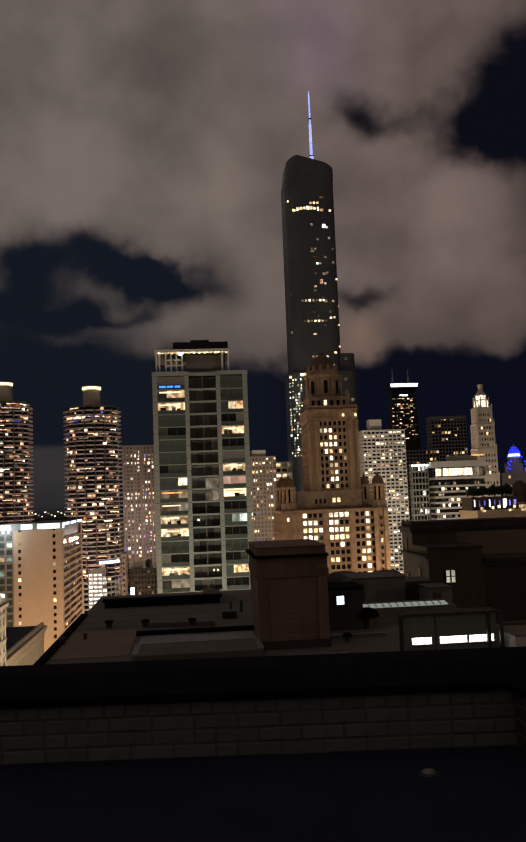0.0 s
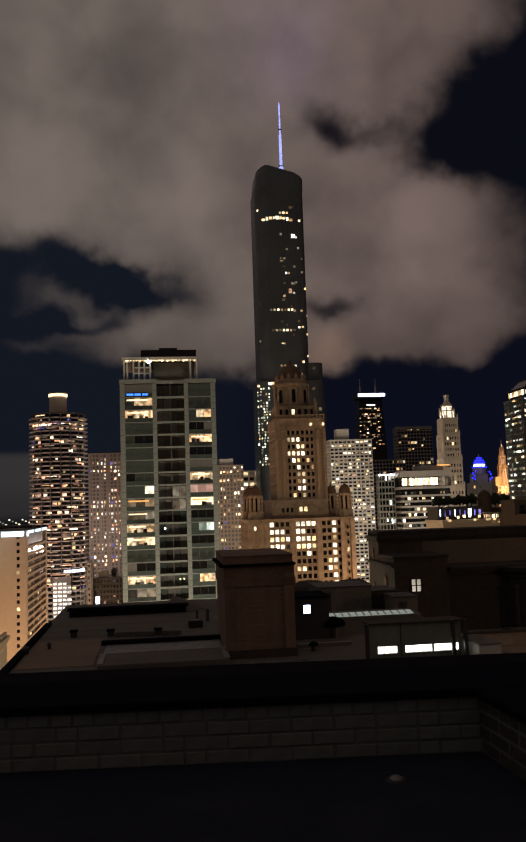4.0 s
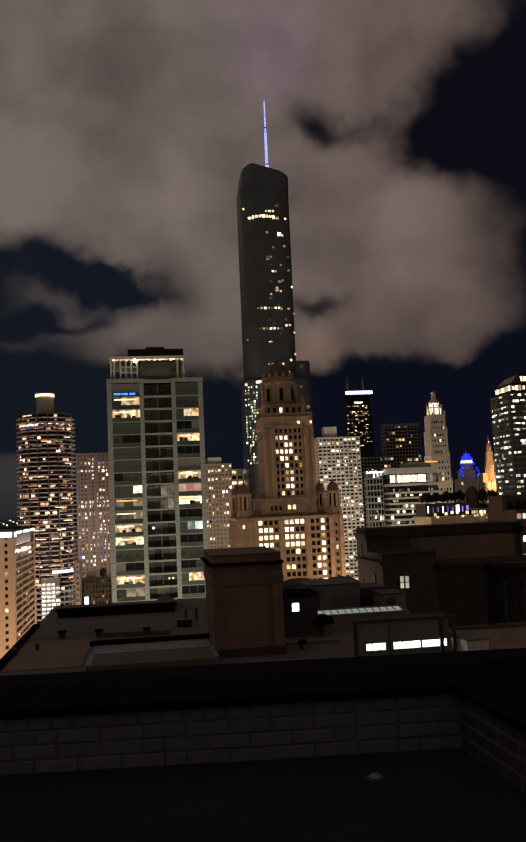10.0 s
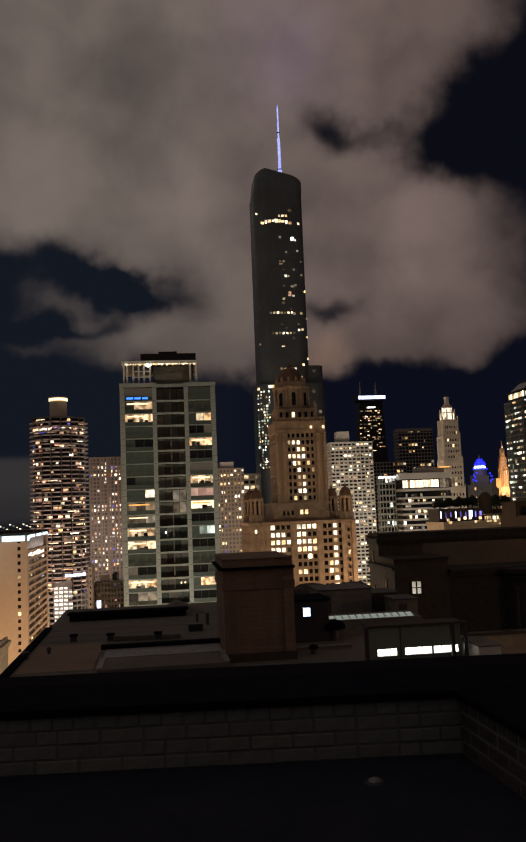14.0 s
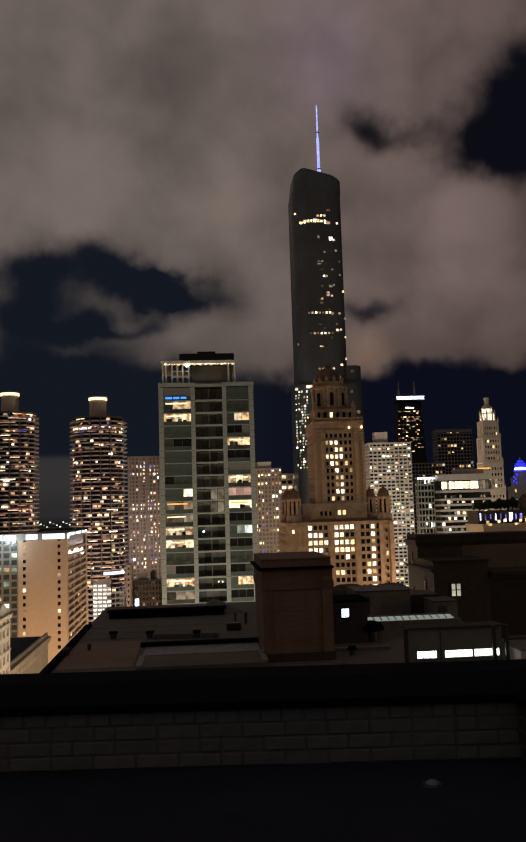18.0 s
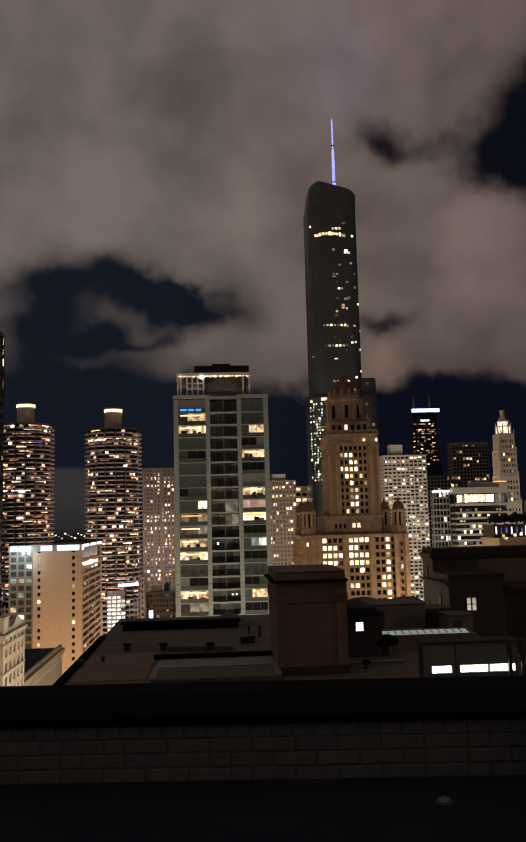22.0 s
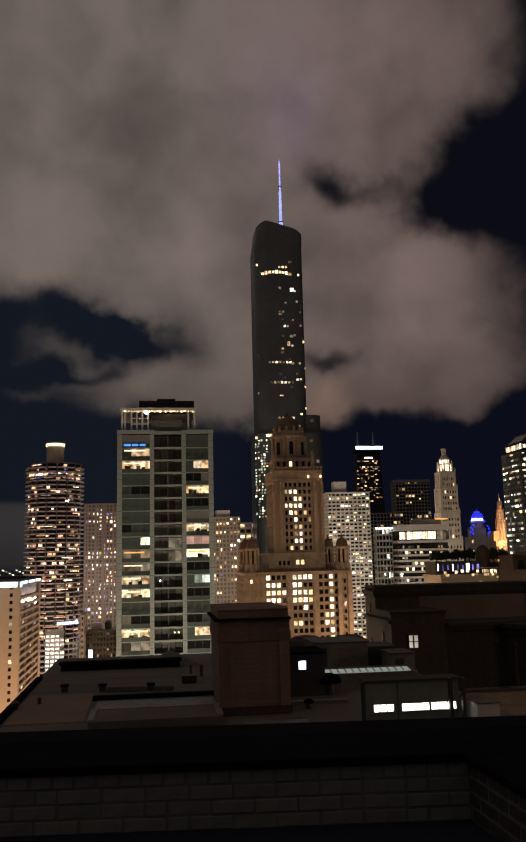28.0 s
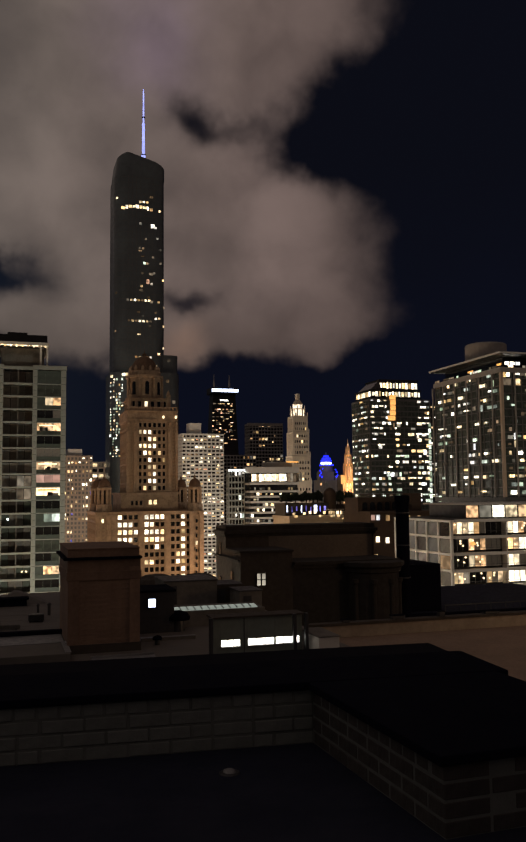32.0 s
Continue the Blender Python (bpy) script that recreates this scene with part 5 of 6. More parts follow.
    x0, x1, y0, y1, top = 86.6, 128.0, 150.0, 175.5, 99.2
    boxes("glazing", GLASS, root, [(x0 + 0.35, y0 + 2.2, 0, x1 - 0.3, y1 - 0.3, top - 0.3)])
    rng = random.Random(71)
    levels = [top - 3.35 * k for k in range(0, 9)]
    for k, z in enumerate(levels):
        boxes("floor_slab", WHITECON, root, [(x0 + 0.05, y0 + 0.3, z - 0.42, x1, y1, z)])
        boxes("balcony_front", WHITECON, root, [(x0 + 1, y0, z - 0.5, x1, y0 + 0.25, z + 0.1)])
        if k:
            boxes("balcony_rail", STEEL, root, [(x0 + 4, y0 + 0.05, z + 0.95, x1, y0 + 0.12, z + 1.02)])
    for i in range(6):  # western wall: a grid of frames
        y = y0 + 0.3 + i * (y1 - y0 - 0.6) / 5
        boxes("west_post", WHITECON, root, [(x0, y - 0.28, 55, x0 + 0.5, y + 0.28, top)])
    for k in range(6):
        z = top - 3.35 * k
        boxes("west_rail", WHITECON, root, [(x0 + 0.02, y0 + 0.35, z - 0.5, x0 + 0.48, y1 - 0.35, z - 0.02)])
        for i in range(5):
            y = y0 + 0.3 + (i + 0.5) * (y1 - y0 - 0.6) / 5
            m = rng.choice((SMOKED, DARKMETAL, GREENGLASS)) if i else rng.choice((CURTAIN, GLASS, L_DIM))
            pane("west_window", m, root, x0 + 0.3, y, z - 1.95, 4.3, 2.7, "W")
    # south rooms, floor by floor from the top: d dark, b brown dark, l lit, c curtained and lit, s small lamps
    plan = ("lcdcll", "slblcl", "slbcbl", "lslccs", "lclllb", "dlclcl", "blclld")
    rooms = {"d": GLASS, "b": CURTAIN, "l": L_ROOM, "c": L_CREAM, "s": GLASS}
    for k in range(7):
        z = top - 3.35 * k
        for i in range(10):
            what = plan[k][i % 6]
            a = x0 + 1.2 + 4.0 * i
            for q in range(3):
                m = rooms[what]
                if what in "lc" and rng.random() < 0.3:
                    m = rng.choice((CURTAIN, L_DIM, L_WARM))
                pane("window", m, root, a + 0.66 + 1.3 * q, y0 + 2.1, z - 1.75, 1.18, 2.35, "S")
                boxes("mullion", WHITECON if q == 2 else DUSKMETAL, root, [(a + 1.27 + 1.3 * q, y0 + 1.98, z - 2.95, a + (1.34 if q < 2 else 1.42) + 1.3 * q, y0 + 2.2, z - 0.42)])
            if what in "sl":
                for q in range(3):
                    x = a + 0.5 + 3.0 * rng.random()
                    lathe("room_lamp", G_CROWN, root, x, y0 + 1.9, [(0.05, z - 2.2 + 0.5 * q), (0.2, z - 2.1 + 0.5 * q), (0.2, z - 1.9 + 0.5 * q), (0.05, z - 1.8 + 0.5 * q)], 8)
            if i % 3 == 2:
                boxes("party_wall", WHITECON, root, [(a + 3.8, y0 + 0.3, z - 3.3, a + 4.05, y0 + 2.0, z - 0.42)])
    lathe("orange_lamp", G_ORANGE, root, 92.6, y0 + 1.8, [(0.1, top - 5.3), (0.6, top - 5.2), (0.5, top - 4.7), (0.1, top - 4.5)], 8)
    boxes("penthouse", DARKMETAL, root, [(x0 + 7, y0 + 6, top, x1 - 2, y1 - 4, top + 2.9)])
    boxes("penthouse_roof", WHITECON, root, [(x0 + 6, y0 + 4.4, top + 2.9, x1 - 1, y1 - 3, top + 3.2)])
    for i in range(9):
        pane("penthouse_window", rng.choice((L_ROOM, L_CREAM, L_DIM, L_ROOM)), root, x0 + 8.6 + 3.2 * i, y0 + 5.9, top + 1.5, 2.8, 2.5, "S")
    boxes("roof", ROOFGREY, root, [(x0 + 0.4, y0 + 0.6, top, x1 - 0.4, y1 - 0.4, top + 0.06)])


def glass_frame_tower():
    """The green glass residential tower with recessed balconies in the middle and a pergola on top."""
    root = thing("residential_tower", (3, 215, 0), "residential tower of green glass bays and recessed central balconies", "building")
    y0, y1, top, st = 215.0, 240.0, 137.7, 3.24
    xs = (-8.65, -0.45, 7.7, 14.7)
    boxes("core", GLASS, root, [(xs[0] + 0.4, y0 + 2.6, 0, xs[3] - 0.4, y1 - 0.4, top - 0.4)])
    rng = random.Random(81)
    floors = [top - 1.1 - 3.6] + [top - 4.7 - st * k for k in range(1, 26)]
    # piers with joints
    for x in xs:
        w = 0.62 if x in (xs[0], xs[3]) else 0.55
        for k, z in enumerate(floors):
            h = st if k else 3.6
            piece("pier_panel", PANEL, root, x - w, y0, z + 0.04, x + w, y0 + 0.9, z + h / 2 - 0.04)
            piece("pier_panel", PANEL, root, x - w, y0, z + h / 2 + 0.04, x + w, y0 + 0.9, z + h - 0.04)
        boxes("pier_core", DARKMETAL, root, [(x - w + 0.08, y0 + 0.08, floors[-1], x + w - 0.08, y0 + 0.85, top - 1.0)])
    boxes("side_wall", PANEL, root, [(xs[0] - 0.6, y0 + 0.9, 40, xs[0] + 0.4, y1, top), (xs[3] - 0.4, y0 + 0.9, 40, xs[3] + 0.6, y1, top)])
    boxes("top_rail", PANEL, root, [(xs[0] - 0.7, y0 - 0.12, top - 1.05, xs[1] + 0.6, y0 + 0.9, top), (xs[2] - 0.6, y0 - 0.12, top - 1.05, xs[3] + 0.75, y0 + 0.9, top),
                                    (xs[1] + 0.6, y0 + 0.1, top - 1.15, xs[2] - 0.6, y0 + 0.7, top - 0.35)])
    left = {0: ("blind", ), 1: ("half", L_ROOM), 2: ("lit", L_ROOM), 8: ("door", L_CREAM), 9: ("strip", L_WARM), 10: ("strip", L_GOLD), 11: ("lit", L_ROOM), 12: ("lit", L_ROOM), 15: ("lit", L_ROOM), 16: ("dim", L_DIM)}
    right = {2: ("small", L_ROOM), 4: ("lit", L_ROOM), 7: ("lit", L_ROOM), 8: ("pink", L_PINK), 9: ("lit", G_CROWN), 11: ("small", L_COOL), 15: ("small", L_ROOM), 17: ("door", L_CREAM), 6: ("blind",)}
    for k, z in enumerate(floors):
        h = st if k else 3.6
        for bay, (a, b) in (("l", (xs[0] + 0.62, xs[1] - 0.55)), ("r", (xs[2] + 0.55, xs[3] - 0.62))):
            boxes("spandrel", PANEL, root, [(a, y0 + 0.16, z - 0.12, b, y0 + 0.5, z + 0.14)])
            tone = GLASS if k in ((4, 7, 14, 18) if bay == "l" else (3, 5, 10, 12, 14, 16)) else (GREENGLASS if k % 3 == 1 else GREENPANEL)
            boxes("spandrel_glass", tone if tone is not GLASS else GREENPANEL, root, [(a, y0 + 0.3, z + 0.14, b, y0 + 0.42, z + 1.15)])
            n = 3
            w = (b - a) / n
            state = (left if bay == "l" else right).get(k, None)
            if k > 19:
                state = None
            dark = rng.random() < 0.45
            for i in range(n):
                cx = a + (i + 0.5) * w
                m = tone
                if state is None and rng.random() < 0.12:
                    m = rng.choice((CURTAIN, GREENGLASS))
                if state:
                    kind = state[0]
                    if kind == "blind":
                        m = CURTAIN
                    elif kind in ("lit", "pink"):
                        m = state[1]
                    elif kind == "half" and i >= 1:
                        m = state[1]
                    elif kind == "small" and i in (1, 2):
                        m = state[1]
                    elif kind in ("strip", "dim"):
                        m = L_DIM
                    elif kind == "door" and i == 2:
                        m = state[1]
                pane("window_pane", m, root, cx, y0 + 0.4, z + 1.15 + (h - 1.3) / 2, w - 0.07, h - 1.32, "S")
                boxes("mullion", GREENPANEL, root, [(a + i * w - 0.03, y0 + 0.30, z + 0.14, a + i * w + 0.03, y0 + 0.46, z + h - 0.12)])
            if state and state[0] in ("lit", "half", "strip"):
                boxes("ceiling_light", G_CROWN if k != 9 else G_ORANGE, root, [(a + 0.5, y0 + 0.2, z + h - 0.85, b - 0.5 - rng.random() * 2, y0 + 0.24, z + h - 0.6 + 0.1 * (k % 2))])
            if state and state[0] in ("lit",):
                # furniture seen against the lit room
                for q in range(3):
                    fx = a + 0.6 + rng.random() * (b - a - 2.4)
                    boxes("furniture", DARKMETAL if q else CURTAIN, root, [(fx, y0 + 0.24, z + 1.15, fx + 0.5 + rng.random() * 1.1, y0 + 0.3, z + 1.4 + rng.random() * 0.7)])
        # balcony
        a, b = xs[1] + 0.55, xs[2] - 0.55
        boxes("balcony_slab", PANEL, root, [(a, y0 + 0.304, z - 0.16, b, y0 + 2.6, z + 0.16)])
        boxes("balcony_front", PANEL, root, [(a, y0 + 0.1, z - 0.24, b, y0 + 0.3, z + 0.22)])
        boxes("divider", NEARWALL, root, [((a + b) / 2 - 0.12, y0 + 0.5, z + 0.16, (a + b) / 2 + 0.12, y0 + 2.6, z + h - 0.16)])
        for i in range(4):
            m = (rng.choice((NEARWALL, NEARWALL, STUCCO, MIDBROWN)) if k < 8 else rng.choice((DARKSTONE, GREENGLASS, NEARWALL))) if k not in (8, 9) else (L_DIM if i > 1 else STUCCO)
            pane("balcony_door", m, root, a + (i + 0.5) * (b - a) / 4, y0 + 2.52, z + 0.2 + (h - 0.5) / 2, (b - a) / 4 - 0.1, h - 0.6, "S")
    for x, k in ((1.6, 11), (5.2, 15), (6.2, 15), (5.2, 18)):
        lathe("balcony_lamp", G_WHITE if k == 11 else G_CROWN, root, x, y0 + 2.3, [(0.05, floors[k] + 1.6), (0.22, floors[k] + 1.75), (0.22, floors[k] + 1.95), (0.05, floors[k] + 2.1)], 10)
    sign = boxes("sign_board", DARKMETAL, root, [(xs[0] + 0.9, y0 + 0.18, floors[0] + 0.35, xs[1] - 1.9, y0 + 0.24, floors[0] + 1.2)])
    for a, b in ((0.0, 1.7), (2.0, 3.6), (4.0, 5.4)):
        boxes("sign_light", G_SIGN, sign, [(xs[0] + 1.1 + a, y0 + 0.10, floors[0] + 0.5, xs[0] + 1.1 + b, y0 + 0.16, floors[0] + 1.05)], "glowing blue sign bar")
    # pergola and roof house
    roof = boxes("roof_house", NEARWALL, root, [(xs[1] - 0.2, y0 + 4, top - 0.4, 10.0, y1 - 4, 142.6)])
    for x in (-8.1, -7.3, -5.7, -4.3, -2.9, -1.4, 9.0, 10.6):
        boxes("pergola_post", WHITECON, root, [(x - 0.22, y0 + 0.6, top, x + 0.22, y0 + 1.0, 142.8)])
    for z in (139.2, 140.7):
        boxes("pergola_rail", WHITECON, root, [(-5.9, y0 + 0.65, z, -1.2, y0 + 0.95, z + 0.3)])
    boxes("pergola_beam", WHITECON, root, [(-8.6, y0 + 0.4, 142.8, 11.0, y0 + 1.2, 143.6)])
    boxes("pergola_roof", GREYCON, root, [(-8.7, y0 + 1.2, 143.0, 11.1, y1 - 3, 143.5)])
    for i in range(26):
        boxes("pergola_light", L_GOLD, root, [(-7.6 + 0.7 * i, y0 + 0.25, 142.55 - 0.25 * (i % 2), -7.6 + 0.7 * i + 0.42, y0 + 0.38, 142.8)])
    boxes("light_strip", L_LANTERN, root, [(-7.8, y0 + 0.5, 142.62, 10.6, y0 + 0.62, 142.8)])
    lathe("bright_lamp", G_WHITE, root, -1.9, y0 + 0.3, [(0.1, 141.9), (0.42, 142.1), (0.42, 142.6), (0.1, 142.8)], 10)
    boxes("roof_plant", DARKMETAL, root, [(-3.8, y0 + 3, 143.5, 10.7, y1 - 5, 145.9), (0.9, y0 + 5, 145.9, 5.8, y1 - 8, 146.8)])


def tan_slab():
    """The tan office slab with white lights along its roof and strip windows down its side."""
    root = thing("tan_office_building", (-67, 370, 0), "tan concrete building with white lights along its roof", "building")
    x0, x1, y0, y1, top = -77.1, -56.5, 370.0, 437.0, 96.3
    # front wall with two columns of openings
    cols = (-74.6, -59.9)
    st = 3.05
    boxes("core", GLASS, root, [(x0 + 0.6, y0 + 0.7, 0, x1 - 0.7, y1 - 0.5, top - 0.4)])
    edges = [x0, cols[0] - 0.65, cols[0] + 0.65, cols[1] - 0.65, cols[1] + 0.65, x1]
    rows = [(edges[i], y0, 0, edges[i + 1], y0 + 0.7, top - 1.5) for i in (0, 2, 4)]
    for c in cols:
        for k in range(31):
            rows.append((c - 0.65, y0 + 0.05, st * k, c + 0.65, y0 + 0.65, st * k + 1.55))
    rows.append((x0, y0 - 0.1, top - 1.5, x1 + 0.1, y0 + 0.7, top))
    for q in rows:
        piece("front_panel" if q[5] - q[2] > 20 else "sill_panel", TANCON, root, *q)
    rng = random.Random(9)
    for c in cols:
        for k in range(13, 30):
            m = L_GOLD if rng.random() < 0.2 or (k == 29 and c < -70) else GLASS
            pane("window", m, root, c, y0 + 0.55, st * k + 2.3, 1.26, 1.45, "S")
    # eastern side: long strips
    for k in range(30):
        piece("side_spandrel", TANCON, root, x1 - 0.6, y0 + 0.7, st * k, x1, y1, st * k + 1.15)
    boxes("side_pier", TANCON, root, [(x1 - 0.6, y0 + 0.7, 0, x1 + 0.02, y0 + 4, top)])
    boxes("side_pier", TANCON, root, [(x1 - 0.6, y1 - 4, 0, x1 + 0.02, y1, top)])
    for k in range(14, 30):
        for i in range(2):
            piece("side_mullion", TANCON, root, x1 - 0.58, y0 + 22 + 22 * i, st * k + 1.5, x1 - 0.03, y0 + 23 + 22 * i, st * k + st)
        if rng.random() < 0.6:
            pane("lit_window", rng.choice((L_GOLD, L_WARM)), root, x1 - 0.66, y0 + 8 + 8 * rng.randrange(7), st * k + 2.25, 4.0, 1.3, "E")
    boxes("roof", ROOFGREY, root, [(x0, y0 + 0.7, top - 0.5, x1, y1, top - 0.1)])
    boxes("roof_screen", DARKMETAL, root, [(x1 - 0.3, y0 + 4, top - 6.0, x1 + 0.06, y0 + 50, top - 1.4)])
    # the bluish glass wing
    for x in (-87.2, -84.0, -80.6, -77.4):
        boxes("wing_pier", STUCCO, root, [(x - 0.4, y0 + 0.6, 0, x + 0.4, y0 + 1.2, top)])
    for k in range(31):
        boxes("wing_spandrel", STUCCO, root, [(-87.5, y0 + 0.7, st * k, -77.1, y0 + 1.1, st * k + 0.9)])
    boxes("wing_core", GREENGLASS, root, [(-87.4, y0 + 1.1, 0, -77.1, y1 - 10, top - 0.3)])
    for k in range(20, 30):
        for i in range(3):
            if rng.random() < 0.25:
                pane("lit_window", rng.choice((L_GOLD, L_COOL)), root, -85.6 + 3.3 * i, y0 + 1.0, st * k + 2.0, 2.3, 1.9, "S")
    strips = ((-86.8, -84.2), (-82.6, -78.2), (-73.8, -69.0), (-66.8, -57.4), (-56.2, -55.4))
    for a, b in strips:
        boxes("roof_light", G_ROOF, root, [(a, y0 - 0.5, top - 2.3, b, y0 - 0.2, top - 0.1)], "bright white light box along the roof")
    for i in range(3):
        boxes("roof_light", G_ROOF, root, [(x1 + 0.15, y0 + 4 + 22 * i, top - 1.2, x1 + 0.4, y0 + 20 + 22 * i, top)], "bright white light box along the roof")
    boxes("light_board", PANEL, root, [(-87.6, y0 - 0.2, top - 2.6, x1 + 0.1, y0 - 0.02, top + 0.2)])


def parking_front():
    """The lit lower building before the round towers, and the slab beside it."""
    tower("pale_apartment_block", "narrow pale block beside the round tower", -38.8, -36.4, 460, 478, 76.0, GREYCON, 2.4, 3.0, 1.6, 1.6, 0.3, 30, 92, "S")
    r = tower("dark_low_block", "dark low block with a few small lit windows", -36.2, -20.5, 470, 492, 67.0, DARKMETAL, 1.7, 2.9, 0.8, 1.3, 0.30, 30, 93, "S",
              ((L_GOLD, 4), (L_WHITE, 3), (L_DIM, 5), (L_PINK, 2)))
    boxes("roof_hut", GREYCON, r, [(-33.5, 473, 67.0, -28.5, 482, 70.6)])
    lathe("roof_tank", DARKMETAL, r, -25.0, 478, [(1.9, 67.0), (1.9, 70.5), (0.2, 71.6)], 12)
    sg = thing("blade_sign", (-29, 400, 0), "upright blade sign glowing pale blue white", "sign")
    boxes("mast", STEEL, sg, [(-29.2, 400.2, 0, -28.5, 400.8, 66)])
    boxes("sign_face", G_BAND, sg, [(-29.8, 400, 58.3, -28.0, 401, 64.0)])


def white_corner():
    """The cream corniced block by the street, floodlit from below."""
    root = thing("cream_corner_building", (-52, 162.6, 0), "cream corniced stone building floodlit from the street", "building")
    x0, x1, y0, y1, st, top = -72.0, -39.3, 162.6, 180.7, 2.65, 84.1
    boxes("core", GLASS, root, [(x0 + 0.5, y0 + 0.5, 0, x1 - 0.5, y1 - 0.5, top)])
    rng = random.Random(14)
    east = [y0 + 2.4 + 3.4 * i for i in range(5)]
    south = [x1 - 2.2 - 2.4 * i for i in range(13)]
    for k in range(31):  # wall bands between the window rows, counted down from the cornice
        za, zb = top - st * k - 0.36, top - st * (k + 1) + 1.38
        piece("spandrel", CREAM, root, x0 + 0.06, y0 + 0.06, zb - 1.03 - (1.0 if k == 30 else 0), x1 - 0.06, y1 - 0.06, zb)
        if k % 2 == 0:
            piece("string_course", CREAM, root, x0 - 0.1, y0 - 0.22, zb - 0.3, x1 + 0.22, y1 + 0.1, zb - 0.08)
    ys = [y0] + [c + d for c in east for d in (-0.95, 0.95)] + [y1]
    for a, b in zip(ys[0::2], ys[1::2]):
        piece("pier", CREAM, root, x1 - 0.7, a, 0, x1, b, top)
    xs = [x1 - 0.7] + [c + d for c in south for d in (0.5, -0.5)] + [x0]
    for a, b in zip(xs[0::2], xs[1::2]):
        piece("pier", CREAM, root, b, y0, 0, a, y0 + 0.7, top)
    for k in range(1, 10):
        zc = top - st * k + 1.38 + 0.12
        for i, c in enumerate(east):
            if rng.random() < 0.16:
                pane("lit_window", rng.choice((L_GOLD, L_WARM)), root, x1 - 0.45, c, zc - 0.05 + 0.0, 1.0, 1.3, "E")
            piece("glazing_bar", CREAM, root, x1 - 0.5, c - 0.08, zc - 0.9, x1 - 0.3, c + 0.08, zc + 1.0)
        for i, c in enumerate(south):
            if rng.random() < 0.25:
                pane("lit_window", rng.choice((L_GOLD, L_CREAM)), root, c, y0 + 0.42, zc, 0.9, 1.3, "S")
    boxes("cornice", CREAM, root, [(x0 - 0.5, y0 - 0.5, top, x1 + 0.5, y1 + 0.4, top + 0.5), (x0 - 0.3, y0 - 0.3, top - 0.35, x1 + 0.3, y1 + 0.3, top)])
    boxes("parapet", CREAM, root, [(x0, y0, top + 0.5, x1, y0 + 0.6, top + 1.4), (x1 - 0.6, y0 + 0.6, top + 0.5, x1, y1, top + 1.4)])
    boxes("corner_attic", CREAM, root, [(x0, y0 - 0.1, top + 0.5, x1 + 0.1, y0 + 3.6, top + 3.9), (x0 - 0.2, y0 - 0.3, top + 3.5, x1 + 0.3, y0 + 3.8, top + 3.8)])
    for i in range(9):
        pane("attic_window", L_CREAM if i % 3 else GLASS, root, x1 - 1.6 - 1.5 * i, y0 - 0.12, top + 2.2, 0.6, 1.3, "S")
    prism("gable", CREAM, root, [(x1 - 0.7, y0 + 7.2), (x1 + 0.1, y0 + 7.2), (x1 + 0.1, y0 + 15.4), (x1 - 0.7, y0 + 15.4)], top + 1.4, top + 2.9,
          top=[(x1 - 0.7, y0 + 10.4), (x1 + 0.1, y0 + 10.4), (x1 + 0.1, y0 + 12.2), (x1 - 0.7, y0 + 12.2)])
    boxes("roof", ROOFGREY, root, [(x0 + 0.6, y0 + 3.8, top + 0.5, x1 - 0.6, y1, top + 0.6)])
    low = thing("low_corniced_building", (-48, 190, 0), "low corniced stone building with a dark flat roof", "building")
    boxes("wall", LIME, low, [(-64, 188, 0, -41.6, 238, 70.6)])
    boxes("cornice", LIME, low, [(-64.5, 187.5, 70.6, -40.8, 238.6, 71.4), (-64.2, 187.8, 69.8, -41.2, 238.3, 70.6)])
    boxes("parapet", LIME, low, [(-42.2, 188, 71.4, -41.6, 238, 72.4), (-64, 188, 71.4, -42.2, 188.6, 72.4)])
    for i in range(32):
        piece("dentil", LIME, low, -41.6, 188.5 + 1.5 * i, 68.4, -41.15, 189.2 + 1.5 * i, 69.7)
    boxes("roof", MEMBRANE, low, [(-63.6, 188.6, 71.0, -42.2, 237.6, 71.5)])
    boxes("roof_hut", DARKSTONE, low, [(-56, 210, 71.5, -49, 222, 75)])
    lathe("roof_tank", DARKMETAL, low, -47.5, 206, [(2.2, 71.5), (2.2, 74), (0.2, 75.4)], 14)


def far_left_tower():
    tower("dark_tower", "dark tower with scattered warm windows", -92, -62.9, 230, 258, 164, DARKMETAL, 2.6, 3.3, 0.8, 1.1, 0.30, 70, 15, "SE", ((L_GOLD, 5), (L_WHITE, 3), (L_DIM, 5)))


def far_city():
    """Low blocks and their lamps far off, out to the horizon."""
    rng = random.Random(77)
    rows, lamps = [], []
    for _ in range(420):
        y = 760 + 2600 * rng.random() ** 1.3
        x = (-0.62 + 1.5 * rng.random()) * y
        w, h = 14 + 30 * rng.random(), 15 + 45 * rng.random()
        rows.append((x, y, 0, x + w, y + w, h))
        for _ in range(4):
            lamps.append((x + w * rng.random(), y - 0.6, h * (0.35 + 0.6 * rng.random())))
    root = thing("distant_blocks", (0, 1800, 0), "distant low city blocks with points of light", "buildings", kind="stuff")
    boxes("walls", GREYCON, root, rows, kind="stuff")
    boxes("lights", L_GOLD, root, [(x, y, z, x + 2.2, y + 0.4, z + 1.8) for x, y, z in lamps], kind="stuff")


banded_hotel()
lit_green_block()
blue_terrace()
brick_row()
glass_tower()
balcony_tower()
terrace_flats()
glass_frame_tower()
tan_slab()
parking_front()
white_corner()
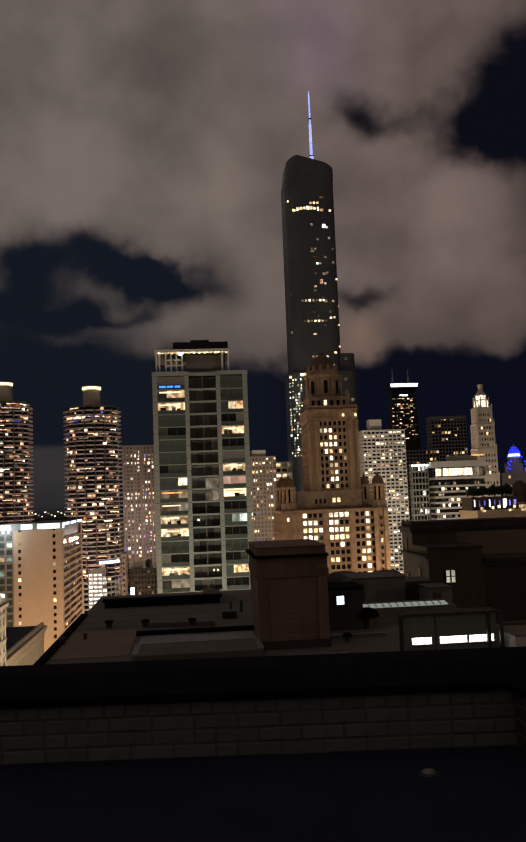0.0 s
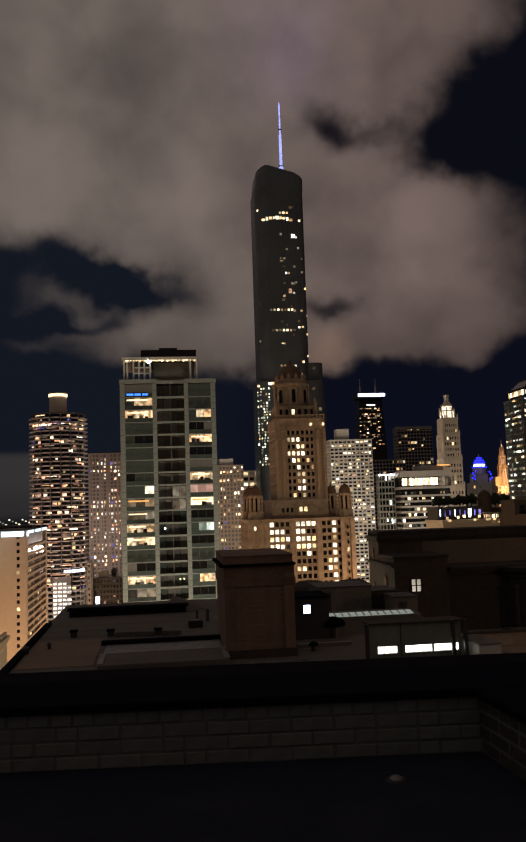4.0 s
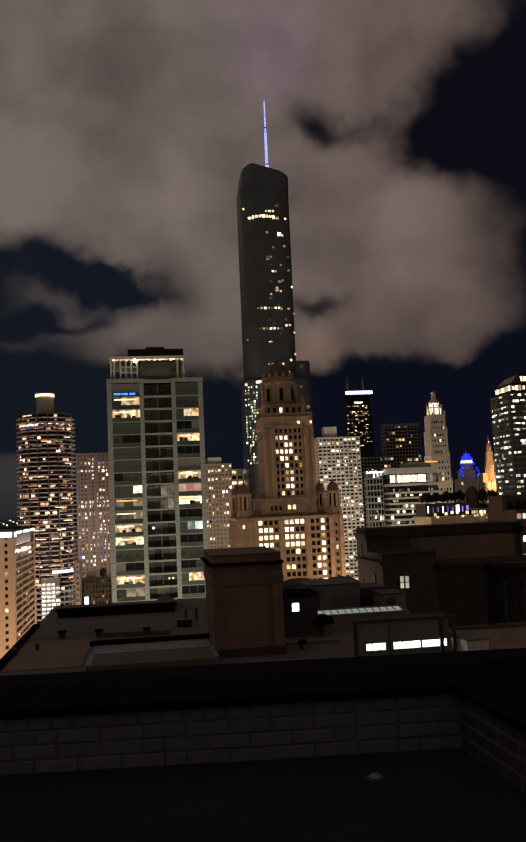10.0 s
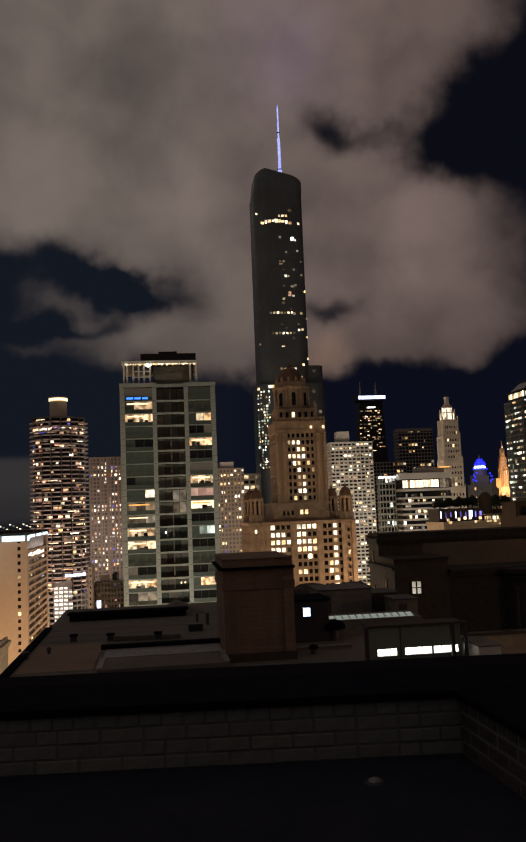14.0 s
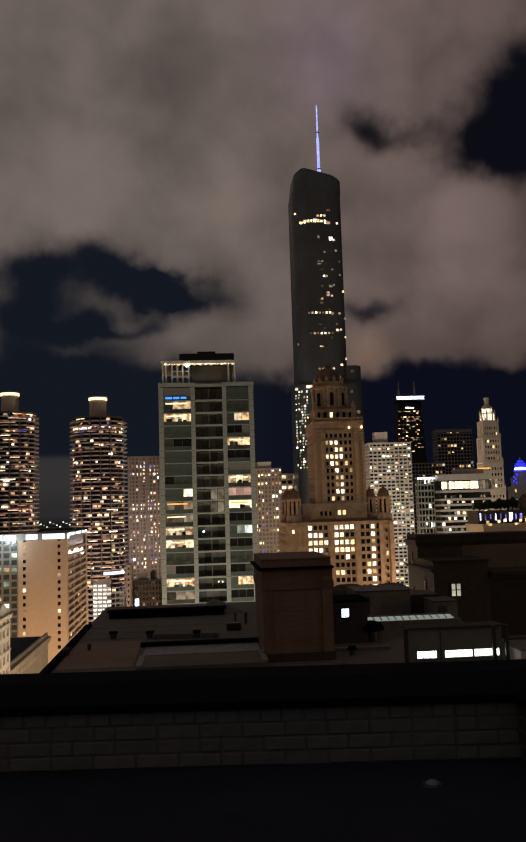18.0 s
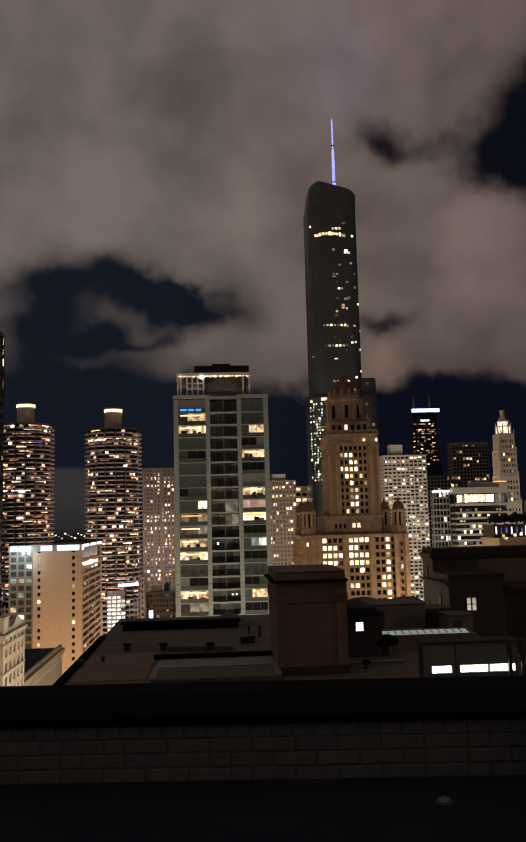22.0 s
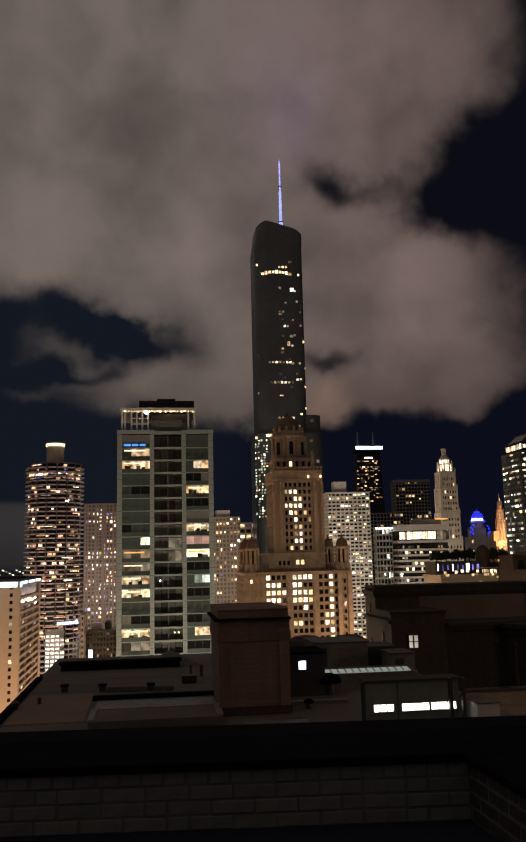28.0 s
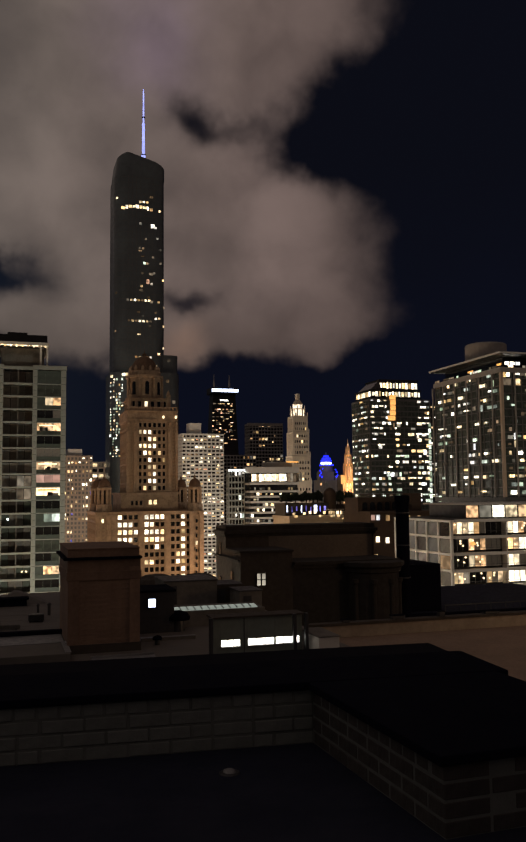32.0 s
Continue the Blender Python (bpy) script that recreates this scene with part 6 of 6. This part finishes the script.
far_left_tower()
far_city()

# ---- the near roofs ----
def next_roof():
    """The neighbour's flat roof with its raised deck, vents and parapets."""
    root = thing("neighbouring_building", (5, 12, 0), "dark flat-roofed building with a patched tar roof", "building")
    x0, x1, y0, y1, z = -8.1, 18.0, 12.0, 74.0, 96.8
    boxes("wall", DARKSTONE, root, [(x0 + 0.2, y0, 0, x1, y1, z - 0.3)])
    boxes("roof", TARRED, root, [(x0 + 0.1, y0 - 0.1, z - 0.3, x1 - 0.05, y1, z)])
    # brighter orange-brown patch: the street's glow on the gravel put into the colour
    boxes("gravel_field", GRAVEL, root, [(x0 + 0.5, 45.5, z, -3.6, 54.3, z + 0.02)], "gravel field of the roof, street glow put into its brown")
    boxes("west_kerb", COPING, root, [(x0 - 0.1, y0, z - 0.5, x0 + 0.35, 62.2, z + 0.16)], bevel=0.03)
    far = boxes("far_parapet", COPING, root, [(-6.9, 65.7, z, 1.95, 66.3, 97.26)])
    boxes("coping", COPING, far, [(-7.05, 65.5, 97.26, 2.1, 66.5, 97.44)], "black coping", bevel=0.03)
    prism("hip_lantern", NEARWALL, root, [(-0.2, 66.6), (3.5, 66.6), (3.5, 69.5), (-0.2, 69.5)], 96.8, 97.7, top=[(1.0, 67.6), (1.4, 67.6), (1.4, 68.4), (1.0, 68.4)])
    deck = boxes("raised_deck", TARRED, root, [(-3.2, 43.0, z, 3.4, 49.4, z + 0.42)], bevel=0.04)
    boxes("deck_flashing", ZINC, deck, [(-3.1, 46.2, z + 0.42, 3.3, 49.0, z + 0.45)], "pale metal sheet")
    boxes("side_flashing", ZINC, deck, [(-3.25, 43.2, z + 0.42, -2.95, 46.2, z + 0.46)])
    boxes("side_flashing", ZINC, deck, [(3.15, 43.2, z + 0.42, 3.45, 46.2, z + 0.46)])
    boxes("deck_coping", COPING, deck, [(-3.4, 49.0, z + 0.42, 3.6, 49.5, z + 0.66)])
    boxes("corner_block", ZINC, deck, [(3.3, 45.4, z, 3.75, 46.1, z + 0.55)], "pale metal corner block", bevel=0.06)
    for k, (x, y) in enumerate(((-5.55, 55.4), (-3.2, 54.95), (-0.2, 54.5))):
        vent = thing("box_vent", (x, y, z), "squat dark sheet-metal box vent", "vent", "box vents")
        boxes("body", STEEL, vent, [(x - 0.2, y - 0.2, z, x + 0.2, y + 0.2, z + 0.38)], bevel=0.03)
        boxes("hood", COPING, vent, [(x - 0.26, y - 0.26, z + 0.38, x + 0.26, y + 0.26, z + 0.5)], bevel=0.03)
        boxes("collar", ZINC, vent, [(x - 0.24, y - 0.24, z, x + 0.24, y + 0.24, z + 0.05)])
    run = thing("duct_run", (-0.8, 54.7, z), "low dark duct lying across the roof between vents", "duct")
    for i in range(7):
        x = -2.95 + 0.6 * i
        boxes("duct_section", TARRED, run, [(x, 54.75 - 0.08 * i, z + 0.06, x + 0.585, 55.1 - 0.08 * i, z + 0.3)], bevel=0.02)
    for i in range(4):
        boxes("duct_support", STEEL, run, [(-2.8 + 1.25 * i, 54.8 - 0.17 * i, z, -2.7 + 1.25 * i, 55.0 - 0.17 * i, z + 0.06)])
    for x, y, h, r in ((3.27, 60.1, 0.7, 0.11), (2.6, 61.6, 0.5, 0.09), (-7.75, 50.2, 0.3, 0.17), (-6.6, 51.5, 0.25, 0.1)):
        vent = thing("roof_vent", (x, y, z), "short dark metal vent pipe with a cap", "vent", "roof vents")
        lathe("pipe", STEEL, vent, x, y, [(r, z), (r, z + h)], 12)
        lathe("cap", STEEL, vent, x, y, [(r * 1.5, z + h), (r * 1.4, z + h + 0.06), (0.03, z + h + 0.16)], 12)
    x, y, w, d, h = 1.8, 57.0, 1.0, 0.8, 0.5
    unit = thing("roof_unit", (x, y, z), "small dark sheet-metal air unit on the roof", "air unit")
    boxes("casing", STEEL, unit, [(x, y, z + 0.1, x + w, y + d, z + h)], bevel=0.03)
    boxes("foot", STEEL, unit, [(x + 0.05, y + 0.05, z, x + 0.2, y + d - 0.05, z + 0.1)])
    boxes("foot", STEEL, unit, [(x + w - 0.2, y + 0.05, z, x + w - 0.05, y + d - 0.05, z + 0.1)])
    for i in range(3):
        boxes("louvre", DARKMETAL, unit, [(x + 0.08, y - 0.03, z + 0.16 + 0.11 * i, x + w - 0.08, y + 0.01, z + 0.21 + 0.11 * i)])
    for k in range(9):  # seams of the roofing sheets
        piece("roofing_seam", TARRED, root, x0 + 0.5, 40 + 2.6 * k, z, 3.2, 40.07 + 2.6 * k, z + 0.012)
    return z


def lift_house(z):
    """The brown brick lift house with a dark projecting cap."""
    root = thing("lift_house", (5.2, 45, z), "brown brick lift house with a dark projecting cap", "roof house")
    x0, x1, y0, y1 = 3.38, 7.14, 45.0, 51.0
    boxes("wall", BRICK, root, [(x0, y0, z, x1, y1, 101.5)])
    for x, w in ((x0 + 0.01, 0.55), (x1 - 0.56, 0.55)):
        boxes("pilaster", BRICK, root, [(x, y0 - 0.06, z + 0.45, x + w, y0 + 0.01, 101.2)], bevel=0.01)
    boxes("base_course", DARKSTONE, root, [(x0 - 0.06, y0 - 0.08, z, x1 + 0.06, y0 + 0.02, z + 0.45)])
    boxes("cornice", BRICK, root, [(x0 - 0.08, y0 - 0.08, 100.55, x1 + 0.08, y1 + 0.08, 101.0)], bevel=0.03)
    boxes("frieze", BRICK, root, [(x0 - 0.03, y0 - 0.03, 101.0, x1 + 0.03, y1 + 0.03, 101.62)])
    boxes("cap", COPING, root, [(x0 - 0.24, y0 - 0.24, 101.62, x1 + 0.1, y1 + 0.1, 101.76)], bevel=0.03)
    boxes("parapet", BRICK, root, [(x0 - 0.02, y0, 101.76, x1 - 0.04, y1, 102.14)])
    boxes("coping", BRICK, root, [(x0 - 0.05, y0 - 0.05, 102.14, x1 - 0.01, y1 + 0.05, 102.22)], bevel=0.03)
    for k in range(28):  # worn brick courses of the front
        if k % 2:
            piece("brick_course", BRICK, root, x0 + 0.58, y0 - 0.012, z + 0.5 + 0.128 * k, x1 - 0.58, y0 + 0.01, z + 0.6 + 0.128 * k)
    for x, y, h, r in ((10.3, 50.4, 1.2, 0.72), (8.3, 46.2, 0.5, 0.26)):
        vent = thing("mushroom_vent", (x, y, z), "dark mushroom-shaped roof vent", "vent", "mushroom vents")
        lathe("stem", STEEL, vent, x, y, [(r * 0.6, z), (r * 0.55, z + h * 0.6)], 14)
        lathe("hood", COPING, vent, x, y, [(r, z + h * 0.55), (r * 1.05, z + h * 0.7), (r * 0.8, z + h * 0.9), (r * 0.3, z + h), (0.03, z + h * 1.02)], 18)
    fl = thing("flashing_strip", (5, 44, z), "pale metal flashing lying along the wall foot", "flashing")
    boxes("strip", ZINC, fl, [(4.4, 42.2, z, 7.6, 43.2, z + 0.05)])
    boxes("upstand", ZINC, fl, [(4.4, 43.2, z, 7.6, 43.26, z + 0.16)])
    kerb = thing("low_kerb", (9.1, 47.4, z), "low grey rendered kerb on the roof", "kerb")
    boxes("upstand", NEARWALL, kerb, [(7.6, 47.3, z, 10.7, 47.6, z + 0.18)], bevel=0.02)
    boxes("flashing", ZINC, kerb, [(7.58, 47.26, z + 0.18, 10.72, 47.64, z + 0.2)])
    for k, (x, y, r) in enumerate(((9.6, 69.5, 1.5), (12.6, 70.5, 1.9), (16.2, 70.0, 1.7))):
        cover = thing("covered_unit", (x, y, z), "rounded dark cover over roof equipment", "roof cover", "covered roof units")
        lathe("cover", DARKSTONE, cover, x, y, [(r, z), (r * 1.02, z + 0.6), (r * 0.85, z + 1.15), (r * 0.5, z + 1.45), (0.1, z + 1.55)], 11, turn=0.4 * k)
        lathe("base_ring", STEEL, cover, x, y, [(r * 1.08, z), (r * 1.08, z + 0.1)], 16)


def work_house(z):
    """The low grey roof house with three bright windows, and the lit glass roof behind it."""
    root = thing("roof_workroom", (12, 40, z), "low grey roof house with three bright windows", "roof house")
    x0, x1, y0, y1, top = 9.95, 14.5, 40.0, 41.0, 98.95
    boxes("core", MEMBRANE, root, [(x0 + 0.1, y0 + 0.14, z, x1 - 0.1, y1, top - 0.1)])
    wins = ((10.32, 11.28), (11.68, 13.03), (13.12, 14.36))
    edges = [x0] + [e for w in wins for e in w] + [x1]
    rows = [(edges[i], y0, z, edges[i + 1], y0 + 0.14, top) for i in (0, 2, 4, 6)]
    for a, b in wins:
        rows += [(a, y0 + 0.01, z, b, y0 + 0.13, 97.58), (a, y0 + 0.01, 97.90, b, y0 + 0.13, top - 0.01)]
    for q in rows:
        piece("wall_panel", GREENWALL, root, *q)
    for a, b in wins:
        w = boxes("window", G_SHOP, root, [(a, y0 + 0.09, 97.58, b, y0 + 0.12, 97.90)], "wide low window glowing white")
        boxes("sill", ZINC, w, [(a - 0.04, y0 - 0.08, 97.53, b + 0.04, y0 + 0.05, 97.575)])
        for i in range(1, 3):
            x = a + (b - a) * i / 3
            boxes("glazing_bar", STEEL, w, [(x - 0.012, y0 + 0.05, 97.58, x + 0.012, y0 + 0.085, 97.90)])
    boxes("roof", DARKSTONE, root, [(x0 - 0.1, y0 - 0.12, top, x1 + 0.1, y1 + 0.1, top + 0.08)])
    boxes("panel_joint", STEEL, root, [(11.45, y0 - 0.02, z, 11.5, y0 + 0.02, top)])
    for x in (x0 - 0.22, 14.0, 14.62):
        post = thing("roof_post", (x, 39.7, z), "dark upright steel post", "post", "posts")
        boxes("shaft", STEEL, post, [(x - 0.09, 39.6, z, x + 0.09, 39.8, 99.05)], bevel=0.02)
        boxes("base_plate", STEEL, post, [(x - 0.18, 39.5, z, x + 0.18, 39.9, z + 0.04)])
    sk = thing("glass_roof", (13, 52, z), "long low glass roof lit from within", "skylight")
    boxes("kerb", NEARWALL, sk, [(9.9, 51.6, z, 16.2, 54.6, 97.75)])
    n = 12
    for i in range(n):
        a = 10.35 + 5.45 * i / n
        v = [(0, 0, 0), (0.42, 0, 0), (0.42, 0.8, 0.12), (0, 0.8, 0.12), (0, 0, -0.03), (0.42, 0, -0.03), (0.42, 0.8, 0.09), (0, 0.8, 0.09)]
        key = "skypane"
        if key not in CACHE:
            CACHE[key] = mesh_of("glass_pane", v, list(CUBE), G_TUBE)
        link("glass_pane", CACHE[key], (a, 51.75, 97.8), sk)
        if "skybar" not in CACHE:
            CACHE["skybar"] = mesh_of("glazing_bar", [(x, y, q + (0.05 if k > 3 else 0)) for k, (x, y, q) in enumerate([(0, 0, 0), (0.035, 0, 0), (0.035, 0.8, 0.12), (0, 0.8, 0.12)] * 2)], list(CUBE), STEEL)
        link("glazing_bar", CACHE["skybar"], (a - 0.035, 51.75, 97.8), sk)
    bx = thing("roof_box", (15, 40, z), "metal roof box, light on its end put into white casing", "box")
    # casing coloured white in place of the light falling on its end
    boxes("casing", WHITECON, bx, [(14.82, 38.5, z, 15.9, 41.2, 98.0)], bevel=0.03)
    boxes("lid", NEARWALL, bx, [(14.78, 38.46, 98.0, 15.94, 41.24, 98.05)])
    hut = thing("roof_hut", (8.6, 50, z), "dark roof hut with one bright square window", "roof house")
    boxes("wall", STEEL, hut, [(7.5, 50, z, 10.0, 53, 99.2)])
    boxes("roof", COPING, hut, [(7.4, 49.9, 99.2, 10.1, 53.1, 99.32)])
    w = boxes("window", G_BAND, hut, [(8.43, 49.94, 98.33, 8.87, 49.99, 98.83)], "small square window glowing cool white")
    boxes("window_frame", COPING, w, [(8.37, 49.90, 98.27, 8.43, 50.0, 98.89), (8.87, 49.90, 98.27, 8.93, 50.0, 98.89), (8.43, 49.90, 98.27, 8.87, 50.0, 98.33), (8.43, 49.90, 98.83, 8.87, 50.0, 98.89)])
    for i, (a, b, c, d, e, f) in enumerate(((11.3, 60, z, 15.2, 64, 98.7), (15.2, 61, z, 17.4, 64, 98.2), (16.25, 57.8, z, 17.95, 60.4, 98.05))):
        u = thing("roof_plant_housing", (a, b, c), "grey boxed roof plant housing", "roof house", "plant housings")
        boxes("casing", DARKSTONE if i == 1 else NEARWALL, u, [(a, b, c, d, e, f)], bevel=0.05)
        boxes("lid", STEEL, u, [(a - 0.06, b - 0.06, f, d + 0.06, e + 0.06, f + 0.08)])
        boxes("hatch", STEEL, u, [(a + 0.3, b - 0.03, c + 0.3, a + 0.9, b + 0.01, f - 0.3)])


def stone_annex():
    """The dark stone block with cornices, a barred window and a black flue."""
    root = thing("stone_building", (27, 75, 0), "dark sooty stone building with cornices and one lit window", "building")
    boxes("wall", DARKSTONE, root, [(19.68, 74.4, 0, 34.5, 78.0, 101.3)])
    boxes("cornice", BLACKSTONE, root, [(19.45, 74.1, 101.3, 34.8, 78.2, 101.62), (19.55, 74.25, 101.05, 34.65, 78.1, 101.3)], bevel=0.04)
    boxes("parapet", BLACKSTONE, root, [(19.66, 74.4, 101.62, 34.6, 78.0, 102.03)])
    boxes("string_course", BLACKSTONE, root, [(19.5, 69.6, 99.1, 19.8, 78.0, 99.3)])
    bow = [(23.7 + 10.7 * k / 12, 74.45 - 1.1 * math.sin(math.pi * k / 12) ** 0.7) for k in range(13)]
    # lighter brown than the stone: lamp light on the bow put into its colour
    prism("bowed_front", MIDBROWN, root, bow + [(34.4, 74.6), (23.7, 74.6)], 98.7, 101.02, "bowed wall with faint lamp light put into its colour")
    boxes("side_block", DARKSTONE, root, [(19.68, 69.5, 0, 24.4, 74.4, 99.9)])
    boxes("side_coping", BLACKSTONE, root, [(19.55, 69.35, 99.9, 24.5, 74.4, 100.08)], bevel=0.03)
    boxes("lower_block", BLACKSTONE, root, [(24.4, 69.5, 0, 34.3, 74.4, 98.7)])
    boxes("block_cornice", BLACKSTONE, root, [(24.5, 69.1, 98.7, 34.6, 74.4, 99.0), (24.4, 69.3, 98.4, 34.45, 74.4, 98.7)], bevel=0.03)
    lathe("rounded_bay", BLACKSTONE, root, 32.0, 69.6, [(2.4, 80), (2.4, 97.9), (2.6, 98.0), (2.6, 98.3), (2.9, 98.5), (2.9, 98.85), (2.5, 98.9)], 28)
    for i in range(4):
        a = radians(-150 + 40 * i)
        lathe("half_column", BLACKSTONE, root, 32.0 + 2.42 * math.cos(a), 69.6 + 2.42 * math.sin(a), [(0.24, 90), (0.21, 96.9), (0.32, 97.1), (0.32, 97.4)], 12)
    win = boxes("lit_window", L_SMALL, root, [(21.12, 69.44, 97.1, 21.9, 69.48, 98.1)], "small lit window with four panes")
    boxes("glazing_bar", BLACKSTONE, win, [(21.45, 69.38, 97.1, 21.57, 69.44, 98.1)])
    boxes("glazing_bar", BLACKSTONE, win, [(21.12, 69.38, 97.57, 21.45, 69.44, 97.63)])
    boxes("glazing_bar", BLACKSTONE, win, [(21.57, 69.38, 97.57, 21.9, 69.44, 97.63)])
    for x in (21.02, 21.9):
        piece("jamb", BLACKSTONE, win, x, 69.36, 97.02, x + 0.1, 69.5, 98.18)
    for y, z in ((76.33, 99.95), (72.25, 97.65), (76.3, 96.8)):
        pane("dark_window", GLASS, root, 19.65, y, z, 0.6, 1.05, "W")
    flue = thing("black_flue", (38, 71, 93.7), "tall black metal flue on the roof", "flue")
    lathe("pipe", COPING, flue, 36.0, 71.2, [(0.62, 93.7), (0.62, 104.0), (0.7, 104.05), (0.7, 104.65), (0.45, 104.7)], 20)
    for z in (97, 100, 103):
        lathe("band", STEEL, flue, 36.0, 71.2, [(0.66, z), (0.66, z + 0.12)], 20)
    low = thing("low_annex", (42, 68, 0), "low black-roofed annex beside the stone building", "building")
    boxes("wall", DARKSTONE, low, [(34.8, 68, 0, 60, 90, 93.6)])
    boxes("coping", COPING, low, [(34.7, 67.8, 93.6, 60.2, 68.4, 94.1)], bevel=0.04)
    boxes("roof", MEMBRANE, low, [(34.9, 68.4, 93.6, 60, 90, 93.7)])
    boxes("bulkhead", COPING, low, [(35.2, 72, 93.7, 40.3, 78, 98.1)])
    boxes("bulkhead_roof", NEARWALL, low, [(46, 67.6, 90.4, 56, 67.95, 93.2)])
    rail = thing("cable_tray", (45, 69, 93.7), "thin black rail along the roof edge", "rail")
    for i in range(9):
        boxes("upright", STEEL, rail, [(39 + 1.6 * i, 69.0, 93.7, 39.06 + 1.6 * i, 69.06, 94.6)])
    boxes("bar", STEEL, rail, [(39, 69.0, 94.55, 52, 69.06, 94.63)])


def lit_roof():
    """The brown roof to the east, brightened by an added unseen light, with its low wall."""
    root = thing("brown_roof_building", (35, 14, 0), "dimly lit brown flat roof behind a low wall", "building")
    boxes("wall", DARKSTONE, root, [(18.1, 14, 0, 62, 49.7, 95.7)])
    boxes("roof", GRAVEL, root, [(18.15, 14.1, 95.7, 61.9, 49.65, 96.0)])
    far = boxes("low_wall", LOWWALL, root, [(18.3, 49.0, 96.0, 61, 49.5, 96.75)])
    boxes("coping", DARKSTONE, far, [(18.2, 48.9, 96.75, 61.1, 49.6, 96.9)], "worn stone coping")
    for i, w in enumerate((0.5, 0.9, 0.4, 1.1, 0.6, 0.7, 0.5)):
        x = 20.5 + 3.4 * i
        u = thing("roof_clutter", (x, 49.2, 96.9), "small dark unit on the low roof wall", "air unit", "small roof units")
        boxes("casing", STEEL, u, [(x, 49.05, 96.9, x + w, 49.45, 97.05 + 0.08 * (i % 3))], bevel=0.04)
        boxes("cap", COPING, u, [(x - 0.03, 49.02, 97.05 + 0.08 * (i % 3), x + w + 0.03, 49.48, 97.09 + 0.08 * (i % 3))])


def home_roof():
    """The roof below the camera: low brick parapets with wide black copings round a membrane floor."""
    fl, top = 103.7275, 104.005
    P = (1.55, 4.16, fl)
    own = thing("home_building", (P[0], P[1], 0), "building below with a dark membrane roof", "building")
    own.rotation_euler[2] = radians(-5.0)
    boxes("wall", DARKSTONE, own, [(-24, -26, 0, 2.45, 5.0, 103.3)])
    boxes("roof_deck", MEMBRANE, own, [(-23.9, -25.9, 103.3, 2.4, 4.9, fl)], "dark membrane roof deck")
    par = thing("parapet", P, "low parapet of greyish brick under a wide black coping", "parapet")
    par.rotation_euler[2] = radians(-5.0)
    boxes("mortar_backing", MORTAR, par, [(-16, 4.164, fl, 2.5, 5.05, top - 0.01)])
    boxes("coping", COPING, par, [(-16, 4.13, top, 2.66, 4.72, top + 0.04)], "black inner coping", bevel=0.008)
    boxes("outer_coping", OUTER, par, [(-16, 4.72, top - 0.04, 2.64, 5.16, top + 0.014)], "dark outer coping", bevel=0.008)
    turn = thing("parapet_return", P, "short brick parapet return under a black coping", "parapet")
    turn.rotation_euler[2] = radians(1.5)
    boxes("mortar_backing", MORTAR, turn, [(1.554, 2.865, fl, 2.5, 4.2, top - 0.012)])
    boxes("coping", COPING, turn, [(1.52, 2.83, top - 0.003, 2.58, 4.3, top + 0.037)], "wide black coping", bevel=0.008)
    me = mesh_of("brick", *box_data([(0, 0, 0, 0.201, 0.09, 0.0595)]), BLOCK)
    bm = bmesh.new()
    bm.from_mesh(me)
    bmesh.ops.bevel(bm, geom=bm.edges[:], offset=0.004, segments=1, affect="EDGES")
    bm.to_mesh(me)
    bm.free()
    # darker copies of both bricks carry the shade of the return wall
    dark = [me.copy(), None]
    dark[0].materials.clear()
    dark[0].materials.append(SHADEBRICK)
    hm = mesh_of("header_brick", *box_data([(0, 0, 0, 0.0965, 0.09, 0.0595)]), BLOCK)
    bm = bmesh.new()
    bm.from_mesh(hm)
    bmesh.ops.bevel(bm, geom=bm.edges[:], offset=0.004, segments=1, affect="EDGES")
    bm.to_mesh(hm)
    bm.free()
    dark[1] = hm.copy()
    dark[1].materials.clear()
    dark[1].materials.append(SHADEBRICK)
    rng = random.Random(2)
    for c in range(4):
        z = fl + 0.002 + 0.0692 * c
        x = 1.55
        last = c % 2 == 0
        while x > -4.9:  # westwards along the long wall
            short = c == 3 or (not last and rng.random() < 0.3) or (x > 1.5 and c % 2)
            last = short
            w = 0.0965 if short else 0.201
            link("brick", hm if short else me, (x - w + rng.uniform(-0.002, 0.002), 4.16 + rng.uniform(-0.004, 0.003), z), par)
            x -= w + 0.011
        y = 4.15
        while y - 0.1 > 2.87:  # southwards along the return
            short = c == 3 or y - 0.2 < 2.87 or (y > 4.1 and c % 2)
            w = 0.0965 if short else 0.201
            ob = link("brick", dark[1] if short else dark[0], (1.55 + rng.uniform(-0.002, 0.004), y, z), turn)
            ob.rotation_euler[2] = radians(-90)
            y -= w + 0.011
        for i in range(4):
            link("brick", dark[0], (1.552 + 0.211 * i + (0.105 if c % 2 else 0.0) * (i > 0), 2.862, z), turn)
    dr = thing("roof_drain", (1.018, 3.85, fl), "small worn metal roof drain cover", "drain")
    lathe("flange", STEEL, dr, 1.018, 3.85, [(0.05, fl), (0.046, fl + 0.006)], 16)
    lathe("dome", ZINC, dr, 1.018, 3.85, [(0.032, fl + 0.006), (0.028, fl + 0.013), (0.016, fl + 0.019), (0.006, fl + 0.021)], 14)


Z = next_roof()
lift_house(Z)
work_house(Z)
stone_annex()
lit_roof()
home_roof()
